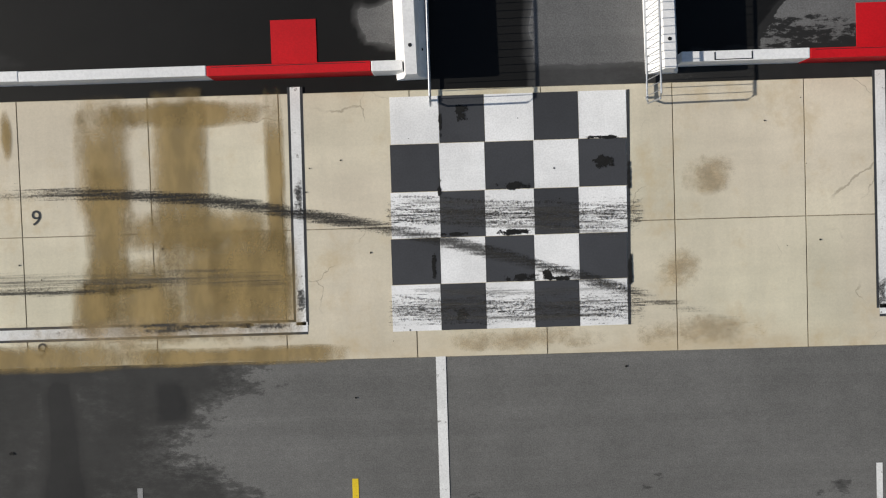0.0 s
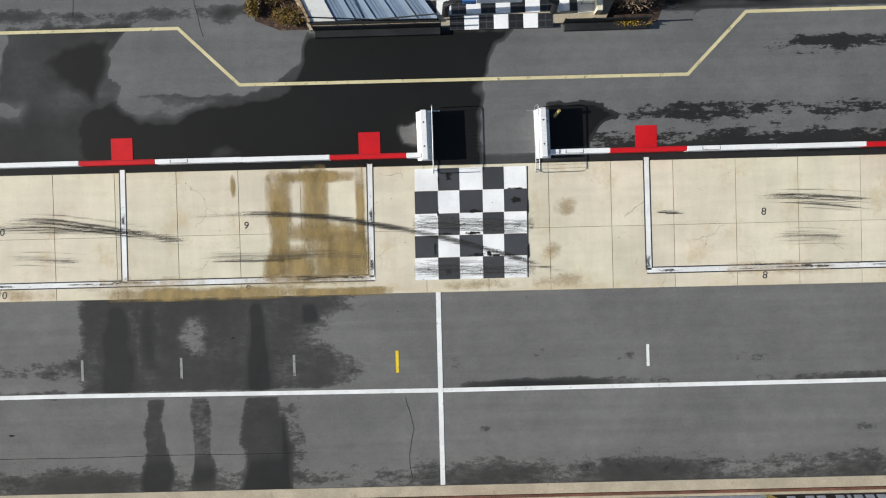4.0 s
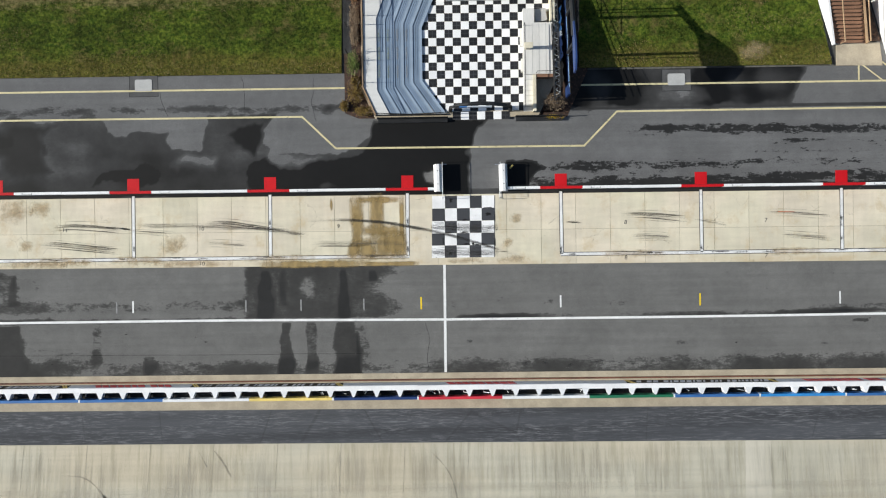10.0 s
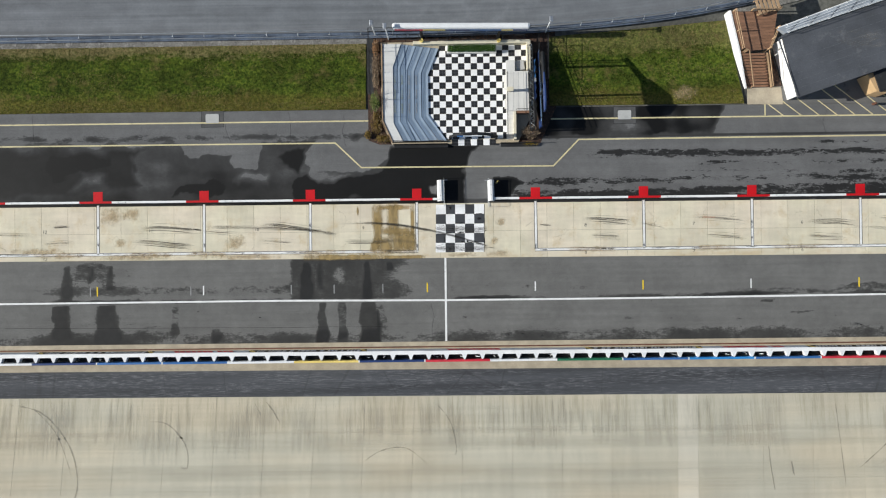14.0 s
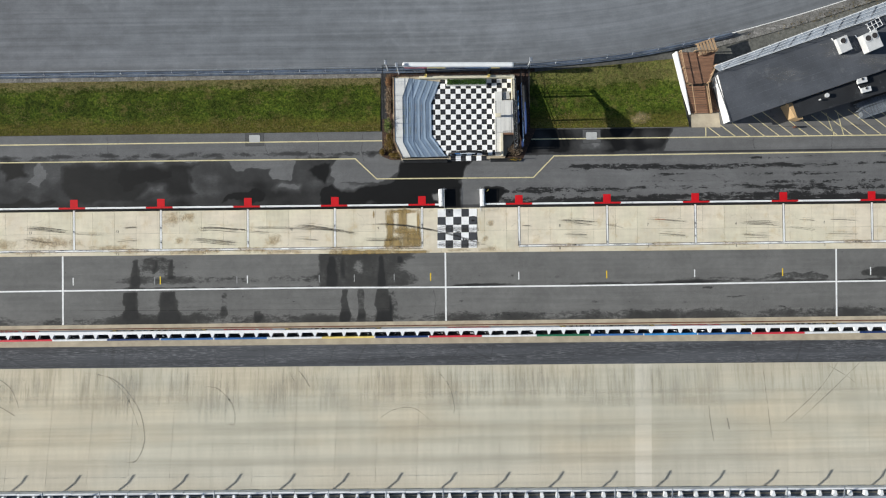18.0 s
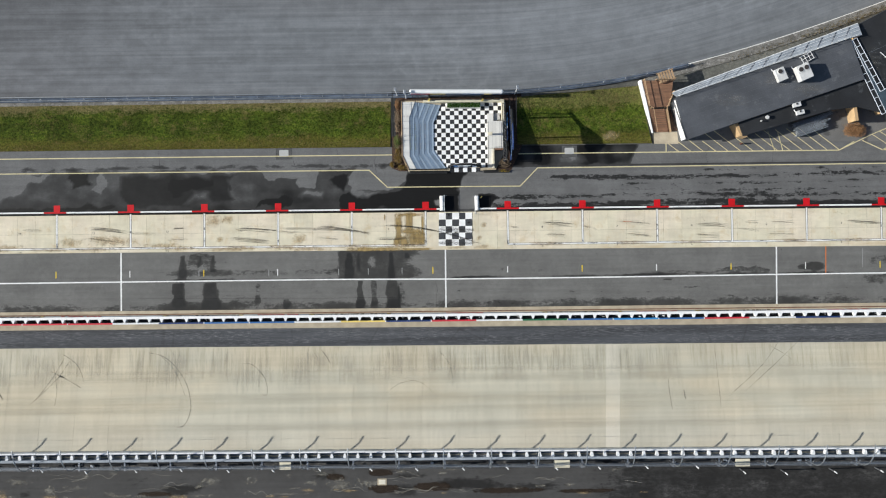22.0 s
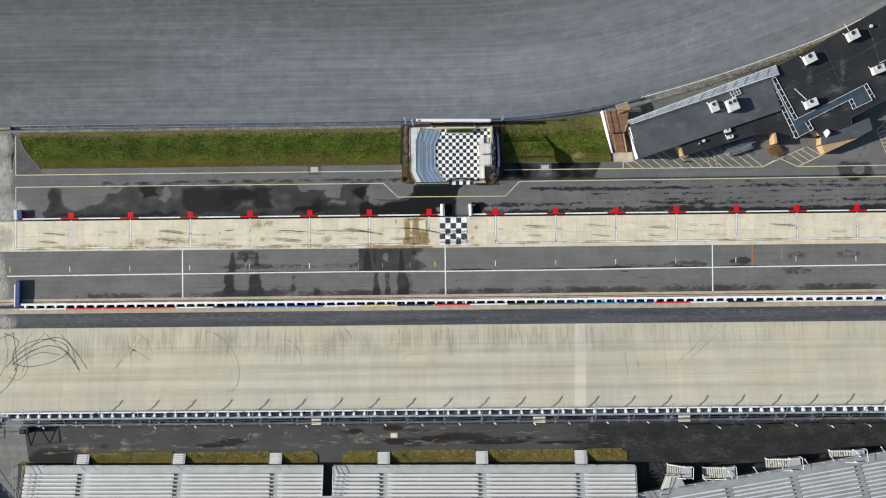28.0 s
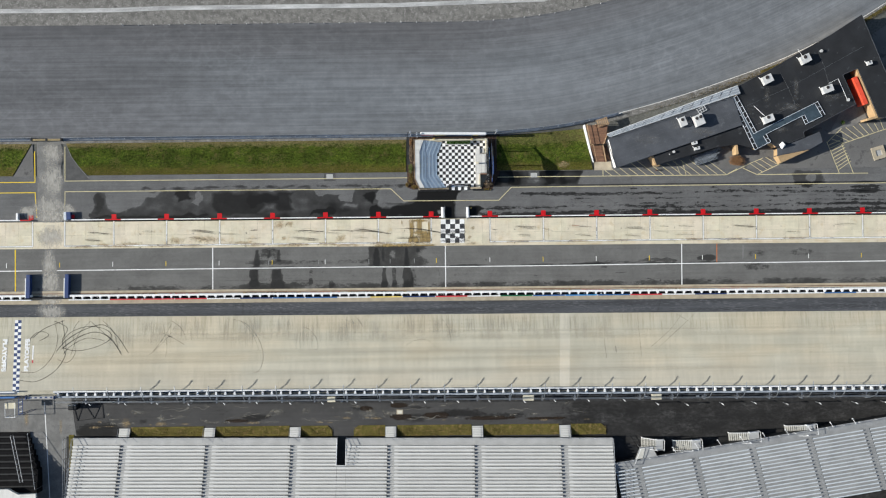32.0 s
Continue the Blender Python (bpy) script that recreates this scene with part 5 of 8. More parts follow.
# dark oily gutter with scraps behind the wall
tagged(part("wall_gutter", prism([(-70.0, float(OUT_Y(-70)) - 3.15), (100, float(OUT_Y(100)) - 3.15), (100, float(OUT_Y(100)) - 1.3), (-70.0, float(OUT_Y(-70)) - 1.3)], -0.05, 0.012), m_darkground), kind="structure")
rnd = random.Random(12)
for k in range(46):
    x = rnd.uniform(-66, 96)
    e = thing("scrap_box", x, float(OUT_Y(x)) - rnd.uniform(2.15, 2.75), 0.012, rnd.uniform(-25, 25), "small dark fitting lying behind the outer wall", "scrap", "scraps behind the wall")
    q = rnd.uniform(0.12, 0.35)
    part("body", bevelled(-q, q, -0.14, 0.14, 0, rnd.uniform(0.1, 0.6), 0.02), m_dark if k % 3 else m_galv, e)
    part("strap", boxes((-0.04, 0.04, -0.15, 0.15, 0.0, 0.08)), m_steelwhite if k % 4 == 0 else m_dark, e)
# stay anchors and lamps on the outer side
rnd = random.Random(9)
for k, x in enumerate(np.arange(-66, 98, 6.17)):
    y = float(OUT_Y(x)) - 2.6 - 0.25 * rnd.random() - (0.8 if x > 38 else 0)
    a = thing("fence_anchor", x + rnd.uniform(-0.4, 0.4), y, 0, 0, "short white-capped anchor post behind the catch fence", "post", "anchor posts")
    part("post", tube([(0, 0, 0), (0.0, 0.0, 2.2), (0.08, -0.1, 2.35)], 0.07, 8), m_galv, a)
    part("cap", tube([(-0.22, 0.18, 2.3), (0.12, -0.14, 2.42)], 0.075, 8), m_steelwhite, a)
for x, w in ((-21.4, 1.5), (15.0, 2.0), (38.7, 1.9)):
    b = thing("flag_platform", x, float(OUT_Y(x)) - 1.9, 0, 0, "small cream viewing platform behind the outer wall", "platform")
    part("deck", bevelled(-w / 2, w / 2, -0.55, 0.45, 3.0, 3.12, 0.02), m_cream, b)
    for sx in (-1, 1):
        part("leg", boxes((sx * w / 2 * 0.8 - 0.05, sx * w / 2 * 0.8 + 0.05, -0.4, -0.3, 0, 3.0)), m_galv, b)


# ---- victory lane ----
FZ = 0.18
lane = thing("victory_lane_floor", 0, 0, 0, label="black and white checkered floor of the winners' stage", category="floor", kind="structure")
part("plinth", prism([(-5.75, 16.5), (-4.8, 14.45), (6.9, 14.45), (8.2, 17.0), (8.2, 23.95), (-5.75, 23.95)], -0.05, FZ - 0.02), m_kerb, lane)
TS = 0.586
me_tile = {}
for key, mt in ((0, m_tilewhite), (1, m_tileblack)):
    bm = bevelled(-TS / 2 + 0.006, TS / 2 - 0.006, -TS / 2 + 0.006, TS / 2 - 0.006, -0.03, 0.0, 0.008)
    # black tile: four quarters, the lighter cross between them stands for reflections
    if key:
        q = TS / 2 - 0.008
        bm.free()
        bm = boxes((-q, q, -q, q, -0.03, -0.006))
        for f in bm.faces:
            f.material_index = 1
        for sx in (-1, 1):
            for sy in (-1, 1):
                xs_, ys_ = sorted((sx * 0.018, sx * (q - 0.022))), sorted((sy * 0.018, sy * (q - 0.022)))
                box(bm, xs_[0], xs_[1], ys_[0], ys_[1], -0.02, 0.0)
    me_tile[key] = bpy.data.meshes.new("tile")
    bm.to_mesh(me_tile[key])
    bm.free()
    me_tile[key].materials.append(mt)
    me_tile[key].materials.append(m_tilereflection)


def inner_x(y):
    """Where the bleachers end and the floor begins."""
    return -1.35 + max(0, (17.1 - y) * 0.66) + max(0, (y - 20.9) * 0.40)


for i in range(16):
    for j in range(15):
        x, y = -1.196 + TS * i, 15.19 + TS * j
        if x > inner_x(y) - 0.25 and x < 7.6 and not (x > 5.9 and y < 22.0) and y < 23.6:
            ob = link_mesh("tile", me_tile[(i + j + 1) % 2], None, lane)
            ob.location = (x, y, FZ)
for i in range(7):
    ob = link_mesh("entry_tile", me_tile[(i + 1) % 2], None, lane)
    ob.location = (1.06 + TS * i, 14.57, FZ)

# bleachers: five bent tiers of anodised planks with a pale landing on top
bl = thing("bleachers", 0, 0, 0, label="blue-grey aluminium bleachers in bent rows facing the checkered floor", category="bleachers")
INN = [(0.34, 14.75), (-1.35, 17.1), (-1.35, 20.9), (-0.36, 23.3)]
OUTL = [(-3.75, 14.75), (-4.62, 16.45), (-4.62, 21.6), (-3.85, 23.72)]


def bent(s, z0, z1, w0, w1, name, mat, parent):
    """A plank that follows the bend at share s from the floor to the landing."""
    A = [tuple(a + (b - a) * (s + w0) for a, b in zip(p, q)) for p, q in zip(INN, OUTL)]
    B = [tuple(a + (b - a) * (s + w1) for a, b in zip(p, q)) for p, q in zip(INN, OUTL)]
    bm = bmesh.new()
    for k in range(3):
        prism([A[k], A[k + 1], B[k + 1], B[k]], z0, z1, bm)
    part(name, bm, mat, parent)


for k in range(5):
    s, z = k / 5, FZ + 0.10 + 0.03 * k
    bent(s, z - 0.05, z, 0.074, 0.20, "foot_plank", m_bluealu, bl)
    bent(s, z + 0.003, z + 0.014, 0.005, 0.070, "seat_plank", m_paleplank, bl)
    bent(s, z - 0.08, z - 0.052, 0.004, 0.010, "riser", m_bluealu, bl)
    bent(s, z + 0.004, z + 0.010, 0.145, 0.151, "tread_groove", m_navyscreen, bl)
    bent(s, z + 0.004, z + 0.010, 0.108, 0.112, "tread_groove", m_navyscreen, bl)
    for q in range(3):
        y = 17.6 + 1.3 * q
        x = -1.35 - 3.27 * (s + 0.14)
        if k in (1, 2, 3, 4):
            lettering("RESERVED", 0.20, m_greyline if k < 3 else m_wornyellow, Matrix.Translation((x - 0.02, y + 0.2, z + 0.024)) @ Matrix.Rotation(radians(90), 4, "Z"), "reserved_lettering", bl)
TOPZ = FZ + 0.10 + 0.03 * 5 + 0.03
LAND = [(-4.72, 14.72), (-5.55, 16.6), (-5.55, 23.75), (-3.85, 23.75), (-4.62, 21.6), (-4.62, 16.45), (-3.75, 14.72)]
part("landing", prism(LAND, TOPZ - 0.08, TOPZ), m_alu, bl)
part("back_wall", prism([(-4.80, 14.66), (-5.66, 16.58), (-5.66, 23.8), (-5.56, 23.8), (-5.56, 16.6), (-4.72, 14.72)], 0, TOPZ + 0.08), m_woodpale, bl)
part("end_wall", prism([(-4.75, 14.62), (0.36, 14.62), (0.36, 14.72), (-4.75, 14.72)], 0, [TOPZ, 0.3, 0.3, TOPZ]), m_dark, bl)
for y in (17.0, 18.6, 20.2, 21.8, 23.4):
    part("rail_post", tube([(-5.5, y, TOPZ), (-5.5, y, TOPZ + 1.0)], 0.025, 6), m_dark, bl)
part("rail", tube([(-4.7, 14.8, TOPZ + 1.0), (-5.5, 16.6, TOPZ + 1.0), (-5.5, 23.7, TOPZ + 1.0)], 0.025, 6), m_dark, bl)
part("front_rail", tube([(-4.7, 14.7, TOPZ + 0.9), (-2.2, 14.7, TOPZ + 0.1), (0.3, 14.7, 1.3), (0.3, 14.7, 0.2)], 0.03, 6), m_dark, bl)

# the raised stage on the far side of the floor
st = thing("winners_stage", 0, 0, 0, label="pale boarded stage with steps beside the checkered floor", category="stage")
part("deck", prism([(6.55, 17.35), (7.95, 17.35), (7.95, 21.0), (6.65, 21.0), (6.65, 22.0), (5.85, 22.0), (5.85, 17.35)], FZ, 0.95), m_deckgrey, st)
for k in range(4):
    x = 6.0 + 0.48 * k
    part("board_seam", boxes((x, x + 0.025, 17.4, 20.95, 0.949, 0.956)), m_alutread, st)
for k in range(7):
    part("step", bevelled(5.86, 6.5, 14.8 + 0.36 * k, 14.8 + 0.36 * (k + 1), FZ - 0.02, FZ + 0.11 * (k + 1), 0.01), m_deckgrey, st)
part("side_wall", boxes((6.5, 6.72, 14.72, 17.3, 0, 1.05)), m_cream, st)
part("end_wall", boxes((6.72, 8.0, 17.12, 17.34, 0, 1.0)), m_wood, st)
for p, q in (((5.9, 15.0), (5.9, 20.8)), ((6.75, 17.4), (7.9, 17.4))):
    bm = tube([(p[0], p[1], 1.0), (p[0], p[1], 1.9), (q[0], q[1], 1.9), (q[0], q[1], 1.0)], 0.022, 6)
    part("handrail", bm, m_dark, st)
part("trim_block", boxes((5.70, 5.86, 17.6, 18.5, FZ, 0.7)), m_deckgrey, st)
part("trim_block", boxes((5.66, 5.86, 19.4, 20.6, FZ, 0.62)), m_deckgrey, st)
lec = thing("lectern", 6.15, 19.2, 0.95, 0, "small pale lectern standing on the stage", "lectern")
part("body", bevelled(-0.16, 0.16, -0.12, 0.12, 0, 1.0, 0.02), m_cream, lec)
part("top", bevelled(-0.3, 0.3, -0.2, 0.2, 1.0, 1.05, 0.015), m_cream, lec)
bx_ = thing("stage_box", 7.2, 21.6, FZ, 8, "grey equipment box beside the stage", "box")
part("body", bevelled(-0.5, 0.35, -0.45, 0.45, 0, 0.5, 0.02), m_alutread, bx_)

# low walls, hedge trough, billboard
wl = thing("stage_wall", 0, 0, 0, label="cream rendered low wall round the winners' stage", category="wall", kind="structure")
part("wall_back", bevelled(-2.7, 8.1, 23.55, 23.85, 0, 1.15, 0.02), m_cream, wl)
part("wall_side", bevelled(7.75, 8.1, 21.1, 23.54, 0, 1.15, 0.02), m_cream, wl)
tr = thing("hedge_trough", 2.7, 23.2, FZ, 0, "clipped green hedge in a white planter", "planter")
part("planter", bevelled(-2.3, 2.3, -0.42, 0.33, 0, 0.55, 0.02), m_deckgrey, tr)


def leaves(n, rx, ry, rz, size, seed, square=False):
    """A cloud of small leaf blades with gaps and an uneven rim."""
    r = random.Random(seed)
    bm = bmesh.new()
    for _ in range(n):
        if square:
            p = Vector((r.uniform(-rx, rx), r.uniform(-ry, ry), r.uniform(-rz, rz) * (0.9 + 0.1 * r.random())))
        else:
            p = Vector((r.gauss(0, 1), r.gauss(0, 1), r.gauss(0, 1))).normalized() * r.random() ** 0.4
            p = Vector((p.x * rx, p.y * ry, p.z * rz)) * (0.8 + 0.35 * noise.noise(p * 2.5 + Vector((seed, 0, 0))))
        a = Vector((r.gauss(0, 1), r.gauss(0, 1), r.gauss(0, 1))).normalized() * size * r.uniform(0.6, 1.4)
        b = a.orthogonal().normalized() * size * 0.45
        vs = [bm.verts.new(p + q) for q in (-a, b, a, -b)]
        bm.faces.new(vs)
    return bm


part("hedge", leaves(5200, 2.2, 0.3, 0.28, 0.05, 3, True), m_hedge, tr).location = (0, -0.04, 0.72)

bb = thing("billboard", 1.7, 24.35, 0, -0.8, "long billboard with a white top and coloured stripes", "billboard")
part("case", bevelled(-6.1, 6.1, -0.22, 0.3, 4.2, 5.0, 0.2), m_steelwhite, bb)
for k, (mt, x0, x1) in enumerate(((m_redsteel, -5.9, -3.4), (m_yellowsteel, -3.4, -1.4), (m_navy, -1.4, 0.8), (m_blue, 0.8, 3.6), (m_yellowsteel, 3.6, 4.6), (m_navy, 4.6, 5.9))):
    part("stripe", boxes((x0, x1, -0.235, -0.221, 3.95, 4.5)), mt, bb)
part("panel", boxes((-5.9, 5.9, -0.2, 0.1, 3.8, 4.2)), m_navy, bb)
for x in (-3.6, 3.5):
    part("post", cyl(x, 0, 0, 4.2, 0.14, 14), m_dark, bb)
    part("collar", cyl(x, -0.55, 0, 0.9, 0.2, 14), m_steelwhite, bb)
    part("band", cyl(x, -0.55, 0.9, 1.5, 0.17, 14), m_yellowsteel, bb)
for k in range(10):
    x = -5.4 + 1.12 * k + (0.4 if k > 1 else 0) + (0.3 if k > 7 else 0)
    part("lamp_frame", boxes((x - 0.45, x + 0.45, -0.62, -0.56, 2.0, 2.06), (x - 0.45, x + 0.45, -0.2, -0.14, 2.0, 2.06), (x - 0.45, x - 0.4, -0.56, -0.2, 2.0, 2.06), (x + 0.4, x + 0.45, -0.56, -0.2, 2.0, 2.06)), m_dark, bb)
tagged(part("planting_bed", prism([(-7.0, 14.9), (-6.0, 14.5), (9.0, 14.4), (10.5, 17.7), (10.5, 25.0), (-7.0, 25.0)], -0.05, 0.008), m_mulch), kind="structure")

# entry arch
ar = thing("entry_arch", 2.75, 15.02, 0, 0, "dark inflatable-looking entry arch with a white sign", "arch")
part("hoop", tube([(-2.15, -0.1, 0), (-2.1, -0.05, 1.6), (-1.7, 0.0, 2.3), (-0.9, 0.05, 2.6), (0, 0.08, 2.7), (0.9, 0.05, 2.6), (1.7, 0.0, 2.3), (2.1, -0.05, 1.6), (2.15, -0.1, 0)], 0.14, 10), m_dark, ar)
part("sign", boxes((-0.95, 0.75, -0.16, -0.10, 2.15, 2.75)), m_adwhite, ar)
part("sign_trim", boxes((-1.5, -0.97, -0.17, -0.09, 2.1, 2.6)), m_blue, ar)
part("foot", cyl(2.35, 0.0, 0, 0.5, 0.16, 12), m_steelwhite, ar)

# tall stage backdrop: a double lattice truss, hung banners and a long blue panel behind
bd = thing("stage_backdrop", 8.55, 19.6, 0, 0.5, "blue banner backdrop on a double steel lattice truss", "backdrop")
def fall(y):
    """Height of the backdrop's top along its length."""
    return 1.30 + 0.155 * (3.7 - y)


for x in (-0.66, -0.28):
    for d in (0.75, 0.0):
        part("truss_chord", tube([(x, -4.1, fall(-4.1) - d), (x, 3.75, fall(3.75) - d)], 0.035, 8), m_dark, bd)
for k in range(19):
    y = -4.0 + 0.42 * k
    part("truss_lace", tube([(-0.66, y, fall(y)), (-0.28, y + 0.21, fall(y + 0.21)), (-0.66, y + 0.42, fall(y + 0.42))], 0.015, 5), m_galv if k % 3 else m_steelwhite, bd)
    part("truss_lace", tube([(-0.66, y, fall(y) - 0.75), (-0.66, y + 0.21, fall(y + 0.21))], 0.018, 5), m_dark, bd)
for y in (-4.05, -1.4, 1.2, 3.7):
    part("truss_post", tube([(-0.47, y, 0), (-0.47, y, fall(y) + 0.05)], 0.07, 8), m_dark, bd)
    part("base_plate", bevelled(-0.75, -0.2, y - 0.25, y + 0.25, 0, 0.05, 0.01), m_galv, bd)
for k, (y0, y1, mt) in enumerate(((-3.2, -1.3, m_dark), (-1.3, 0.35, m_navy), (0.35, 0.75, m_adwhite), (0.75, 2.5, m_blue))):
    bm = bmesh.new()
    n = 8
    V = [[bm.verts.new((-0.12 + 0.09 * j / 5 + 0.06 * math.sin(i * 1.7 + j * 0.9 + k), y0 + (y1 - y0) * i / n, 0.2 + (fall(y0 + (y1 - y0) * i / n) - 0.45) * j / 5)) for j in range(6)] for i in range(n + 1)]
    for i in range(n):
        for j in range(5):
            bm.faces.new((V[i][j], V[i + 1][j], V[i + 1][j + 1], V[i][j + 1]))
    bmesh.ops.solidify(bm, geom=bm.faces[:], thickness=0.02)
    part("banner", bm, mt, bd)
part("panel", prism([(0.30, -3.9), (0.42, -3.9), (0.42, 3.2), (0.30, 3.2)], 0.0, [2.25, 2.25, 0.95, 0.95]), m_navy, bd)
part("panel_hem", tube([(0.38, -3.4, 2.2), (0.40, 0, 1.62), (0.36, 3.3, 1.0)], 0.05, 8), m_paleblue, bd)
for dz in (0.28, 0.55):
    part("panel_rail", tube([(0.36, -3.9, 2.25 + dz), (0.36, 3.2, 0.95 + dz)], 0.022, 6), m_dark, bd)
part("stay_wire", tube([(0.3, 4.9, 1.0), (0.3, -3.1, 3.2)], 0.014, 5), m_dark, bd)
part("stay_wire", tube([(0.3, 4.9, 2.2), (0.3, 1.5, 2.95)], 0.014, 5), m_dark, bd)
for y in (4.9, -3.1):
    part("wire_post", tube([(0.3, y, 0), (0.3, y, 3.25 if y < 0 else 2.25)], 0.03, 6), m_dark, bd)
# sign on a tall frame whose shadow lies on the grass
sg = thing("tall_sign_frame", 8.7, 19.7, 0, 0, "tall dark curved sign on slim steel posts above the backdrop", "sign")
for y, h, r in ((2.25, 4.3, 0.045), (2.05, 4.3, 0.03), (1.7, 4.45, 0.10), (-1.0, 5.05, 0.10), (-1.28, 5.1, 0.03)):
    part("post", tube([(0.2, y, 0), (0.2, y, h)], r, 8), m_dark, sg)
part("crossbar", tube([(0.2, 2.35, 4.25), (0.2, 1.4, 4.68), (0.2, 0.4, 5.1), (0.2, -0.6, 5.3)], 0.17, 8), m_dark, sg)
bm = bmesh.new()
face_ = [(0.4, 5.0), (0.4, 5.4), (-0.25, 5.86), (-1.13, 6.42), (-2.3, 6.64), (-3.0, 6.3), (-3.1, 5.5), (-2.4, 5.25), (-1.2, 5.08)]
rows_ = [[bm.verts.new((x, y, z)) for y, z in face_] for x in (0.14, 0.26)]
bm.faces.new(rows_[0])
bm.faces.new(rows_[1][::-1])
for k in range(9):
    bm.faces.new((rows_[0][k], rows_[1][k], rows_[1][(k + 1) % 9], rows_[0][(k + 1) % 9]))
bmesh.ops.recalc_face_normals(bm, faces=bm.faces[:])
part("panel", bm, m_navy, sg)

# shrubs and small fence round the stage
def shrub(name, x, y, rx, ry, rz, mat, seed, label, n=900):
    s = thing(name, x, y, 0, 0, label, "shrub")
    part("branchwork", twigs(40, rx, ry, rz, seed), m_twig, s)
    part("foliage", leaves(int(n * 1.8), rx, ry, rz, 0.042, seed), mat, s).location = (0, 0, rz * 0.9)


def twigs(n, rx, ry, rz, seed):
    r = random.Random(seed)
    bm = bmesh.new()
    for _ in range(n):
        a, u = r.uniform(0, 6.28), r.uniform(0.4, 1)
        e = Vector((math.cos(a) * rx * u, math.sin(a) * ry * u, rz * r.uniform(1.0, 1.8)))
        tube([(e.x * 0.1, e.y * 0.1, 0), (e.x * 0.55, e.y * 0.6, e.z * 0.6), tuple(e)], 0.012, 4, bm, cap=False)
    return bm


for x, y, rx, ry, rz, mt, sd, lab in ((-6.2, 20.4, 0.45, 0.9, 0.35, m_twig, 13, "bare brown ground shrub behind the bleachers"), (-6.2, 23.4, 0.45, 0.9, 0.4, m_rusttwig, 14, "bare brown ground shrub behind the bleachers"), (-6.3, 18.4, 0.58, 1.15, 0.6, m_bush, 1, "round green shrub against the bleachers"), (-6.2, 16.3, 0.75, 1.1, 0.4, m_autumn, 2, "autumn-brown low shrub beside the bleachers"), (-5.6, 15.0, 0.9, 0.5, 0.35, m_autumn, 5, "yellowed low shrub at the bleacher corner"), (-6.2, 17.2, 0.45, 0.5, 0.35, m_autumn, 6, "autumn-brown low shrub beside the bleachers"), (8.0, 15.4, 1.1, 0.75, 0.55, m_twig, 7, "bare twiggy shrub beside the stage"), (8.0, 14.35, 0.95, 0.25, 0.2, m_yellowleaf, 8, "yellow fallen-leaf shrub at the kerb"), (-6.2, 21.6, 0.5, 1.6, 0.3, m_twig, 10, "bare brown ground shrub behind the bleachers"), (-7.0, 15.4, 0.4, 0.5, 0.3, m_autumn, 12, "yellowed low shrub at the bleacher corner")):
    shrub("shrub", x, y, rx, ry, rz, mt, sd, lab)
ff = thing("stage_fence", 0, 0, 0, label="dark slim steel fence round the winners' stage", category="fence")
for pts in ([(-6.75, 19.2), (-6.8, 25.0)], [(9.75, 25.0), (9.7, 20.2)], [(-6.8, 25.0), (9.75, 25.0)]):
    (xa, ya), (xb, yb) = pts
    n = max(2, int(math.hypot(xb - xa, yb - ya) / 1.6))
    for k in range(n + 1):
        x, y = xa + (xb - xa) * k / n, ya + (yb - ya) * k / n
        part("post", tube([(x, y, 0), (x, y, 1.8)], 0.03, 6), m_dark, ff)
    for z in (0.3, 1.0, 1.75):
        part("rail", tube([(xa, ya, z), (xb, yb, z)], 0.022, 6), m_dark, ff)
# dark blotched strip of ground along the stage fence
tagged(part("dark_fence_strip", prism([(-7.05, 19.2), (-6.45, 19.2), (-6.45, 25.0), (-7.05, 25.0)], -0.05, 0.014), m_darkground), kind="structure")
for x, y, tx, ty in ((-6.2, 24.6, -1.0, 1.7), (-5.0, 24.3, -0.25, 0.5), (9.6, 24.7, 0.5, 0.9)):
    lp = thing("light_pole", x, y, 0, 0, "slim white light pole beside the stage", "pole")
    part("pole", tube([(0, 0, 0), (0, 0, 5.5)], 0.06, 8), m_steelwhite, lp)
    part("head", bevelled(-0.15, 0.15, -0.25, 0.25, 5.5, 5.62, 0.03), m_galv, lp)
fr = thing("front_fence", 0, 0, 0, label="low black fence panels in front of the winners' stage", category="fence")
for a, b in ((-4.6, 0.4), (5.3, 8.6)):
    n = int((b - a) / 0.9)
    for k in range(n + 1):
        x = a + (b - a) * k / n
        part("post", boxes((x - 0.03, x + 0.03, 14.40, 14.46, 0, 0.95)), m_dark, fr)
    part("panel", boxes((a, b, 14.41, 14.45, 0.08, 0.9)), m_dark, fr)
    part("foot_board", bevelled(a, b, 14.12, 14.40, 0.0, 0.28, 0.02), m_dark, fr)


# ---- flat-roofed building beside the horse track ----
BO, BA = (31.8, 17.94), 18.1
bd_ = thing("clubhouse", BO[0], BO[1], 0, BA, "low flat-roofed clubhouse with dark membrane roofs and tan walls", "building")
HA, HB, HC = 3.2, 2.9, 2.7
part("wall_main", prism([(0.2, 0.1), (24.6, 0.1), (24.6, 5.4), (0.5, 5.4)], 0, HA - 0.25), m_wallwhite, bd_)
part("roof_main", prism([(0.0, -0.1), (24.8, -0.1), (24.75, 5.55), (0.45, 5.65)], HA - 0.25, HA), m_roof, bd_)
part("roof_edge", boxes((0.0, 0.12, -0.1, 5.5, HA, HA + 0.06), (0.12, 24.7, 5.45, 5.57, HA, HA + 0.06), (0.12, 8.0, -0.1, 0.0, HA, HA + 0.05)), m_roof, bd_)
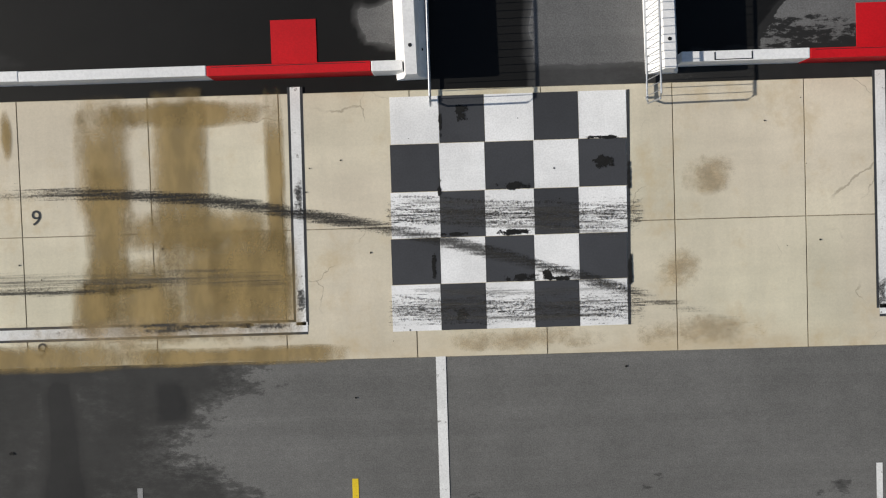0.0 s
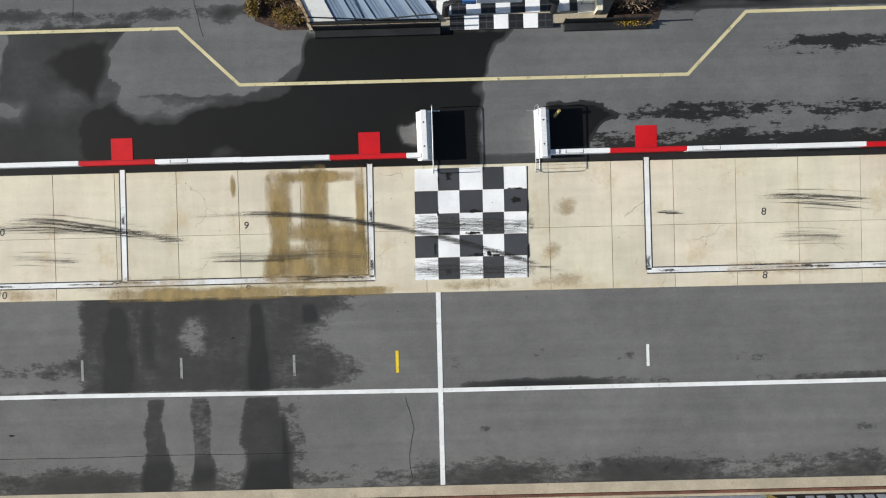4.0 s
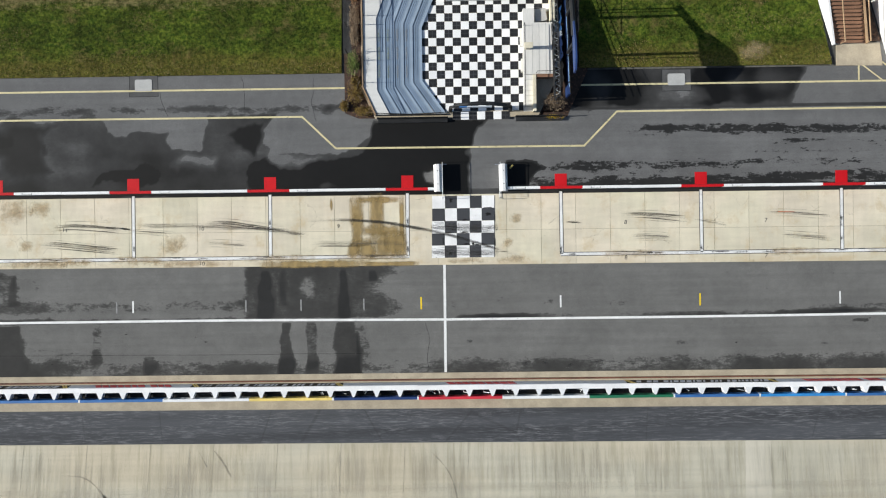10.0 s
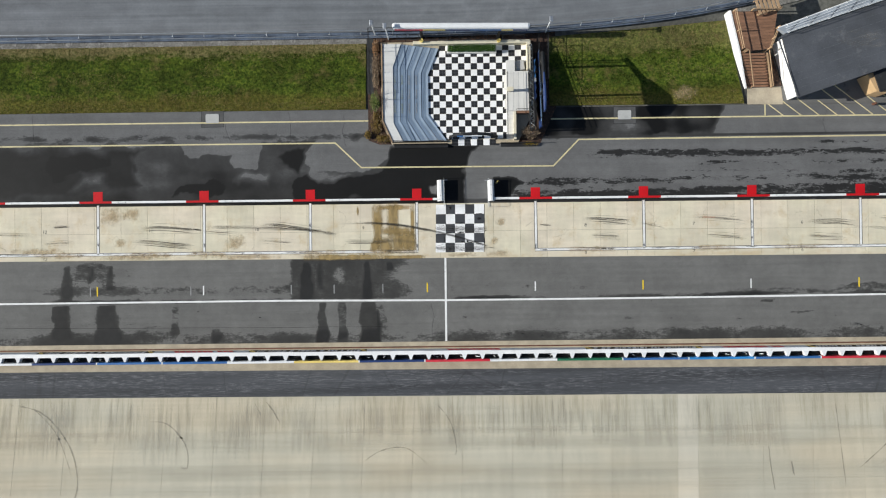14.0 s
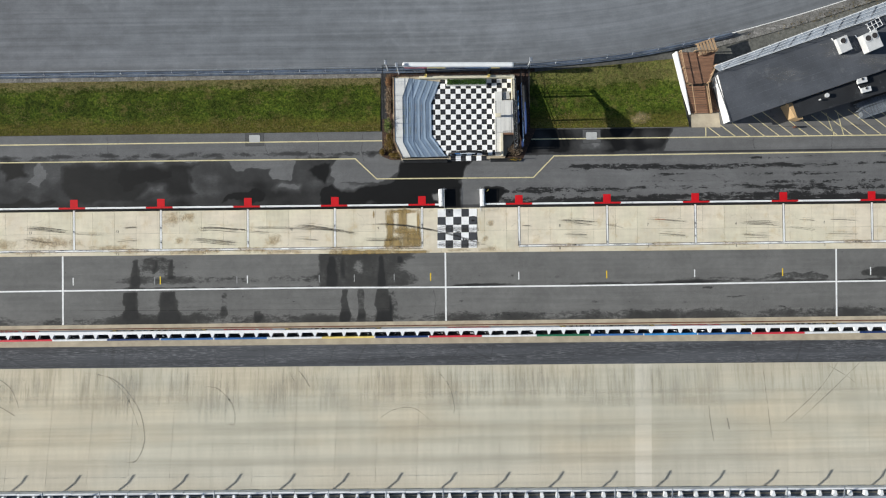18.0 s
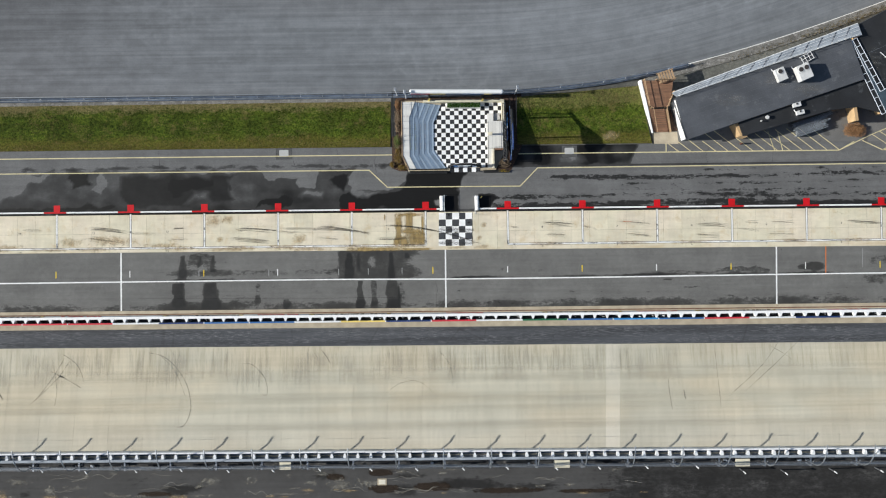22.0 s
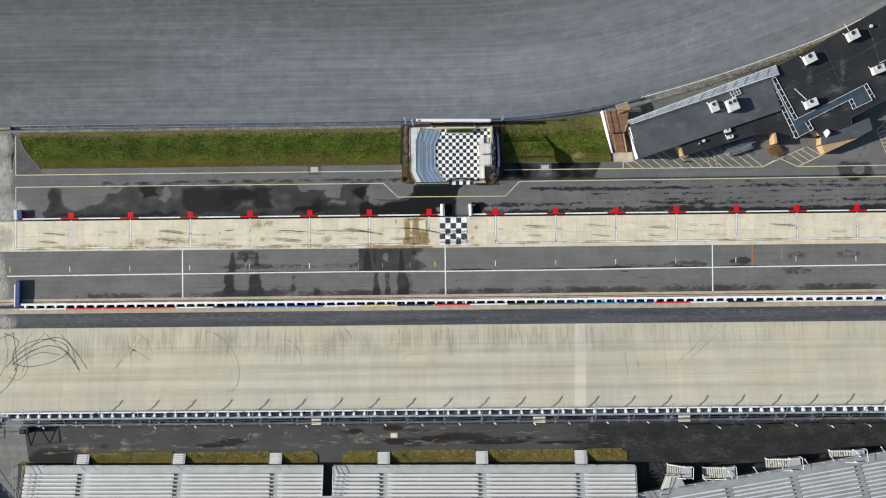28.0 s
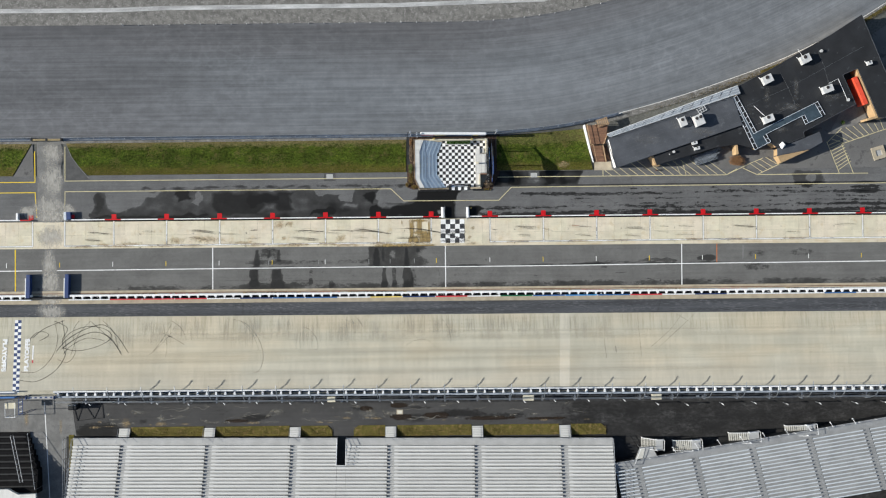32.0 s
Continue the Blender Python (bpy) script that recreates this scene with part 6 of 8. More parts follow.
part("wall_low", prism([(10.4, -1.8), (19.3, -2.1), (19.3, 0.08), (10.4, 0.08)], 0, HC - 0.2), m_tanwall, bd_)
part("roof_low", prism([(7.4, -2.0), (19.4, -2.5), (22.3, -3.1), (22.9, -3.2), (26.0, -5.2), (25.2, -0.12), (7.4, -0.12)], HC - 0.2, HC), m_roofblack, bd_)
part("wall_fin", prism([(7.2, -1.85), (8.0, -2.3), (8.1, -0.15), (6.9, -0.15)], 0, HC - 0.25), m_tanwall, bd_)
part("wall_end", prism([(22.5, -3.4), (22.2, -4.9), (22.6, -5.0), (22.95, -3.1), (22.9, -0.2), (22.5, -0.2)], 0, HC - 0.22), m_tanwall, bd_)
# pale metal roof along the horse track
aw = [(0.35, 6.35), (0.75, 5.70), (24.7, 5.62), (26.2, 5.5), (26.3, 7.1), (13.0, 6.7)]
part("metal_roof", prism(aw, HA - 0.5, [HA + 0.1, HA + 0.25, HA + 0.3, HA + 0.3, HA + 0.05, HA + 0.05]), m_awning, bd_)
for k in range(3):
    f = 0.15 + 0.33 * k
    part("roof_rib", tube([(0.9, 5.7 + 0.55 * f, HA + 0.25), (13.0, 5.68 + 0.95 * f, HA + 0.24), (26.2, 5.55 + 1.4 * f, HA + 0.28)], 0.02, 6), m_steelwhite, bd_)
for k in range(13):
    x = 1.0 + 1.9 * k
    part("roof_rib", tube([(x, 5.74, HA + 0.25), (x + 1.15, 6.32 + 0.055 * k, HA + 0.10)], 0.03, 5), m_galv, bd_)
    # dark twin beside each pale rib, added to draw its shadow line
    part("roof_rib", tube([(x + 0.15, 5.74, HA + 0.26), (x + 1.3, 6.32 + 0.055 * k, HA + 0.11)], 0.022, 5), m_roof, bd_)
    part("rail_post", tube([(x, 5.66, HA), (x, 5.66, HA + 0.75)], 0.03, 6), m_steelwhite, bd_)
    part("gutter_bracket", tube([(x + 0.2, 6.3 + 0.057 * k, HA + 0.14), (x + 0.1, 6.48 + 0.057 * k, HA + 0.08)], 0.03, 5), m_steelwhite, bd_)
part("roof_rail", tube([(0.7, 5.66, HA + 0.75), (13.0, 5.64, HA + 0.75), (25.6, 5.6, HA + 0.75)], 0.03, 6), m_steelwhite, bd_)
part("gutter", tube([(0.4, 6.4, HA - 0.05), (13.0, 6.75, HA - 0.05), (26.3, 7.15, HA - 0.05)], 0.05, 8), m_steelwhite, bd_)
# second, larger block
B2 = [(26.35, 7.0), (33.0, 8.0), (40.0, 9.4), (45.9, 10.5), (52.6, 12.2), (53.4, 0.0), (56.0, -4.0), (50.5, -7.4), (49.4, -6.9), (48.65, 3.0), (45.6, 2.75), (46.1, -3.2), (35.2, -4.95), (35.05, -5.9), (29.6, -6.1), (28.9, -4.95), (26.02, -5.15), (25.25, -0.1), (25.25, 5.4), (26.3, 5.45)]
part("wall_block", prism([(x * 0.996 + 0.15, y * 0.985) for x, y in B2], 0, HB - 0.3), m_tanwall, bd_)
part("roof_block", prism(B2, HB - 0.3, HB), m_roofblack, bd_)
for a, b in zip(B2, B2[1:]):
    L = math.hypot(b[0] - a[0], b[1] - a[1])
    m = Matrix.Translation((*a, HB)) @ Matrix.Rotation(math.atan2(b[1] - a[1], b[0] - a[0]), 4, "Z")
    bm = bmesh.new()
    box(bm, 0, L, -0.03, 0.03, -0.02, 0.06, m)
    part("roof_edge", bm, m_roof, bd_)
for (ax, ay), (bx2, by2) in (((34.7, 6.9), (35.4, 0.4)), ((42.7, 9.0), (42.6, 2.0)), ((26.4, 3.0), (35.4, 3.75)), ((35.4, 3.75), (51.0, 6.5)), ((26.6, -1.0), (35.4, 0.4)), ((29.4, -0.5), (28.2, 1.9)), ((44.0, -1.0), (46.0, -1.2))):
    part("roof_seam", tube([(ax, ay, HB), ((ax + bx2) / 2 + 0.15, (ay + by2) / 2, HB), (bx2, by2, HB)], 0.020, 6), m_seam, bd_)
for t in (0.7, 1.35, 2.0, 2.65, 3.3, 4.0, 4.7):
    part("roof_seam", tube([(0.3, t, HA - 0.006), (24.6, t - 0.05, HA - 0.006)], 0.014, 6), m_seam, bd_)
# walkway roof in blue-grey with a pale frame
WP = [(24.22, 5.13), (25.6, 5.39), (26.86, -2.21), (38.86, -0.58), (39.39, -3.33), (35.94, -3.74), (35.76, -2.1), (28.4, -3.1), (28.77, -4.7), (25.46, -5.23)]
part("walkway_roof", prism(WP, HB + 0.004, HB + 0.16), m_glassroof, bd_)
for a, b in zip(WP, WP[1:] + WP[:1]):
    part("walkway_trim", tube([(*a, HB + 0.19), (*b, HB + 0.19)], 0.045, 6), m_adwhite, bd_)
for (ax, ay), (bx2, by2), n in ((WP[9], WP[0], 9), (WP[1], WP[2], 7), (WP[4], WP[3], 3), (WP[7], WP[8], 2), (WP[5], WP[6], 2)):
    L = math.hypot(bx2 - ax, by2 - ay)
    m = Matrix.Translation((ax, ay, HB + 0.163)) @ Matrix.Rotation(math.atan2(by2 - ay, bx2 - ax), 4, "Z")
    for k in range(n):
        bm = bmesh.new()
        box(bm, L * k / n + 0.06, L * (k + 1) / n - 0.06, -0.55, -0.06, 0, 0.02, m)
        part("walkway_glass", bm, m_dark, bd_)
        bm = bmesh.new()
        box(bm, L * (k + 1) / n - 0.04, L * (k + 1) / n + 0.04, -0.6, 0, 0, 0.05, m)
        part("walkway_bar", bm, m_adwhite, bd_)
    bm = bmesh.new()
    box(bm, 0, L, -0.66, -0.58, 0, 0.05, m)
    part("walkway_bar", bm, m_adwhite, bd_)
part("roof_pipe", tube([(42.58, 2.04, HB + 0.1), (44.52, 2.31, HB + 0.1), (44.82, -1.66, HB + 0.1)], 0.05, 6), m_steelwhite, bd_)
part("roof_pipe", tube([(29.3, 0.2, HB + 0.06), (28.0, 2.6, HB + 0.06)], 0.05, 6), m_steelwhite, bd_)
part("roof_pipe", tube([(39.6, 8.4, HB + 0.06), (39.2, 10.0, HB + 0.06)], 0.04, 6), m_steelwhite, bd_)
# courtyard with a red container, and its tan wall
part("court_wall", prism([(48.3, 2.9), (48.6, 2.9), (49.3, -6.95), (47.2, -6.8), (47.25, -6.4), (48.95, -6.5)], 0, HB - 0.1), m_tanwall, bd_)
tagged(part("courtyard_floor", prism([(74.0, 35.0), (77.0, 36.0), (82.0, 26.0), (77.0, 26.0)], -0.05, 0.01), m_outer), kind="structure")
ct = thing("red_container", 77.6, 31.75, 0, BA - 86, "orange-red steel container in the narrow courtyard", "container")
part("body", bevelled(-2.75, 2.75, -0.42, 0.42, 0.05, 2.85, 0.04), m_orangered, ct)
for k in range(10):
    part("rib", boxes((-2.6 + 0.54 * k, -2.62 + 0.54 * k, -0.44, 0.44, 0.1, 2.88)), m_orangered, ct)
# porch in front
po = thing("porch", BO[0], BO[1], 0, BA, "tan lean-to porch with a dark roof", "porch")
PW = [(29.7, -6.3), (38.2, -5.9), (38.1, -7.9), (35.5, -8.4), (29.3, -7.6)]
part("roof", prism(PW, 2.4, [2.7, 2.7, 2.6, 2.6, 2.6]), m_roof, po)
part("wall", prism([(29.9, -6.4), (38.0, -6.0), (37.9, -7.7), (35.5, -8.3), (29.5, -7.5)], 0, 2.4), m_tanwall, po)
part("hip", prism([(29.35, -7.66), (35.45, -8.46), (29.75, -9.1)], 0, [2.5, 2.5, 1.8]), m_tanwall, po)
cn = thing("roof_vent", BO[0] + 30.7 * math.cos(radians(BA)) + 6.0 * math.sin(radians(BA)), BO[1] + 30.7 * math.sin(radians(BA)) - 6.0 * math.cos(radians(BA)), 2.7, 0, "white cone-shaped roof vent", "vent")
bm = bmesh.new()
bmesh.ops.create_cone(bm, segments=4, radius1=0.75, radius2=0.1, depth=1.3, cap_ends=True, matrix=pose(0, 0, 0.65))
part("cowl", bm, m_wallwhite, cn)


def ac_unit(s, t, z, w, d, h, fans, rz=0.0):
    """A white rooftop air conditioner with fan grilles, panel seams and feet, on roof coordinates."""
    a = radians(BA)
    x, y = BO[0] + s * math.cos(a) - t * math.sin(a), BO[1] + s * math.sin(a) + t * math.cos(a)
    u = thing("rooftop_unit", x, y, z, BA + rz, "white rooftop air-conditioning unit with round fan grilles", "air conditioner", "rooftop units")
    part("body", bevelled(-w / 2, w / 2, -d / 2, d / 2, 0.12, h, 0.03), m_acwhite, u)
    part("seam", boxes((-w / 2 - 0.004, w / 2 + 0.004, -0.015, 0.0, 0.14, h + 0.004)), m_alutread, u)
    for sx in (-1, 1):
        part("foot", boxes((sx * w * 0.4 - 0.05, sx * w * 0.4 + 0.05, -d / 2 + 0.1, d / 2 - 0.1, 0, 0.12)), m_dark, u)
    for k in range(fans):
        fx = 0.0 if fans == 1 else (-0.25 + 0.5 * k) * w * 0.9
        ring = part("fan_ring", cyl(fx, d * 0.22, h, h + 0.07, min(w, d) * (0.27 if fans == 1 else 0.22), 18), m_acwhite, u)
        part("fan_grille", cyl(fx, d * 0.22, h + 0.07, h + 0.085, min(w, d) * (0.23 if fans == 1 else 0.18), 18), m_fan, ring)
    part("pipe", tube([(-w / 2, d / 2, 0.2), (-w / 2 - 0.05, d / 2 + 0.3, 0.1)], 0.06, 6), m_steelwhite, u)


ac_unit(14.3, 4.0, HA, 1.3, 1.7, 0.9, 1, 4)
ac_unit(17.1, 3.3, HA, 1.7, 2.0, 1.5, 2, 4)
ac_unit(31.7, 6.4, HB, 1.9, 1.5, 1.2, 1, 8)
ac_unit(39.6, 7.7, HB, 1.9, 1.5, 1.2, 1, 8)
ac_unit(41.7, 1.1, HB, 2.0, 1.3, 1.2, 1, 2)
ac_unit(29.5, -0.6, HB, 2.0, 1.3, 1.2, 1, 4)
ac_unit(50.8, 3.2, HB, 1.0, 0.7, 0.7, 1, 0)
ac_unit(15.3, -0.4, HC, 1.1, 0.55, 0.5, 1, -4)
ac_unit(15.4, -1.5, HC, 1.1, 0.55, 0.5, 1, -4)


def roof_at(s, t):
    a = radians(BA)
    return BO[0] + s * math.cos(a) - t * math.sin(a), BO[1] + s * math.sin(a) + t * math.cos(a)


for s, t, z, r in ((11.1, -0.7, HC, 0.24), (43.1, 8.2, HB, 0.28), (44.9, -2.0, HB, 0.3), (10.2, -0.9, HC, 0.1)):
    x, y = roof_at(s, t)
    v = thing("roof_fan", x, y, z, 0, "small white round roof ventilator", "vent", "roof ventilators")
    pp = part("pipe", cyl(0, 0, 0, 0.3, r * 0.7, 12), m_galv, v)
    part("cap", cyl(0, 0, 0.3, 0.5, r, 14), m_acwhite, pp)
x, y = roof_at(18.4, 5.0)
rk = thing("roof_rack", x, y, HA, BA + 10, "white lattice pipe rack on the roof", "rack")
for k in range(4):
    part("bar", boxes((-0.75 + 0.5 * k, -0.69 + 0.5 * k, -0.5, 0.5, 0.3, 0.36)), m_steelwhite, rk)
for y0 in (-0.5, 0.0, 0.44):
    part("rail", boxes((-0.75, 0.82, y0, y0 + 0.06, 0.0, 0.3)), m_steelwhite, rk)

# wooden deck with stairs
dk = thing("wooden_deck", 0, 0, 0, label="brown wooden deck with stairs and pale railings beside the clubhouse", category="deck")
a = radians(BA)
DZ = 1.7
n = 14
for k in range(n):
    f0, f1 = k / n, (k + 0.94) / n
    L0, L1 = Vector((26.5, 26.0)), Vector((27.35, 22.2))
    R0, R1 = Vector((30.6, 26.0)), Vector((30.1, 22.6))
    p = [L0.lerp(L1, f0), R0.lerp(R1, f0), R0.lerp(R1, f1), L0.lerp(L1, f1)]
    part("plank", prism([tuple(v) for v in p], DZ - 0.04, DZ), m_wood, dk)
part("skirt", prism([(26.38, 26.1), (27.22, 22.3), (28.15, 19.2), (28.0, 19.2), (27.08, 22.3), (26.2, 26.1)], 0, [DZ, DZ, 0.3, 0.3, DZ, DZ]), m_wallwhite, dk)
ns = 12
for k in range(ns):
    f = k / ns
    z = DZ * (1 - (k + 1) / (ns + 1))
    y1, y0 = 22.2 - 2.9 * f, 22.2 - 2.9 * (f + 0.86 / ns)
    xl = 27.4 + 0.85 * f
    part("tread", boxes((xl, xl + 2.15, y0, y1, z - 0.05, z)), m_wood, dk)
    part("riser", boxes((xl, xl + 2.15, y1 - 0.02, y1, z - 0.16, z - 0.05)), m_dark, dk)
for dx in (0.35, 2.15):
    part("handrail", tube([(27.4 + dx, 22.3, DZ + 0.9), (28.25 + dx, 19.3, 0.95), (28.25 + dx, 19.3, 0)], 0.05, 6), m_woodpale, dk)
part("stringer", prism([(29.55, 22.2), (30.4, 19.3), (30.55, 19.3), (29.7, 22.2)], 0, [DZ, 0.2, 0.2, DZ]), m_woodpale, dk)
for p, r in (((26.6, 26.0), (27.3, 22.4)), ((27.3, 22.4), (27.6, 22.3)), ((29.7, 22.5), (30.5, 24.4)), ((28.2, 26.0), (30.6, 26.0))):
    for z in (DZ + 0.5, DZ + 1.0):
        part("rail", tube([(*p, z), (*r, z)], 0.04, 6), m_woodpale, dk)
    for f in (0, 0.5, 1):
        x, y = p[0] + (r[0] - p[0]) * f, p[1] + (r[1] - p[1]) * f
        part("rail_post", boxes((x - 0.05, x + 0.05, y - 0.05, y + 0.05, 0, DZ + 1.05)), m_woodpale, dk)
part("mulch_pit", prism([(29.9, 19.6), (31.5, 19.4), (30.6, 22.3), (29.9, 22.2)], -0.05, 0.015), m_mulch, dk)
# upper ramp of pale slats against the roof
rp = thing("slatted_ramp", 29.4, 26.6, 0, BA, "pale slatted wooden ramp beside the deck", "ramp")
for k in range(6):
    part("slat", boxes((-0.9 + 0.36 * k, -0.66 + 0.36 * k, -0.8, 0.5, 2.2, 2.26)), m_woodpale, rp)
for y in (-0.8, 0.5):
    part("beam", boxes((-1.0, 1.3, y - 0.05, y + 0.05, 2.0, 2.2)), m_woodpale, rp)
for sx in (-0.9, 1.2):
    part("leg", boxes((sx - 0.05, sx + 0.05, -0.75, -0.65, 0, 2.0)), m_woodpale, rp)
tagged(part("deck_pad", prism([(28.3, 17.75), (31.6, 17.7), (31.4, 19.35), (28.3, 19.35)], -0.05, 0.03), m_kerb), kind="structure")
# stacked tarpaulin frames and a bare shrub by the wall
tp = thing("folded_barrier_stack", 49.6, 20.0, 0, BA, "stack of folded grey-blue barriers by the wall", "barrier stack")
rnd = random.Random(6)
for k in range(16):
    y = -0.9 + 0.12 * k
    part("panel", boxes((-2.6 + rnd.uniform(-0.3, 0.3), 1.2 + rnd.uniform(-0.4, 0.6) + 0.08 * k, y, y + 0.06, 0, 0.9 + rnd.uniform(-0.1, 0.2))), m_awning, tp)
shrub("shrub", 55.1, 19.2, 1.9, 1.2, 0.5, m_rusttwig, 31, "large bare reddish shrub by the clubhouse", 6000)
shrub("shrub", 75.2, 26.2, 0.5, 0.5, 0.5, m_hedge, 33, "small green shrub in the clubhouse nook", 500)
hy = thing("fire_hydrant", 39.9, 17.6, 0, 0, "small red hydrant on the parking stripes", "hydrant")
part("barrel", cyl(0, 0, 0, 0.6, 0.12, 12), m_rust, hy)
part("bonnet", cyl(0, 0, 0.6, 0.75, 0.08, 12), m_rust, hy)
part("outlet", tube([(-0.2, 0, 0.4), (0.2, 0, 0.4)], 0.05, 8), m_rust, hy)

# paving round the building, curved kerb along the horse track
tagged(part("clubhouse_paving", prism([(29.2, 17.70), (140, 17.62), (140, 60), (95, 52), (80, 42), (62, 33), (31.0, 19.3)], -0.04, 0.0), m_paving), kind="structure")
for p, r in (((72.3, 22.56), (74.6, 16.6)), ((74.6, 16.6), (80.0, 16.6)), ((75.1, 22.17), (77.2, 16.7)), ((72.4, 22.5), (76.1, 26.1)), ((76.1, 26.1), (83.6, 27.5)), ((75.1, 22.17), (83.5, 24.9))):
    strip("yellow_road_line", [p, r], 0.12, m_paleyellow, 0.008)
for k in range(9):
    f = k / 9
    strip("hatched_parking_line", [(72.5 + 2.0 * f, 21.9 - 5.3 * f), (75.1 + 1.9 * f, 22.1 - 4.6 * f + 0.9)], 0.11, m_paleyellow, 0.008)
    strip("hatched_parking_line", [(73.2 + 3.2 * f * 9 / 4, 23.1 + 3.2 * f * 9 / 4) if k < 4 else (76.6 + 1.4 * (k - 4), 26.2 + 0.26 * (k - 4)), (75.6 + 0.93 * k, 22.3 + 0.33 * k)], 0.11, m_paleyellow, 0.008)
for k in range(4):
    f = 0.22 + 0.2 * k
    strip("hatched_parking_line", [(59.0 + 4.9 * f, 16.5 + 2.3 * f), (56.6 + 4.9 * f, 18.2 + 2.0 * f)], 0.10, m_paleyellow, 0.008)
pk = thing("stone_planter", 82.0, 20.4, 0, 16, "square tan stone planter on the asphalt", "planter")
part("rim", boxes((-1.2, 1.2, -1.2, -0.55, 0, 0.3), (-1.2, 1.2, 0.55, 1.2, 0, 0.3), (-1.2, -0.55, -0.55, 0.55, 0, 0.3), (0.55, 1.2, -0.55, 0.55, 0, 0.3)), m_kerb, pk)
part("soil", boxes((-0.55, 0.55, -0.55, 0.55, 0, 0.15)), m_alutread, pk)

tagged(part("nook_paving", prism([(77.4, 25.6), (79.9, 27.1), (78.6, 30.4), (75.2, 28.6), (73.0, 24.6)], -0.05, 0.012), m_lane), kind="structure")


# ---- grandstands along the outer road ----
def tread_rows(s, x0, x1, rows, depth, rise, z0, aisles, aw=1.3, bench=None, tread=None, wide=0.31):
    """Benches and treads, row by row, cut by aisles; rows climb towards -y."""
    bench, tread = bench or m_alu, tread or m_alutread
    cuts = [x0] + [c for a in aisles for c in (a - aw / 2, a + aw / 2)] + [x1]
    for r in range(rows):
        y, z = -depth * r, z0 + rise * r
        row = part("tread", boxes((x0, x1, y - depth, y, z - 0.05, z), (x0, x1, y - depth - 0.012, y - depth, z - 0.05, z + rise - 0.05)), tread, s)
        for a, b in zip(cuts[::2], cuts[1::2]):
            part("bench", boxes((a, b, y - depth + 0.03, y - depth + 0.03 + wide, z + 0.37, z + 0.42)), bench, row)
        for a in aisles:
            part("aisle_step", boxes((a - aw / 2, a + aw / 2, y - depth, y - depth + 0.3, z, z + rise * 0.5), (a - aw / 2 - 0.5, a - aw / 2, y - depth + 0.36, y - depth + 0.5, z, z + 0.03)), tread, row)
            if bench is m_alu:
                part("aisle_sign", boxes((a - aw / 2 - 0.5, a - aw / 2 + 0.25, y - depth + 0.34, y - depth + 0.37, z + 0.1, z + 0.40)), m_dark, row)


def front(s, x0, x1, z, walk_mat=None):
    part("front_walk", boxes((x0, x1, 0.0, 1.15, z - 0.1, z)), walk_mat or m_alutread, s)
    part("front_wall", boxes((x0, x1, 1.1, 1.2, 0, z - 0.1)), m_dark, s)
    for x in np.arange(x0 + 0.4, x1, 3.05):
        part("rail_post", tube([(x, 1.12, z), (x, 1.12, z + 1.05), (x - 0.02, 1.3, z + 1.1)], 0.035, 6), m_steelwhite, s)
    part("front_rail", tube([(x0, 1.12, z + 1.05), (x1, 1.12, z + 1.05)], 0.03, 6), m_galv, s)


ZF = 1.4
for x0, x1, y, ais in ((-69.6, -20.55, -33.1, (-60.2, -44.4, -28.6)), (-18.85, 30.8, -33.1, (-10.6, 5.6, 21.7))):
    s = thing("grandstand", 0, y, 0, -0.75, "long aluminium grandstand with rows of bench seats", "grandstand", "grandstands")
    front(s, x0, x1, ZF)
    tread_rows(s, x0, x1, 22, 0.61, 0.21, ZF, ais)
    for xs in (x0, x1):
        d = 3.6 if -22 < xs < -18 else 13.5
        part("side_rail", tube([(xs, 1.1, ZF + 1.0), (xs, -d, ZF + 1.0 + 0.34 * d)], 0.05 if d < 5 else 0.04, 6), m_steelwhite if d < 5 else m_galv, s)
        part("side_rail", tube([(xs, 1.1, ZF + 0.5), (xs, -d, ZF + 0.5 + 0.34 * d)], 0.03, 6), m_galv, s)
        for k in range(3 if d < 5 else 9):
            part("side_post", tube([(xs, 1.0 - 1.7 * k, ZF + 0.58 * k), (xs, 1.0 - 1.7 * k, ZF + 1.0 + 0.58 * k)], 0.03, 6), m_galv, s)
# joining block behind the gap between the two stands
s = thing("grandstand", 0, -36.76, 0, -0.75, "aluminium seat rows bridging the gap between two stands", "grandstand", "grandstands")
tread_rows(s, -20.55, -18.85, 16, 0.61, 0.21, ZF + 1.26, ())
part("gap_rail", tube([(-20.55, 0.05, ZF + 2.3), (-18.85, 0.05, ZF + 2.3)], 0.05, 6), m_steelwhite, s)

# angled stand
s2 = thing("grandstand", 30.9, -38.1, 0, 8.8, "angled aluminium grandstand with rows of bench seats", "grandstand", "grandstands")
front(s2, 0.2, 60, 2.2, m_greytread)
tread_rows(s2, 0.2, 60, 18, 0.61, 0.21, 2.2, (4.4, 15.1, 25.9, 36.6, 47.4, 58.0), 1.3, m_greybench, m_greytread, 0.20)

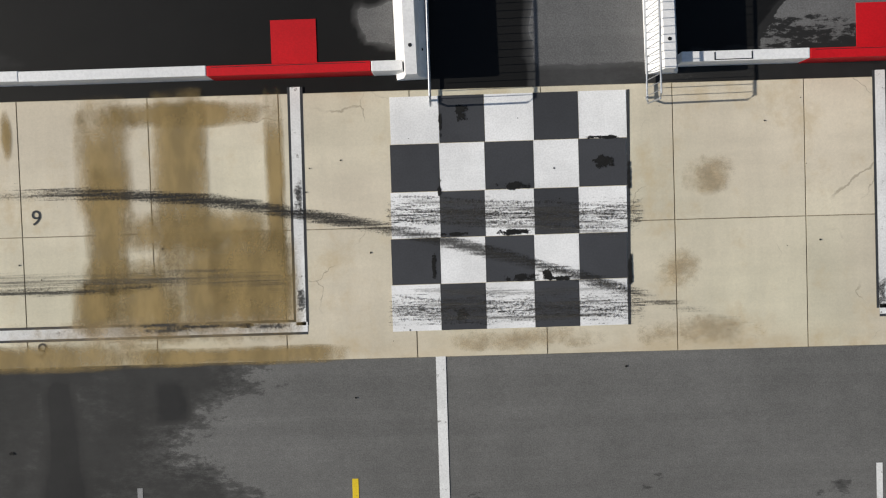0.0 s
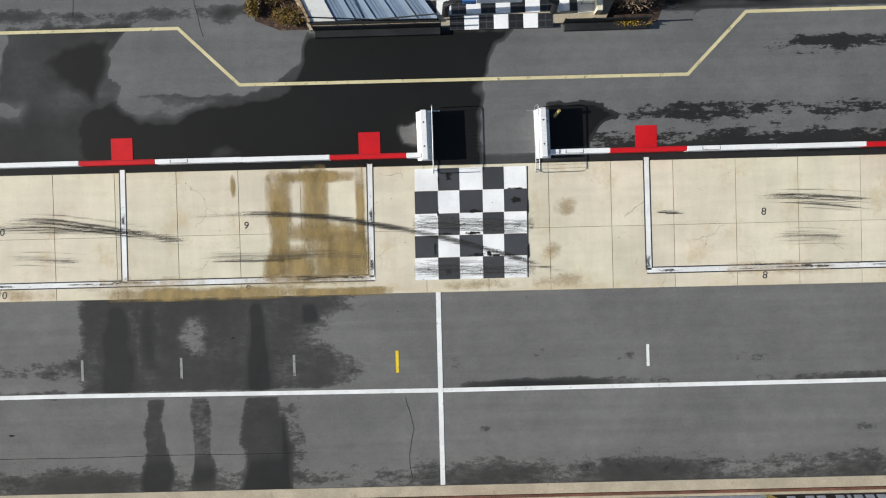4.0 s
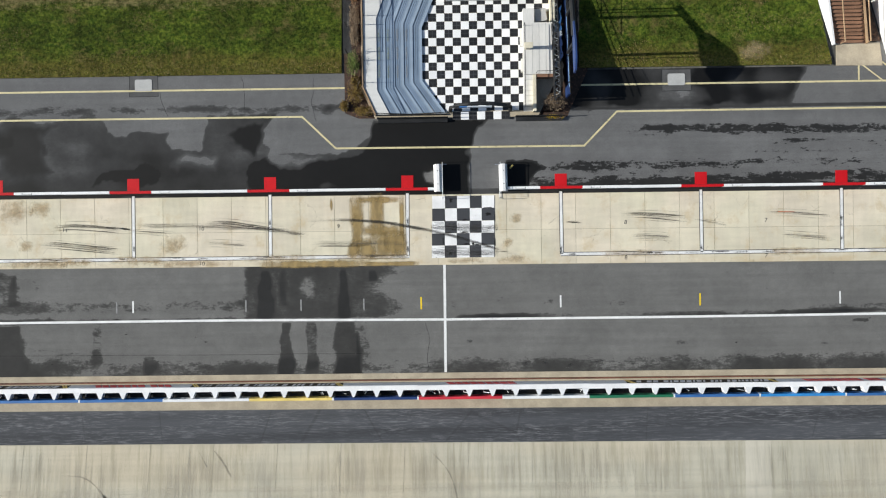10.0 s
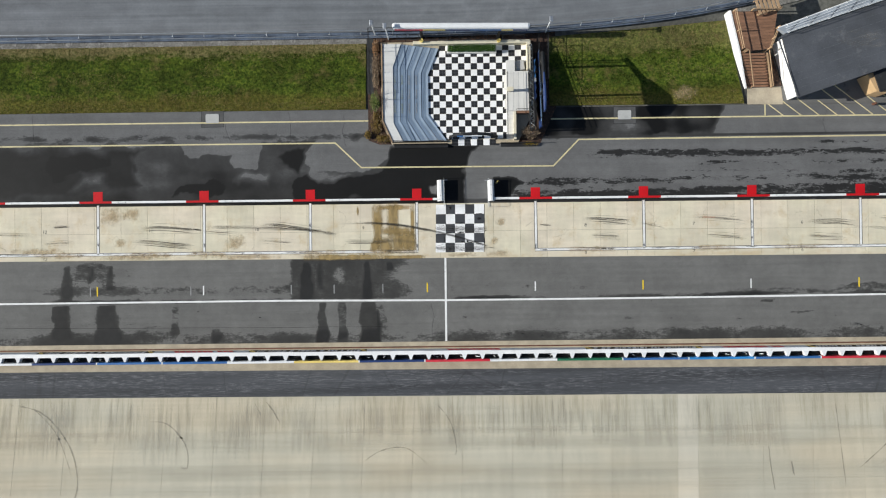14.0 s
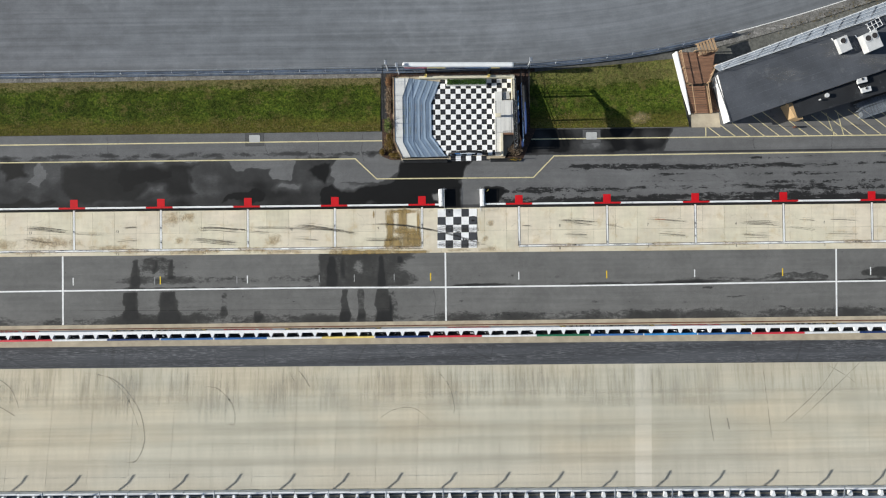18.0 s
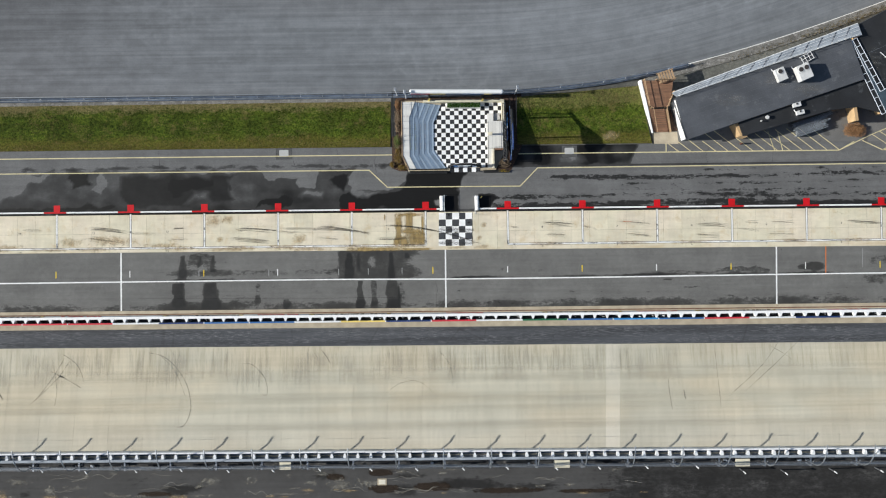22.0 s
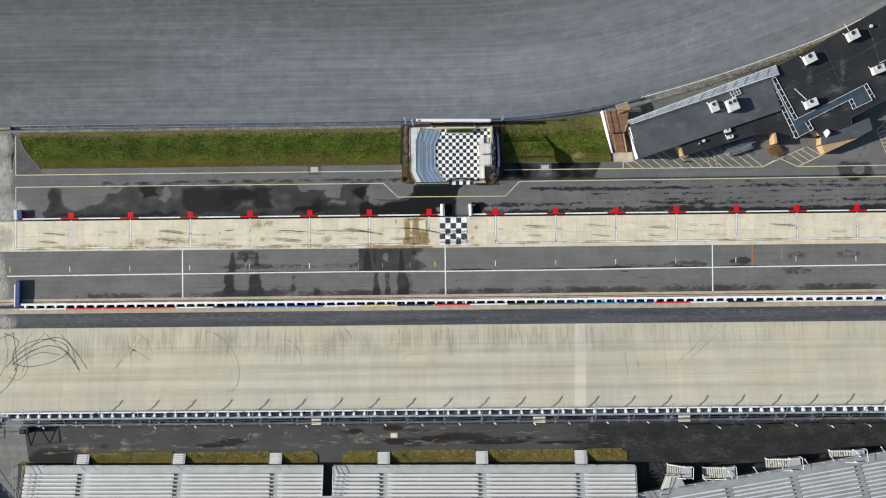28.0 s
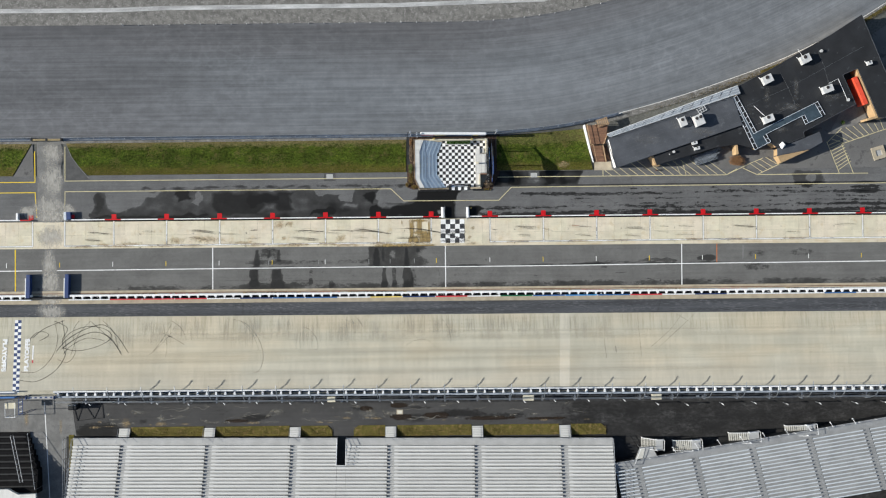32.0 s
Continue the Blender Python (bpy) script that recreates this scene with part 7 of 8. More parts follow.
# stairs up to the front walk, grass beds between
for x in (-60.4, -44.5, -28.5, -10.6, 5.6, 22.0):
    w = 2.0
    st_ = thing("stand_stairs", x, -29.6 - 0.006 * x - 0.4, 0, 0, "grey metal stairs with tube rails up to the stand", "stairs", "stand stairs")
    for k in range(8):
        part("tread", boxes((-w / 2, w / 2, -0.30 * (k + 1) + 0.02, -0.30 * k, 0.165 * (k + 1) - 0.05, 0.165 * (k + 1))), m_alu, st_)
        part("riser", boxes((-w / 2, w / 2, -0.30 * (k + 1) + 0.0, -0.30 * (k + 1) + 0.02, 0, 0.165 * (k + 1))), m_alutread, st_)
    for sx in (-1, 1):
        part("handrail", tube([(sx * w / 2, 0.05, 0), (sx * w / 2, 0.05, 0.95), (sx * w / 2, -2.4, 2.3)], 0.035, 6), m_galv, st_)
BEDS = [(-59.2, -45.6), (-43.3, -29.6), (-27.4, -21.6), (-17.6, -11.7), (-9.4, 4.5), (6.8, 20.9), (23.2, 29.8)]


def blades(pts, n, h, seed, inside, wide=0.03):
    """Loose grass: short bent blades scattered where inside(x, y) allows."""
    r = random.Random(seed)
    V, F = [], []
    (x0, y0), (x1, y1) = pts
    while len(F) < n:
        x, y = r.uniform(x0, x1), r.uniform(y0, y1)
        if not inside(x, y):
            continue
        a = r.uniform(0, 6.28)
        hh = h * r.uniform(0.5, 1.4)
        dx, dy = math.cos(a), math.sin(a)
        k = len(V)
        V += [(x - dy * wide, y + dx * wide, 0.0), (x + dy * wide, y - dx * wide, 0.0), (x + dx * hh * 0.8, y + dy * hh * 0.8, hh)]
        F.append((k, k + 1, k + 2))
    me = bpy.data.meshes.new("grass")
    me.from_pydata(V, [], F)
    return me


for k, (a, b) in enumerate(BEDS):
    y1, y0 = -29.75 - 0.006 * (a + b) / 2, -31.75 - 0.006 * (a + b) / 2
    c = 0.9
    pts = [(a, y0), (b, y0), (b, y1 - (c if k in (2, 6) else 0)), (b - (c if k in (2, 6) else 0), y1), (a + (c if k == 3 else 0), y1), (a, y1 - (c if k == 3 else 0))]
    tagged(part("grass_bed", prism(pts, -0.05, 0.12), m_bed), "bed of yellowed grass in front of the stand", "grass", kind="structure")
    g = link_mesh("dry_grass", blades(((a, y0), (b, y1 - 0.3)), int((b - a) * 130), 0.14, k, lambda x, y: True, 0.03), m_bladedry)
    g.location.z = 0.11
    tagged(g, "tufts of yellowed grass in a bed", "grass", kind="stuff")

# boxes of steps and platforms before the angled stand
for x, y, rz, w in ((38.2, -33.5, -2, 3.7), (44.7, -33.8, 5, 4.9), (55.4, -32.5, 6, 5.2), (66.0, -31.3, 6, 5.2)):
    e = thing("stand_entry", x, y, 0, rz, "pale metal stair and landing with white railings before the stand", "stairs", "stand entries")
    n, x_top = 10, w * 0.14
    run_ = (x_top + w * 0.5) / n
    for k in range(n):
        part("tread", boxes((-w * 0.5 + run_ * k, -w * 0.5 + run_ * (k + 1) - 0.06, -0.95, 0.85, 0.2 * (k + 1) - 0.05, 0.2 * (k + 1))), m_paletread, e)
    part("landing", bevelled(x_top, w * 0.5, -1.15, 0.9, 1.95, 2.05, 0.02), m_alutread, e)
    part("landing_side", boxes((w * 0.5 - 0.04, w * 0.5, -1.1, 0.85, 0.0, 1.95), (x_top, w * 0.5 - 0.04, 0.8, 0.85, 0.0, 1.95)), m_dark, e)
    for yy in (-1.0, 0.9):
        part("stringer", prism([(-w * 0.5, yy - 0.05), (x_top, yy - 0.05), (x_top, yy + 0.02), (-w * 0.5, yy + 0.02)], 0.0, [0.15, 2.0, 2.0, 0.15]), m_dark, e)
        part("handrail", tube([(-w * 0.5, yy, 0.1), (-w * 0.5, yy, 1.1), (x_top, yy, 3.05), (w * 0.5 if yy > 0 else x_top, yy, 3.05)], 0.045, 6), m_steelwhite, e)
        for xx in (-w * 0.5, x_top):
            part("newel", tube([(xx, yy, 0.1 if xx < 0 else 2.0), (xx, yy, 1.15 if xx < 0 else 3.1)], 0.085, 8), m_steelwhite, e)
    part("end_rail", tube([(w * 0.5, 0.9, 2.0), (w * 0.5, 0.9, 3.05), (w * 0.5, -1.05, 3.05), (w * 0.5, -1.05, 2.1)], 0.045, 6), m_steelwhite, e)
for k in range(9):
    x = 42 + 4.2 * k
    y = -35.5 + 0.144 * (x - 42) + 0.9
    e = thing("stand_strut", x, y, 0, 0, "short white steel strut of the stand's railing", "strut", "railing struts")
    part("tube", tube([(0.35, -0.5, 2.5), (-0.3, 0.5, 2.5)], 0.05, 6), m_steelwhite, e)
    part("knob", cyl(-0.3, 0.5, 2.42, 2.6, 0.11, 10), m_steelwhite, e)
    part("leg", tube([(0.1, -0.1, 0), (0.1, -0.1, 2.47)], 0.03, 6), m_dark, e)
cb = thing("corner_platform", 0, 0, 0, 0, "pale blue steel platform at the corner of the angled stand", "platform")
CP = [(34.5, -37.2), (35.7, -34.1), (38.0, -33.95), (38.9, -35.8)]
part("deck", prism(CP, 2.0, 2.12), m_alutread, cb)
part("rail", tube([(x, y, 3.1) for x, y in CP[:3]], 0.045, 6), m_steelwhite, cb)
for x, y in CP:
    part("leg", tube([(x, y, 0), (x, y, 3.1)], 0.06, 6), m_galv, cb)
part("step_run", prism([(34.9, -36.6), (35.9, -34.3), (36.7, -34.25), (36.2, -36.2)], 2.12, 2.2), m_paletread, cb)
# near-black sheet of ground under and before the angled stand
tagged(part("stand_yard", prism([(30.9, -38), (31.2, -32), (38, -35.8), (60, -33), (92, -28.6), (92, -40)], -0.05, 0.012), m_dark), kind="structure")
mh = thing("manhole_cover", -8.9, -27.25, 0, 0, "pale square concrete manhole cover in the road", "manhole")
part("frame", bevelled(-0.62, 0.62, -0.45, 0.45, -0.02, 0.03, 0.01), m_kerb, mh)
part("lid", bevelled(-0.45, 0.45, -0.3, 0.3, 0.03, 0.045, 0.01), m_patchlid, mh)

# ---- left crossing: lane from the horse track over the pits to the stands ----
tagged(part("crossing_lane", prism([(-76.3, float(PAD_TOP(-76)) + 0.1), (-71.9, float(PAD_TOP(-72)) + 0.1), (-71.9, 24.7), (-76.4, 24.7)], -0.05, 0.010), m_lane), kind="structure")
tagged(part("crossing_apron", prism([(-71.0, 23.9), (-69.9, 21.2), (-68.6, 19.4), (-66.4, 17.0), (-71.1, 17.0)], -0.05, 0.012), m_patchdark), kind="structure")
strip("apron_edge", [(-71.0, 23.8), (-69.85, 21.25), (-68.55, 19.45), (-66.6, 17.2)], 0.12, m_lane, 0.06)
strip("seam_strip", [(-72.1, 23.7), (-72.1, 19.9)], 0.7, m_patchdark, 0.014)
tagged(part("crossing_apron", prism([(-77.2, 23.9), (-80.8, 17.8), (-77.0, 17.8)], -0.05, 0.012), m_paving), kind="structure")
tagged(part("crossing_lane_pit", prism([(-76.3, float(ROAD_BOT(-74)) - 1.2), (-72.2, float(ROAD_BOT(-74)) - 1.2), (-73.3, 3.9), (-75.0, 3.9)], -0.05, 0.005), m_lane), kind="structure")
tagged(part("crossing_lane_outer", prism([(-79.5, -23.8), (-70.4, -23.8), (-69.5, -30.9), (-71.4, -31), (-72.6, -60), (-79, -60), (-79.2, -31), (-84, -30.5), (-84, -24.2)], -0.05, 0.02), m_lane), kind="structure")
strip("lane_stripe", [(-75.4, -24.5), (-75.0, -33), (-74.5, -44)], 0.16, m_linewhite, 0.026)
gt = thing("track_gate", -74.2, 24.55, 0, 0, "yellowed steel gate across the lane at the horse track", "gate")
part("beam", bevelled(-2.7, 2.7, -0.22, 0.16, 0.95, 1.12, 0.03), m_gatetan, gt)
part("lower_bar", boxes((-2.6, 2.6, -0.05, 0.05, 0.3, 0.4)), m_dark, gt)
for k in range(12):
    part("slat", boxes((-2.5 + 0.44 * k, -2.42 + 0.44 * k, -0.03, 0.03, 0.4, 0.95)), m_dark, gt)
for x in (-2.75, 0, 2.75):
    part("post", bevelled(x - 0.14, x + 0.14, -0.25, 0.25, 0, 1.2, 0.02), m_dark, gt)
# finish line with its lettering on the banked track
fl = thing("finish_line", 0, 0, 0, label="blue and white checkered finish line across the banked track", category="finish line", kind="structure")
for key, mt in ((0, m_boardwhite), (1, m_navy)):
    for r in range(24):
        y0 = -9.1 - 0.555 * r
        for c in range(2):
            if (r + c) % 2 != key:
                continue
            x0 = -80.72 + 0.62 * c + 0.012 * r
            bm = bmesh.new()
            v = [bm.verts.new((x, y, float(bank_z(x, y)) + 0.008)) for x, y in ((x0, y0 - 0.55), (x0 + 0.61, y0 - 0.55), (x0 + 0.61, y0), (x0, y0))]
            bm.faces.new(v)
            part("square", bm, mt, fl)
tilt = math.degrees(math.atan(BANK))
for x, rz in ((-78.1, 90), (-82.35, -90)):
    y = -15.55
    t = lettering("PLAYOFFS", 1.34, m_boardwhite, Matrix.Translation((x, y, float(bank_z(x, y)) + 0.045)) @ Matrix.Rotation(-radians(tilt), 4, "X") @ Matrix.Rotation(radians(rz), 4, "Z") @ Matrix.Diagonal((1.0, 0.80, 1.0, 1.0)), "track_lettering", None, 0.06)
    tagged(t, "white painted lettering beside the finish line", "lettering", kind="structure")
    strip("lettering_underline", [(x + (1.05 if rz > 0 else -1.05), -13.8), (x + (1.05 if rz > 0 else -1.05), -16.4)], 0.25, m_boardwhite, 0.014, bank_z)
    strip("lettering_underline", [(x + (1.05 if rz > 0 else -1.05), -16.5), (x + (1.05 if rz > 0 else -1.05), -17.0)], 0.25, m_redsteel, 0.014, bank_z)
# gantry and gate posts at the crossing
gn = thing("gate_truss", -77.6, -23.4, 0, 0, "blue steel truss tower beside the crossing gate", "truss")
for dx in (0, 0.7):
    for dy in (-2.4, 0.6):
        part("leg", tube([(dx, dy, 0), (dx, dy, 6.2)], 0.06, 6), m_navy, gn)
for k in range(7):
    part("lace", tube([(0, -2.4 + 0.43 * k, 6.2), (0.7, -2.2 + 0.43 * k, 6.2)], 0.05, 6), m_steelwhite if k % 2 else m_navy, gn)
for dx in (0, 0.7):
    part("chord", tube([(dx, -2.4, 6.2), (dx, 0.6, 6.2)], 0.07, 6), m_navy, gn)
gb = thing("crossing_gate", -74.8, -23.2, 0, 0, "blue-grey sliding steel gate in the outer wall", "gate")
part("beam", bevelled(-2.6, 2.4, -0.25, 0.2, 0.4, 3.2, 0.04), m_alutread, gb)
for k in range(5):
    part("plate", boxes((-2.1 + 0.95 * k, -1.7 + 0.95 * k, -0.15, 0.12, 3.2, 3.22)), m_navy, gb)
for x in (-2.7, 2.5):
    part("post", bevelled(x - 0.12, x + 0.12, -0.3, 0.3, 0, 3.5, 0.03), m_navy, gb)
eq = thing("electrical_cabinet", -69.5, -25.3, 0, 0, "dark electrical cabinets with pale fittings by the wall", "cabinet")
part("body", bevelled(-0.8, 0.7, -0.5, 0.5, 0, 1.9, 0.03), m_dark, eq)
part("door", boxes((-0.7, -0.05, 0.5, 0.52, 0.1, 1.8), (0.0, 0.6, 0.5, 0.52, 0.1, 1.8)), m_alutread, eq)
for k in range(4):
    part("conduit", tube([(-0.6 + 0.4 * k, 0.3, 1.9), (-0.6 + 0.4 * k, 0.5, 2.6)], 0.05, 6), m_steelwhite, eq)
# dark tubes laid flat on the road to draw a lattice-shaped shadow
fp = thing("lattice_shadow_bars", 0, 0, 0, 0, "dark zigzag bars on the asphalt drawing a lattice shadow", "truss")
for pts in ([(-70.3, -24.4), (-69.25, -28.1), (-68.1, -24.6), (-66.15, -27.7), (-64.7, -24.6), (-64.4, -27.6)], [(-70.3, -24.4), (-64.7, -24.6)], [(-69.25, -28.1), (-66.15, -27.7), (-64.4, -27.6)]):
    part("bar", tube([(x, y, 0.08) for x, y in pts], 0.05, 6), m_dark, fp)
# stepped stand whose near-black steps carry a shadow in their colour
dl = thing("dark_stand", 0, 0, 0, 0, "stepped steel stand by the crossing lane, shadow painted into its black", "stand")
for k in range(10):
    xr = min(-75.9, -78.1 + 0.36 * k)
    part("seat_step", boxes((-90, xr, -31.1 - 1.1 * k, -30.0 - 1.1 * k - 0.01, 0, 0.35 + 0.27 * k)), m_standshadow, dl)
    part("seat_plank", boxes((-90, xr - 0.6, -31.0 - 1.1 * k, -30.72 - 1.1 * k, 0.35 + 0.27 * k, 0.40 + 0.27 * k)), m_dark, dl)
for q in (0.0, 0.55):
    part("rail", tube([(-81.2 + q, -30.5, 1.5), (-78.5 + q, -38.6, 3.9)], 0.05, 6), m_galv, dl)
for k in range(9):
    f = k / 8
    part("rail_post", tube([(-81.2 + 2.7 * f, -30.5 - 8.1 * f, 0.3 + 2.1 * f), (-81.2 + 2.7 * f, -30.5 - 8.1 * f, 1.5 + 2.4 * f)], 0.04, 6), m_galv, dl)
    part("edge_post", tube([(-78.1 + 2.2 * f, -30.1 - 10 * f, 0), (-78.1 + 2.2 * f, -30.1 - 10 * f, 1.3 + 2.3 * f)], 0.03, 6), m_galv, dl)
part("edge_rail", tube([(-78.1, -30.1, 1.3), (-75.9, -40.1, 3.6)], 0.035, 6), m_galv, dl)
part("white_roof", prism([(-90, -39.9), (-80.6, -39.8), (-78.8, -40.8), (-75.6, -40.7), (-75.6, -46), (-90, -46)], 3.3, 4.0), m_deckgrey, dl)
tw = thing("timing_scaffold", -80.5, -25.5, 0, 0, "white steel scaffold tower with a small deck behind the wall", "scaffold")
for dx in (-0.9, 0.9):
    for dy in (-1.3, 1.3):
        part("leg", tube([(dx, dy, 0), (dx, dy, 3.2)], 0.05, 6), m_steelwhite, tw)
    part("rail", tube([(dx, -1.3, 3.2), (dx, 1.3, 3.2)], 0.05, 6), m_steelwhite, tw)
part("deck", boxes((-0.95, 0.95, 0.3, 1.35, 2.9, 2.98)), m_cream, tw)
part("rail", tube([(-0.9, -1.3, 3.2), (0.9, -1.3, 3.2)], 0.05, 6), m_steelwhite, tw)
lf = thing("lane_fence", -71.3, -37.5, 0, 0, "chain-link fence along the crossing lane", "fence")
for k in range(8):
    part("post", tube([(0.0, 6.3 - 1.9 * k, 0), (0, 6.3 - 1.9 * k, 2.2)], 0.04, 6), m_galv, lf)
for z in (0.3, 1.2, 2.2):
    part("rail", tube([(0, 6.3, z), (0, -7.2, z)], 0.03, 6), m_galv, lf)
tagged(part("grass_bed", prism([(-70.9, -45), (-69.9, -45), (-69.9, -30.7), (-70.9, -30.7)], -0.05, 0.1), m_bed), "narrow strip of dry grass by the stand", "grass", kind="structure")

# ---- infield grass strips and the horse-track fence ----
GL = [(-70.9, 23.9), (-69.8, 21.3), (-68.5, 19.5), (-66.9, 17.9), (-7.2, 17.8), (-7.1, 23.9)]
GR = [(9.9, 17.9), (28.0, 17.85), (26.3, 25.6), (18.0, 24.9), (9.9, 24.3)]
GF = [(-140, 17.9), (-81.0, 17.9), (-77.4, 23.9), (-140, 23.9)]


def rough_lawn(name, pts, label):
    tagged(part(name, prism(pts, -0.1, 0.05), m_grass), label, "grass", kind="structure")


rough_lawn("lawn", GL, "long strip of green and browning grass")
rough_lawn("lawn", GR, "short strip of shaded green grass")
rough_lawn("lawn", GF, "strip of green and browning grass beyond the lane")


def in_poly(pts):
    def f(x, y):
        c = False
        for (x0, y0), (x1, y1) in zip(pts, pts[1:] + pts[:1]):
            if (y0 > y) != (y1 > y) and x < (x1 - x0) * (y - y0) / (y1 - y0) + x0:
                c = not c
        return c
    return f


for pts, n, sd, a, b in ((GL, 70000, 2, (-70.3, 17.8), (-7.1, 23.9)), (GR, 22000, 3, (9.9, 17.85), (28, 25.6)), (GF, 5000, 4, (-92, 17.8), (-77.4, 23.9))):
    g = link_mesh("grass", blades((a, b), n, 0.06, sd, in_poly(pts), 0.02), m_blade)
    g.location.z = 0.045
    tagged(g, "rough green grass blades", "grass", kind="stuff")
    f = in_poly(pts)
    g = link_mesh("dry_grass", blades((a, b), n // 4, 0.07, sd + 9, lambda x, y: f(x, y) and (y > 22.6 + 0.8 * noise.noise((x * 0.5, 0, 3)) or y < 18.6 or noise.noise((x * 0.3, y * 0.5, 1)) > 0.25), 0.02), m_bladedry)
    g.location.z = 0.045
    tagged(g, "dry brown grass along the edges of the lawn", "grass", kind="stuff")
tagged(part("lawn_path", prism([(-140, 23.85), (-7.0, 23.85), (-7.0, 24.75), (-140, 24.75)], -0.06, 0.0), m_dirtedge), kind="structure")
hf = thing("horse_track_fence", 0, 0, 0, label="low steel rail fence along the stone-dust horse track", category="fence")
xs = [x for x in np.arange(-138, 34, 2.9) if not -77 < x < -71.4]
for x in xs:
    y = float(dust_edge(x)) - 0.12
    part("post", tube([(x, y, 0), (x, y, 0.95), (x + 0.05, y + 0.3, 1.1)], 0.04, 6), m_galv, hf)
for xa, xb in ((-138, -77), (-71.4, 33)):
    for z, r, dy in ((1.1, 0.05, 0.3), (0.55, 0.035, -0.1)):
        part("rail", tube([(x, float(dust_edge(x)) - 0.12 + dy, z) for x in np.linspace(xa, xb, 50)], r, 6), m_galv, hf)
    part("screen", tube([(x, float(dust_edge(x)) - 0.12, 0.3) for x in np.linspace(xa, xb, 50)], 0.27, 4), m_navyscreen, hf)
# white kerb where the track bends round the clubhouse
pts = [(x, float(dust_edge(x)) + 0.1) for x in np.linspace(27, 100, 60)]
strip("curb_band", [(x, y - 0.55) for x, y in pts], 1.2, m_dirtedge, -0.004)
strip("white_kerb_line", pts, 0.09, m_linewhite, 0.01)
strip("weed_strip", [(x, float(dust_edge(x)) - 0.75) for x in np.linspace(60, 90, 24)], 0.5, m_bed, 0.012)
rnd = random.Random(77)
V, F = [], []
for k in range(3400):
    x = 34 + 56 * rnd.random() ** 0.45
    y = float(dust_edge(x)) - 0.85 + rnd.gauss(0, 0.28)
    a_, hh = rnd.uniform(0, 6.28), rnd.uniform(0.08, 0.28)
    q = len(V)
    V += [(x - math.sin(a_) * 0.035, y + math.cos(a_) * 0.035, 0.0), (x + math.sin(a_) * 0.035, y - math.cos(a_) * 0.035, 0.0), (x + math.cos(a_) * hh, y + math.sin(a_) * hh, hh)]
    F.append((q, q + 1, q + 2))
me = bpy.data.meshes.new("weeds")
me.from_pydata(V, [], F)
tagged(link_mesh("weeds", me, m_weed), "dry brown weeds along the curved track edge", "weeds", kind="stuff")
# marker pegs along the far rim
for k in range(40):
    x = -60 + 2.9 * k
    p = thing("marker_peg", x, float(dust_top(x)) - 0.1, 0, 0, "small white marker peg on the track rim", "peg", "marker pegs")
    part("peg", tube([(0, 0, -0.02), (0.02, 0, 0.5 if k % 9 else 1.2)], 0.05, 6), m_steelwhite, p)
strip("white_gravel_band", [(-140, 49.0), (-62, 48.9), (-52, 49.2), (-9, 49.3), (19, 50.1), (40, 56)], 0.8, m_gravelwhite, 0.006)
# utility hatches in the asphalt strip
for x, y in ((-21.56, 17.15), (16.86, 16.95)):
    tagged(part("hatch_patch", prism([(x - 1.03, y - 0.82), (x + 1.06, y - 0.80), (x + 1.04, y + 0.70), (x - 1.02, y + 0.72)], -0.02, 0.003), m_patchdark), kind="structure")
    for pts in ([(x - 1.03, y - 0.82), (x + 1.06, y - 0.80), (x + 1.04, y + 0.70)], [(x - 1.03, y - 0.82), (x - 1.02, y + 0.72)]):
        strip("patch_seam", pts, 0.04, m_dark, 0.0045)
    h = thing("utility_hatch", x, y, 0, 0, "pale rounded concrete utility hatch in a dark asphalt patch", "hatch", "utility hatches")
    bm = boxes((-0.62, 0.62, -0.42, 0.42, -0.02, 0.03))
    bmesh.ops.bevel(bm, geom=[e for e in bm.edges if abs(e.verts[0].co.z - e.verts[1].co.z) > 0.02], offset=0.12, segments=4, affect="EDGES", profile=0.5)
    part("lid", bm, m_hatch, h)
    for sx in (-0.22, 0.0, 0.22):
        part("bolt", cyl(sx, 0.0, 0.03, 0.036, 0.035, 10), m_alutread, h)


# ---- rubber marks and stains ----
def ribbon(name, pts, width, material, z=0.03, zfun=None, n=40, ends=0.15):
    """A rubber mark along a smooth path; its 'm' value fades at the sides and ends."""
    P = np.array(pts, float)
    t = np.linspace(0, len(P) - 1, n)
    Q = np.zeros((n, 2))
    for i, u in enumerate(t):
        k = min(int(u), len(P) - 2)
        f = u - k
        p0, p1, p2, p3 = P[max(k - 1, 0)], P[k], P[k + 1], P[min(k + 2, len(P) - 1)]
        Q[i] = 0.5 * (2 * p1 + (p2 - p0) * f + (2 * p0 - 5 * p1 + 4 * p2 - p3) * f * f + (3 * p1 - p0 - 3 * p2 + p3) * f ** 3)
    D = np.gradient(Q, axis=0)
    D /= np.linalg.norm(D, axis=1)[:, None] + 1e-9
    N = np.stack([-D[:, 1], D[:, 0]], -1)
    V, M = [], []
    across = (-1, -0.6, 0, 0.6, 1)
    for i in range(n):
        e = min(1, i / n / ends, (n - 1 - i) / n / ends)
        for a in across:
            x, y = Q[i] + N[i] * a * width / 2
            V.append((x, y, z + (float(zfun(x, y)) if zfun else 0)))
            M.append((1 - abs(a)) ** 0.5 * e)
    F = [(i * 5 + j, i * 5 + j + 1, i * 5 + j + 6, i * 5 + j + 5) for i in range(n - 1) for j in range(4)]
    me = bpy.data.meshes.new(name)
    me.from_pydata(V, [], F)
    me.attributes.new("m", "FLOAT", "POINT").data.foreach_set("value", np.array(M, np.float32))
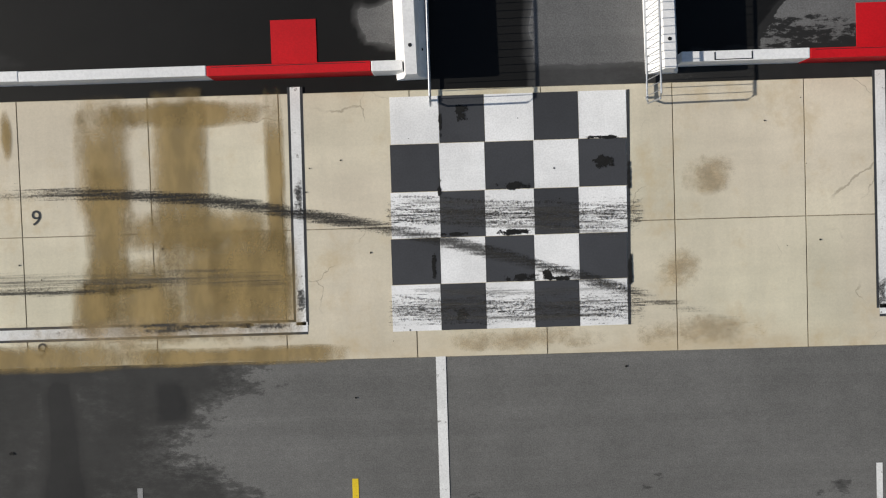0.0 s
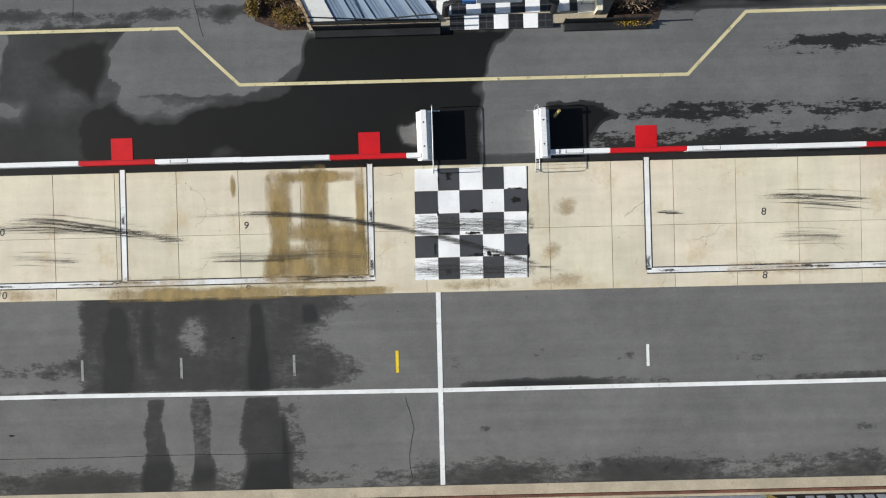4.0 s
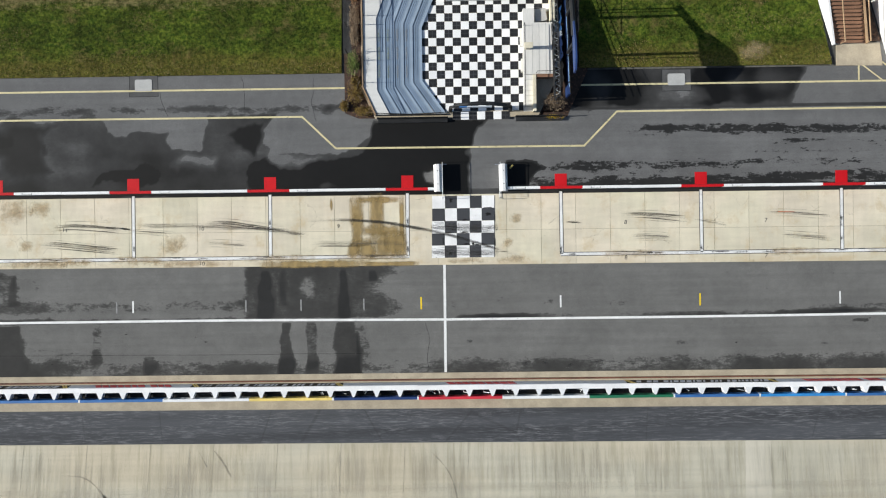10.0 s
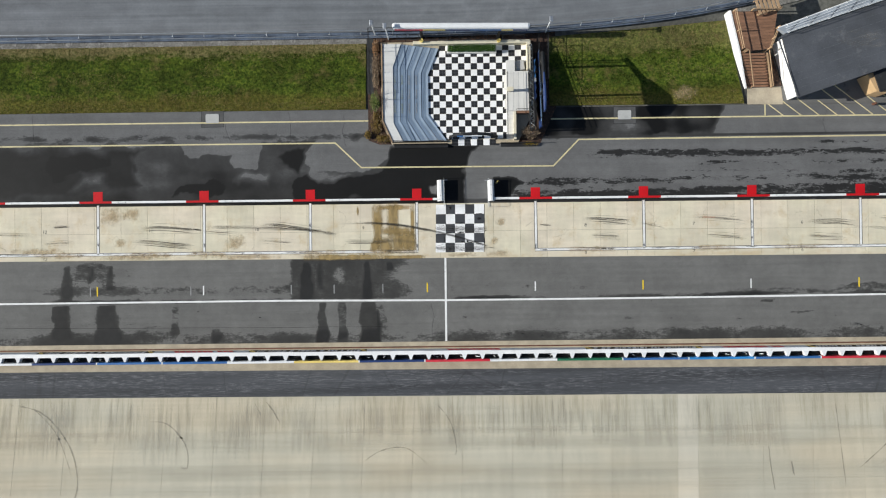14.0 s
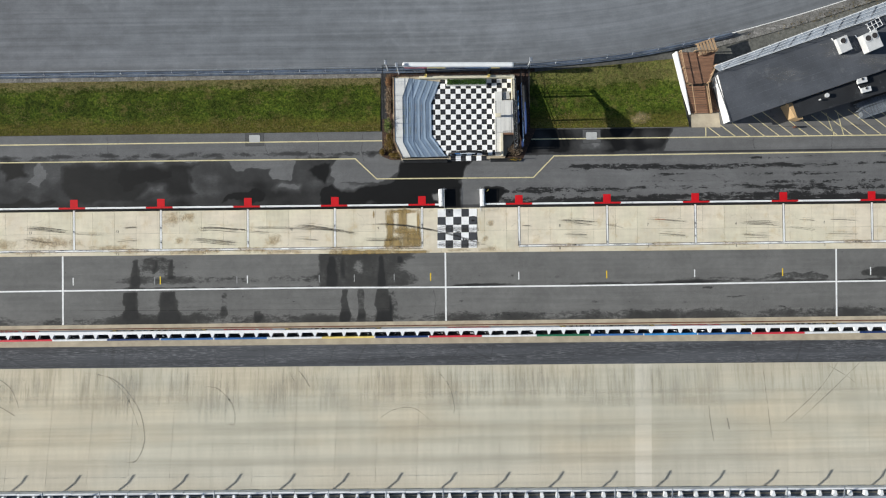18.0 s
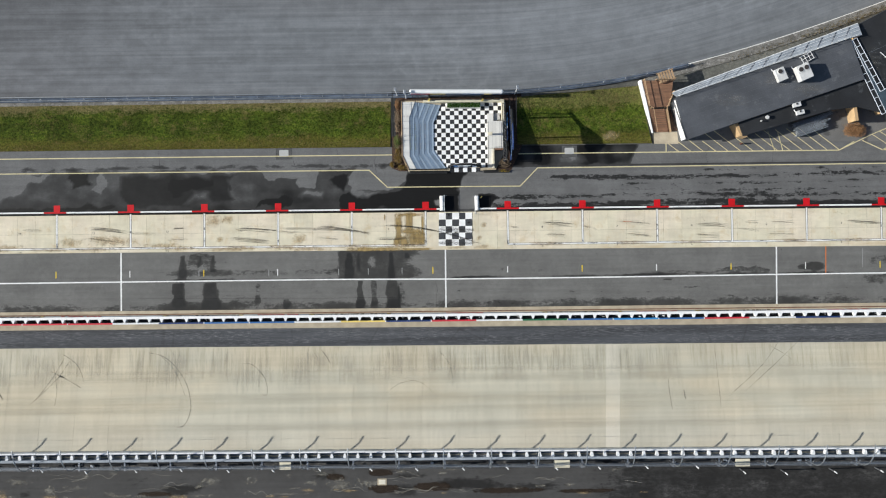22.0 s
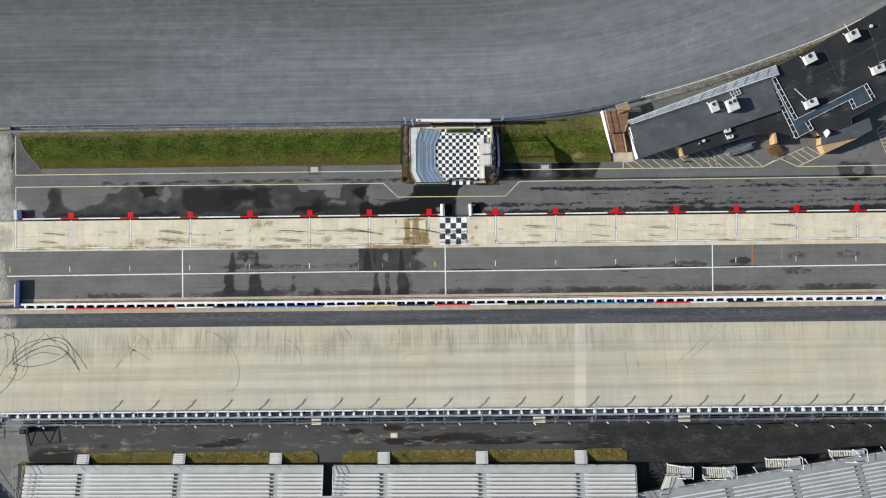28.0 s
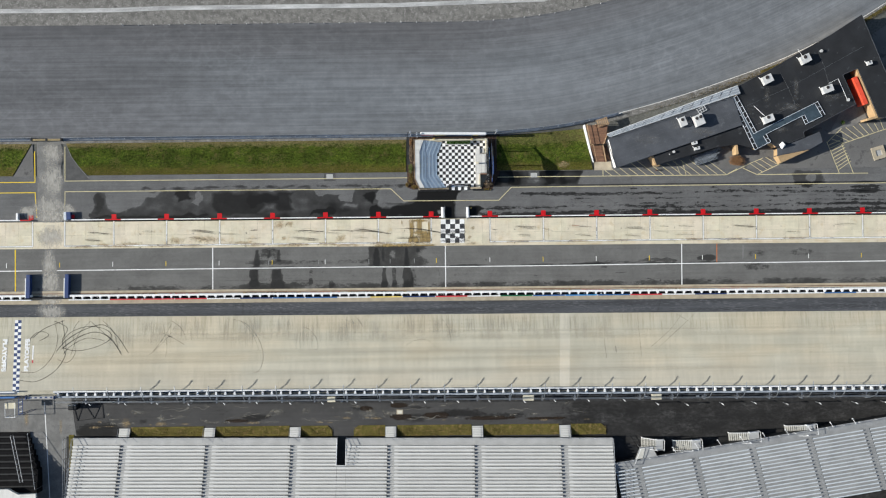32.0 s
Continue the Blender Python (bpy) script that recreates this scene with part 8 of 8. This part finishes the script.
    return tagged(link_mesh(name, me, material), kind="structure")


LAYER = [0]


def stain(name, x, y, rx, ry, material, z=0.027, zfun=None, power=2.6):
    LAYER[0] = (LAYER[0] + 1) % 17
    z += 0.0004 * LAYER[0]
    n = 17
    V, M = [], []
    for a in np.linspace(-1, 1, n):
        for b in np.linspace(-1, 1, n):
            V.append((x + a * rx, y + b * ry, z + (float(zfun(x + a * rx, y + b * ry)) if zfun else 0)))
            M.append(max(0.0, 1 - (abs(a) ** power + abs(b) ** power) ** (1 / power)) ** 0.6)
    F = [(i * n + j, (i + 1) * n + j, (i + 1) * n + j + 1, i * n + j + 1) for i in range(n - 1) for j in range(n - 1)]
    me = bpy.data.meshes.new(name)
    me.from_pydata(V, [], F)
    me.attributes.new("m", "FLOAT", "POINT").data.foreach_set("value", np.array(M, np.float32))
    return tagged(link_mesh(name, me, material), kind="structure")


# stall 9 and the board: two long curved rubber marks leaving the box
ribbon("tyre_mark", [(-10.5, 7.15), (-7.0, 7.2), (-4.5, 7.0), (-2.5, 6.66), (-0.75, 6.3), (0.95, 5.85), (2.77, 5.3), (3.62, 5.01), (6.7, 4.0)], 0.34, m_longtyre, 0.036)
ribbon("tyre_mark", [(-8.4, 7.2), (-6.5, 7.16), (-4.0, 6.94), (-2.4, 6.64), (-0.7, 6.28)], 0.36, m_tyre, 0.0375)
ribbon("tyre_mark", [(-10.0, 5.6), (-6.7, 5.5), (-4.0, 5.5), (-2.6, 5.3)], 0.55, m_tyrefaint, 0.036)
ribbon("tyre_mark", [(-9.5, 5.35), (-6.7, 5.35), (-5.2, 5.4)], 0.25, m_tyre, 0.0375)
for k, y in enumerate((6.55, 4.75)):
    ribbon("tyre_mark", [(-1.0, y + 0.05), (1.5, y), (4.0, y - 0.05)], 0.95, m_scuff, 0.0385 + 0.0006 * k, None, 40, 0.03)
for k, y in enumerate((6.9, 6.72, 6.55)):
    ribbon("tyre_mark", [(-0.9, y), (1.5, y - 0.22), (3.9, y - 0.5)], 0.22, m_tyrefaint, 0.0362 + 0.0004 * k)
for k, y in enumerate((5.1, 4.85, 4.62)):
    ribbon("tyre_mark", [(-0.9, y + 0.1), (1.5, y - 0.05), (3.6, y)], 0.24, m_tyrefaint, 0.0402 + 0.0004 * k)
ribbon("tyre_mark", [(-24, 7.0), (-19, 6.95), (-14, 6.7), (-11.5, 6.45), (-9.6, 6.05)], 0.55, m_tyre, 0.033)
rnd = random.Random(21)


def spread(pts, width, strength, n=4):
    """A burnt-in launch mark: one broad smear and a few separate threads inside it, as the tyre's ribs leave them."""
    z = 0.033 + 0.0003 * (LAYER[0] % 9)
    LAYER[0] += 1
    ribbon("tyre_mark", pts, width, m_tyre if strength > 0.6 else m_tyrefaint, z, None, 40, 0.25)
    for k in range(n):
        d = (k / max(1, n - 1) - 0.5) * width * 1.1
        a, b = rnd.uniform(0.0, 0.3), rnd.uniform(-0.06, 0.06)
        P = [(x + a, y + d + b * i) for i, (x, y) in enumerate(pts)]
        ribbon("tyre_mark", P, rnd.uniform(0.07, 0.15), m_longtyre if strength > 0.6 and k < n - 1 else m_tyrefaint, z + 0.0016 + 0.0005 * k, None, 40, 0.3)


LAYER = [0]
for pts, width, strength in (
        ([(-48.6, 7.3), (-46.7, 7.3), (-44.2, 7.0), (-42.4, 6.7)], 0.50, 0.9), ([(-43.0, 6.75), (-41, 6.55), (-38.0, 6.5)], 0.16, 0.4), ([(-48.5, 6.1), (-46.4, 5.8), (-42.7, 5.3)], 0.55, 0.5),
        ([(-36.8, 7.15), (-35.9, 7.25), (-34.9, 7.25)], 0.25, 0.9), ([(-37.8, 5.55), (-36.2, 5.7), (-34.6, 5.6)], 0.40, 0.3),
        ([(-28.8, 6.95), (-26.9, 7.07), (-24.5, 6.88), (-22.8, 6.7)], 0.50, 0.9), ([(-23.5, 6.75), (-21.5, 6.55), (-19.2, 6.35)], 0.20, 0.4), ([(-29.7, 5.87), (-27.6, 5.7), (-25.1, 5.42), (-22.8, 5.16)], 0.60, 0.8),
        ([(-18.3, 7.1), (-16.1, 7.14), (-14.3, 6.9), (-12.8, 6.66), (-10.0, 6.07)], 0.50, 0.9), ([(-17.7, 5.7), (-15.8, 5.6), (-14.0, 5.45)], 0.45, 0.5),
        ([(12.5, 7.37), (14.3, 7.33), (16.1, 7.2), (18.0, 6.99)], 0.42, 1.0), ([(14.0, 7.2), (15.6, 7.0), (17.4, 6.8)], 0.5, 0.5), ([(17.8, 6.95), (19.3, 6.65), (20.8, 6.3)], 0.16, 0.4), ([(13.2, 5.7), (14.9, 5.72), (16.7, 5.56)], 0.65, 0.5), ([(8.7, 6.84), (9.8, 6.79)], 0.14, 0.9),
        ([(22.2, 7.3), (24.4, 7.3), (26.9, 7.1), (28.4, 6.88)], 0.40, 0.4), ([(23.7, 5.8), (25.9, 5.6), (28.4, 5.3)], 0.45, 0.6),
        ([(33.1, 6.85), (35.1, 6.83), (36.7, 6.8), (38.7, 6.5)], 0.36, 1.0), ([(38.6, 6.4), (40.8, 6.05), (42.8, 5.67)], 0.16, 0.4), ([(33.2, 5.5), (35.4, 5.4), (37.6, 5.28)], 0.65, 0.4),
        ([(40.0, 7.1), (41.3, 7.05), (42.5, 7.0)], 0.35, 0.3), ([(43.4, 7.05), (45.3, 7.02), (47.8, 6.78)], 0.38, 0.6), ([(42.8, 5.45), (45.2, 5.4), (47.7, 5.3)], 0.5, 0.3),
        ([(53.4, 7.1), (56.4, 6.9), (59.4, 6.66)], 0.40, 0.9), ([(63.6, 5.75), (66.0, 5.65), (67.5, 5.6)], 0.4, 0.4), ([(72.6, 7.0), (75.5, 7.05), (78.5, 7.0)], 0.4, 0.6),
        ([(-67.7, 7.25), (-65.0, 7.05), (-62.1, 6.74)], 0.45, 0.9), ([(-68.0, 5.8), (-66.0, 5.7), (-63.9, 5.57)], 0.5, 0.7), ([(-57.3, 7.25), (-55.6, 7.2), (-53.8, 7.08)], 0.3, 0.5)):
    spread(pts, width, strength, 3 if len(pts) < 4 else 4)
# overspray left by a crew
ribbon("orange_mark", [(23.9, 7.34), (24.6, 7.33), (25.3, 7.31)], 0.07, m_orangespray, 0.041)
stain("bare_earth", 22.4, 18.9, 1.5, 0.9, m_soil, 0.075, None, 2.2)
for k, (xa, ya, xb, yb, wd) in enumerate(((-0.78, 6.95, 3.68, 6.62, 0.10), (-0.78, 6.70, 3.68, 6.40, 0.07), (-0.78, 6.50, 3.66, 6.22, 0.12), (-0.78, 5.05, 3.64, 4.62, 0.10), (-0.78, 4.85, 3.64, 4.50, 0.08), (-0.78, 4.62, 1.0, 4.45, 0.08), (0.9, 5.95, 3.66, 5.05, 0.20))):
    ribbon("tread_print", [(xa + (xb - xa) * q / 6, ya + (yb - ya) * q / 6 + 0.02 * math.sin(q * 1.9 + k)) for q in range(7)], wd, m_print, 0.0432 + 0.0005 * k, None, 60, 0.02)
# brown run-off stains over the stall beside the board
for x, y, rx, ry, pw in ((-6.25, 7.75, 0.62, 1.35, 5), (-6.25, 6.5, 0.50, 1.3, 4), (-4.85, 7.6, 0.62, 1.6, 5), (-6.3, 5.3, 0.6, 0.8, 3), (-4.6, 6.4, 2.1, 0.5, 3), (-3.02, 7.0, 0.22, 2.2, 5), (-4.05, 5.35, 1.55, 1.15, 6), (-5.6, 5.2, 0.8, 0.9, 4), (-6.6, 5.0, 0.5, 0.6, 3), (-3.5, 5.5, 0.9, 1.0, 5), (-4.9, 8.62, 2.1, 0.28, 2.5), (-8.1, 8.35, 0.13, 0.55, 2.0), (-9.5, 4.05, 4.5, 0.3, 4), (-4.0, 4.0, 2.4, 0.2, 4)):
    stain("brown_stain", x, y, rx, ry, m_brown, 0.027, None, pw)
for x, y, rx, ry in ((-31.0, 8.1, 1.6, 1.1), (-29.2, 8.3, 0.9, 0.7), (-19.6, 5.6, 1.2, 0.9), (-30.3, 5.6, 0.7, 0.5), (-18.9, 4.2, 4.0, 0.35), (-29, 4.25, 5.0, 0.35), (-45, 5.6, 4.0, 0.9), (-50.5, 5.4, 2.2, 0.8), (-59, 4.9, 3.0, 0.5), (-38, 4.9, 3.5, 0.4), (4.6, 5.4, 0.5, 0.45), (5.2, 7.2, 0.55, 0.45), (5.0, 4.2, 1.3, 0.35), (1.6, 4.15, 1.7, 0.25), (-64, 4.8, 2.0, 0.4)):
    stain("soil_stain", x, y, rx, ry, m_soil)
for x in (-68, -61, -53, -47, -36, -28, -22, -12, -6, 14, 25, 33, 47, 55, 66):
    stain("soil_stain", x, 4.5, 3.2, 0.35, m_soil, 0.030)
# race track: drips by the apron, donut marks, long skids
for k in range(26):
    x = -60 + 3.6 * k + rnd.uniform(-0.8, 0.8)
    L = rnd.uniform(1.8, 3.2)
    stain("drip_band", x, -9.0 - L, rnd.uniform(1.6, 3.0), L, m_darkband, 0.012, bank_z, 6)
# lengthways polish of the racing grooves
for y, w in ((-13.2, 0.8), (-15.8, 1.0), (-17.2, 0.6), (-19.4, 0.8), (-12.2, 0.4)):
    stain("groove_band", 0, y, 135, w, m_groove, 0.010, bank_z, 5)
SK = [
    ([(-42.5, -9.2), (-38.1, -10.0), (-35.2, -13.0), (-34.2, -16.5), (-35.0, -19.0), (-36.6, -19.2)], 0.22),
    ([(-39.0, -9.4), (-36.4, -12.0), (-34.7, -16.0)], 0.16),
    ([(-28, -11.0), (-26, -11.3), (-24.3, -13.2), (-24.1, -15.2), (-25.0, -15.0)], 0.18),
    ([(-1.3, -9.4), (0.2, -11.2), (0.8, -13.5), (0.6, -14.6)], 0.16),
    ([(-17, -9.2), (-16.2, -10.2), (-15.5, -11.4)], 0.2),
    ([(-18.0, -9.4), (-17.3, -10.6)], 0.12),
    ([(-8.2, -15.2), (-6.2, -13.9), (-3.8, -13.7), (-1.7, -15.3)], 0.14),
    ([(48.5, -8.0), (44.0, -12.0), (39.5, -15.8)], 0.14),
    ([(45.0, -8.6), (42.2, -12.2), (37.5, -16.2)], 0.14),
    ([(43.0, -9.3), (45.5, -10.8), (46.4, -11.6)], 0.12),
    ([(29.6, -13.6), (29.7, -15.6), (30.0, -18.2)], 0.16),
    ([(31.6, -15.2), (31.8, -16.6)], 0.22),
    ([(36.0, -9.6), (36.2, -13), (36.5, -18)], 0.12),
]
for pts, w in SK:
    ribbon("skid_mark", pts, w, m_skidfaint, 0.016, bank_z)
# donuts near the finish line
DONUT = [
    ([(-72.9, -15.2), (-71.0, -13.0), (-67.9, -11.1), (-64.2, -10.2), (-61.5, -12.3), (-59.2, -15.6)], 0.30),
    ([(-72.1, -14.8), (-69.1, -12.6), (-65.7, -11.5), (-62.7, -12.7), (-60.4, -16.0)], 0.32),
    ([(-72.1, -13.7), (-70.2, -11.5), (-66.8, -10.4), (-63.4, -11.2), (-62.7, -12.7), (-65.3, -14.2), (-69.1, -14.9), (-72.1, -14.1)], 0.24),
    ([(-79.8, -20.0), (-76.3, -20.4), (-72.9, -18.6), (-71.0, -15.6), (-71.3, -12.2), (-72.0, -8.9)], 0.22),
    ([(-79.5, -18.6), (-76.2, -18.6), (-73.6, -16.2), (-72.6, -12.8), (-73.4, -9.3)], 0.16),
    ([(-78.5, -14.0), (-77.0, -11.8), (-75.4, -11.3), (-74.3, -12.0), (-76.2, -13.1)], 0.24),
    ([(-77.3, -12.5), (-75.1, -10.7), (-71.3, -9.2)], 0.24),
    ([(-71.0, -15.6), (-71.7, -13.0), (-70.9, -10.7), (-73.5, -9.3)], 0.26),
    ([(-71.4, -15.6), (-70.2, -14.1), (-67.2, -12.6), (-63.8, -13.1)], 0.18),
    ([(-70.0, -15.8), (-68.8, -12.0), (-66.6, -9.4)], 0.16),
    ([(-72.4, -16.4), (-70.6, -17.0), (-69.2, -15.2), (-69.8, -11.4), (-68.6, -9.2)], 0.14),
    ([(-66.8, -9.3), (-63.0, -12.6), (-60.6, -15.4)], 0.18),
    ([(-64.4, -9.3), (-62.2, -11.6), (-61.2, -14.8)], 0.16),
]
for k, (pts, w) in enumerate(DONUT):
    ribbon("donut_mark", pts, w * 0.72, m_skid, 0.020 + 0.0012 * k, bank_z, 70, 0.05)
for pts, w in (([(-55.0, -15.6), (-52.8, -12.6), (-51.2, -9.8)], 0.24), ([(-53.5, -11.6), (-51, -12.8), (-48.6, -14.2)], 0.18), ([(-53.0, -10.0), (-52.2, -14.0), (-52.4, -16.5)], 0.16), ([(-50.6, -10.4), (-52.4, -13.0), (-56, -16.4)], 0.16), ([(-51.8, -9.4), (-49.6, -11.0), (-48.4, -13.6)], 0.16)):
    ribbon("skid_mark", pts, w, m_skidfaint, 0.034, bank_z)
# black rubber on the white stall lines
for k, x in enumerate(LEFT[:6] + RIGHT[:9]):
    for y in (4.95, 5.4, 6.45, 6.95):
        if rnd.random() < 0.5:
            stain("line_scuff", x - 0.02, y + rnd.uniform(-0.15, 0.15), 0.12, rnd.uniform(0.12, 0.4), m_linescuff, 0.0295, None, 5)
for k in range(90):
    x = rnd.uniform(-70, -3) if k % 2 else rnd.uniform(9, 75)
    stain("line_scuff", x, float(STALL_Y(x)) + rnd.uniform(-0.06, 0.12), rnd.uniform(0.25, 1.1), rnd.uniform(0.03, 0.07), m_linescuff, 0.0295, None, 4)
# splashes and chips on the board
for x, y, rx, ry in ((0.55, 8.50, 0.17, 0.20), (3.22, 7.48, 0.24, 0.18), (0.45, 4.70, 0.16, 0.18), (1.5, 7.08, 0.42, 0.10), (1.45, 6.20, 0.42, 0.08), (3.2, 7.95, 0.4, 0.05), (1.62, 5.33, 0.42, 0.10), (2.1, 5.36, 0.12, 0.14), (0.1, 7.1, 0.06, 0.25), (0.35, 6.20, 0.35, 0.05), (2.35, 5.3, 0.35, 0.06), (0.15, 8.3, 0.04, 0.3), (-0.05, 5.6, 0.06, 0.3), (3.7, 7.2, 0.04, 0.4), (3.68, 5.4, 0.05, 0.5)):
    stain("black_splash", x, y, rx, ry, m_splat, 0.0315)
for k in range(46):
    x, y = rnd.uniform(-12, 12), rnd.uniform(4.0, 8.7)
    r = rnd.uniform(0.010, 0.022)
    stain("speck", x, y, r, r, m_splat, 0.0315)
# cracks in the asphalt
for pts in ([(-14.5, 17.7), (-14.2, 16.4), (-14.3, 15.0)], [(-20.4, 16.6), (-20.0, 15.2), (-19.8, 14.8)], [(-9.2, 17.5), (-9.4, 15.6), (-9.0, 14.0)], [(-5.9, 16.0), (-6.1, 14.5)], [(-1.4, -0.2), (-1.1, -1.6), (-1.3, -2.6), (-1.2, -3.9)], [(-42, -2.2), (-20, -2.4), (-1.5, -2.5)], [(35.6, 14.9), (35.2, 16.0), (35.9, 17.6)], [(44.2, 14.9), (44.4, 17.6)], [(-38.4, 17.7), (-38.3, 14.9)]):
    ribbon("crack", [(x + 0.12 * noise.noise((x * 1.3, y * 1.3, 8)), y + 0.1 * noise.noise((x * 1.3, y * 1.3, 3))) for (xa, ya), (xb, yb) in zip(pts, pts[1:]) for x, y in [(xa + (xb - xa) * q / 6, ya + (yb - ya) * q / 6) for q in range(6)]], 0.032, m_crack, 0.004, None, 50, 0.05)
# outer road: brown pools, lime scribbles and rust run-off
for x, y, rx, ry in ((-15.2, -26.5, 1.6, 0.6), (-8.6, -28.2, 2.8, 0.75), (-9.0, -26.0, 2.2, 0.6), (-2.0, -28.0, 3.4, 0.8), (-39.5, -28.5, 3.0, 0.42), (8.0, -28.6, 6.0, 0.5), (18.5, -28.8, 5.0, 0.35)):
    stain("brown_pool", x, y, rx, ry, m_brownpool, 0.008, None, 2.4)
for x, y, rx, ry in ((-61, -28.7, 5, 0.4), (-44, -28.7, 3, 0.35), (-32.0, -26.9, 2.2, 1.0), (-26.6, -26.8, 1.6, 0.7), (-58, -26.6, 2.4, 0.7), (-18.4, -27.2, 1.2, 0.6), (-14.6, -27.6, 2.6, 1.3), (-11.0, -27.4, 2.6, 1.0), (-50, -27.5, 3, 0.5), (-33.5, -28.8, 4.0, 0.25), (-22, -28.7, 6, 0.25), (-53.5, -28.2, 1.2, 1.6)):
    stain("lime_stain", x, y, rx, ry, m_lime, 0.016)
for x, y, rx, ry in ((-78.8, -27.6, 0.5, 2.0), (-72.4, -29.2, 0.35, 1.8), (-60.2, -28.6, 1.0, 1.0), (-53.6, -28.9, 1.4, 0.5), (-36.5, -28.9, 1.6, 0.3)):
    stain("soil_stain", x, y, rx, ry, m_soil, 0.024, None, 3)
for k in range(26):
    x = rnd.uniform(-66, 28)
    stain("lime_stain", x, rnd.uniform(-28.9, -25.4), rnd.uniform(0.5, 1.8), rnd.uniform(0.15, 0.5), m_lime, 0.024)
# thin pale water lines that wander along the road
for k in range(22):
    x, y = rnd.uniform(-66, 24), rnd.uniform(-28.9, -25.4)
    P = [(x + 0.9 * q, y + rnd.uniform(-0.35, 0.35)) for q in range(rnd.randint(4, 9))]
    ribbon("water_line", P, rnd.uniform(0.06, 0.14), m_limeline, 0.032 + 0.0003 * k, None, 40, 0.2)
for k in range(14):
    x = rnd.uniform(-66, 28)
    stain("rust_stain", x, rnd.uniform(-29.4, -28.2), rnd.uniform(0.4, 1.6), rnd.uniform(0.1, 0.3), m_soil, 0.039)
# pale dust carried over the crossing, and dirt on the flat roofs
for x, y, rx, ry in ((-74.2, 12.0, 3.4, 2.6), (-73.8, 10.2, 4.2, 1.2), (-74.0, 10.3, 2.4, 1.4), (-73.2, 9.9, 2.0, 0.9), (-70.6, 11.2, 1.8, 1.6), (-78.2, 11.0, 2.0, 1.3), (-74.3, 1.2, 1.5, 3.4), (-74.2, -1.9, 2.2, 2.4), (-74.2, -5.2, 2.6, 1.4), (-74.0, -7.6, 3.2, 1.6), (-74.0, 6.4, 2.8, 2.4), (-73.6, 17.0, 2.6, 3.5), (-73.5, 22.0, 2.4, 2.4)):
    stain("pale_dust", x, y, rx, ry, m_paledust, 0.030, None, 2.2)
for x, y, rx, ry in ((56.5, 27.5, 1.6, 3.0), (59.5, 26.6, 2.0, 1.0), (64.5, 28.8, 3.4, 1.2), (62.5, 24.6, 2.4, 0.9), (66.0, 25.8, 1.6, 1.0), (60.2, 31.0, 0.9, 3.0), (65.5, 31.8, 0.7, 3.2), (72.0, 30.6, 2.0, 1.6)):
    stain("roof_dust", x, y, rx, ry, m_roofdust, HB + 0.006)
for x, y, rx, ry in ((38, 23, 3.5, 1.2), (44, 25.6, 4.0, 1.2), (48, 24.4, 3.0, 1.0)):
    stain("roof_dust", x, y, rx, ry, m_roofdust, HA + 0.006)
# small dark spots and scraps on the pit road
for k in range(40):
    x, y = rnd.uniform(-44, 60), rnd.uniform(-3.7, 3.6)
    stain("speck", x, y, rnd.uniform(0.03, 0.16), rnd.uniform(0.02, 0.06), m_splat, 0.012)
for k in range(12):
    x = rnd.uniform(1, 60)
    stain("oil_spot", x, rnd.uniform(-3.6, -1.6), rnd.uniform(0.15, 0.7), rnd.uniform(0.08, 0.25), m_oil, 0.010)


# ---- slabs of the pit pad and the race track (pieces, last) ----
SW = 2.485
for k in range(-36, 37):
    x = -0.42 + SW * k + SW / 2
    for lo, hi in ((PAD_BOT, PAD_MID), (PAD_MID, PAD_TOP)):
        a, b, c, d = x - SW / 2 + 0.011, x + SW / 2 - 0.011, float(lo(x)), float(hi(x))
        bm = prism([(a, float(lo(a)) + 0.010), (b, float(lo(b)) + 0.010), (b, float(hi(b)) - 0.010), (a, float(hi(a)) - 0.010)], -0.05, 0.020 + 0.002 * ((k * 7) % 3 - 1) * 0.3)
        part("slab", bm, m_pad, pit_pad)
tagged(part("pit_pad_far_end", prism([(91.5, PAD_BOT(91.5)), (140, PAD_BOT(140)), (140, PAD_TOP(140)), (91.5, PAD_TOP(91.5))], -0.05, 0.02), m_pad), kind="structure")
tagged(part("pit_pad_near_end", prism([(-90, PAD_BOT(-90)), (-140, PAD_BOT(-140)), (-140, PAD_TOP(-140)), (-90, PAD_TOP(-90))], -0.05, 0.02), m_pad), kind="structure")

TW = 4.62
rows = [0.0, 0.26, 0.50, 0.76, 1.0]
for k in range(-26, 28):
    x = 22.4 + TW * k if k >= 0 else 22.4 + TW * k
    a, b = x - TW / 2 + 0.012, x + TW / 2 - 0.012
    if k == 0:
        a, b = 21.5, 23.35
    if k == -1:
        b = 21.49
    if k == 1:
        a = 23.36
    for p, q in zip(rows, rows[1:]):
        f = lambda xx, s: float(APRON_BOT(xx) + (OUT_Y(xx) - APRON_BOT(xx)) * s)
        bm = bmesh.new()
        g = 0.012
        top = [(a - 0.6 * q, f(a, q) + g), (b - 0.6 * q, f(b, q) + g), (b - 0.6 * p, f(b, p) - g), (a - 0.6 * p, f(a, p) - g)]
        hi = [bm.verts.new((u, v, float(bank_z(u, v)))) for u, v in top]
        lo = [bm.verts.new((u, v, float(bank_z(u, v)) - 0.1)) for u, v in top]
        bm.faces.new(hi)
        for i in range(4):
            bm.faces.new((lo[i], lo[(i + 1) % 4], hi[(i + 1) % 4], hi[i]))
        part("slab", bm, m_patch if k == 0 else m_track, race_track)
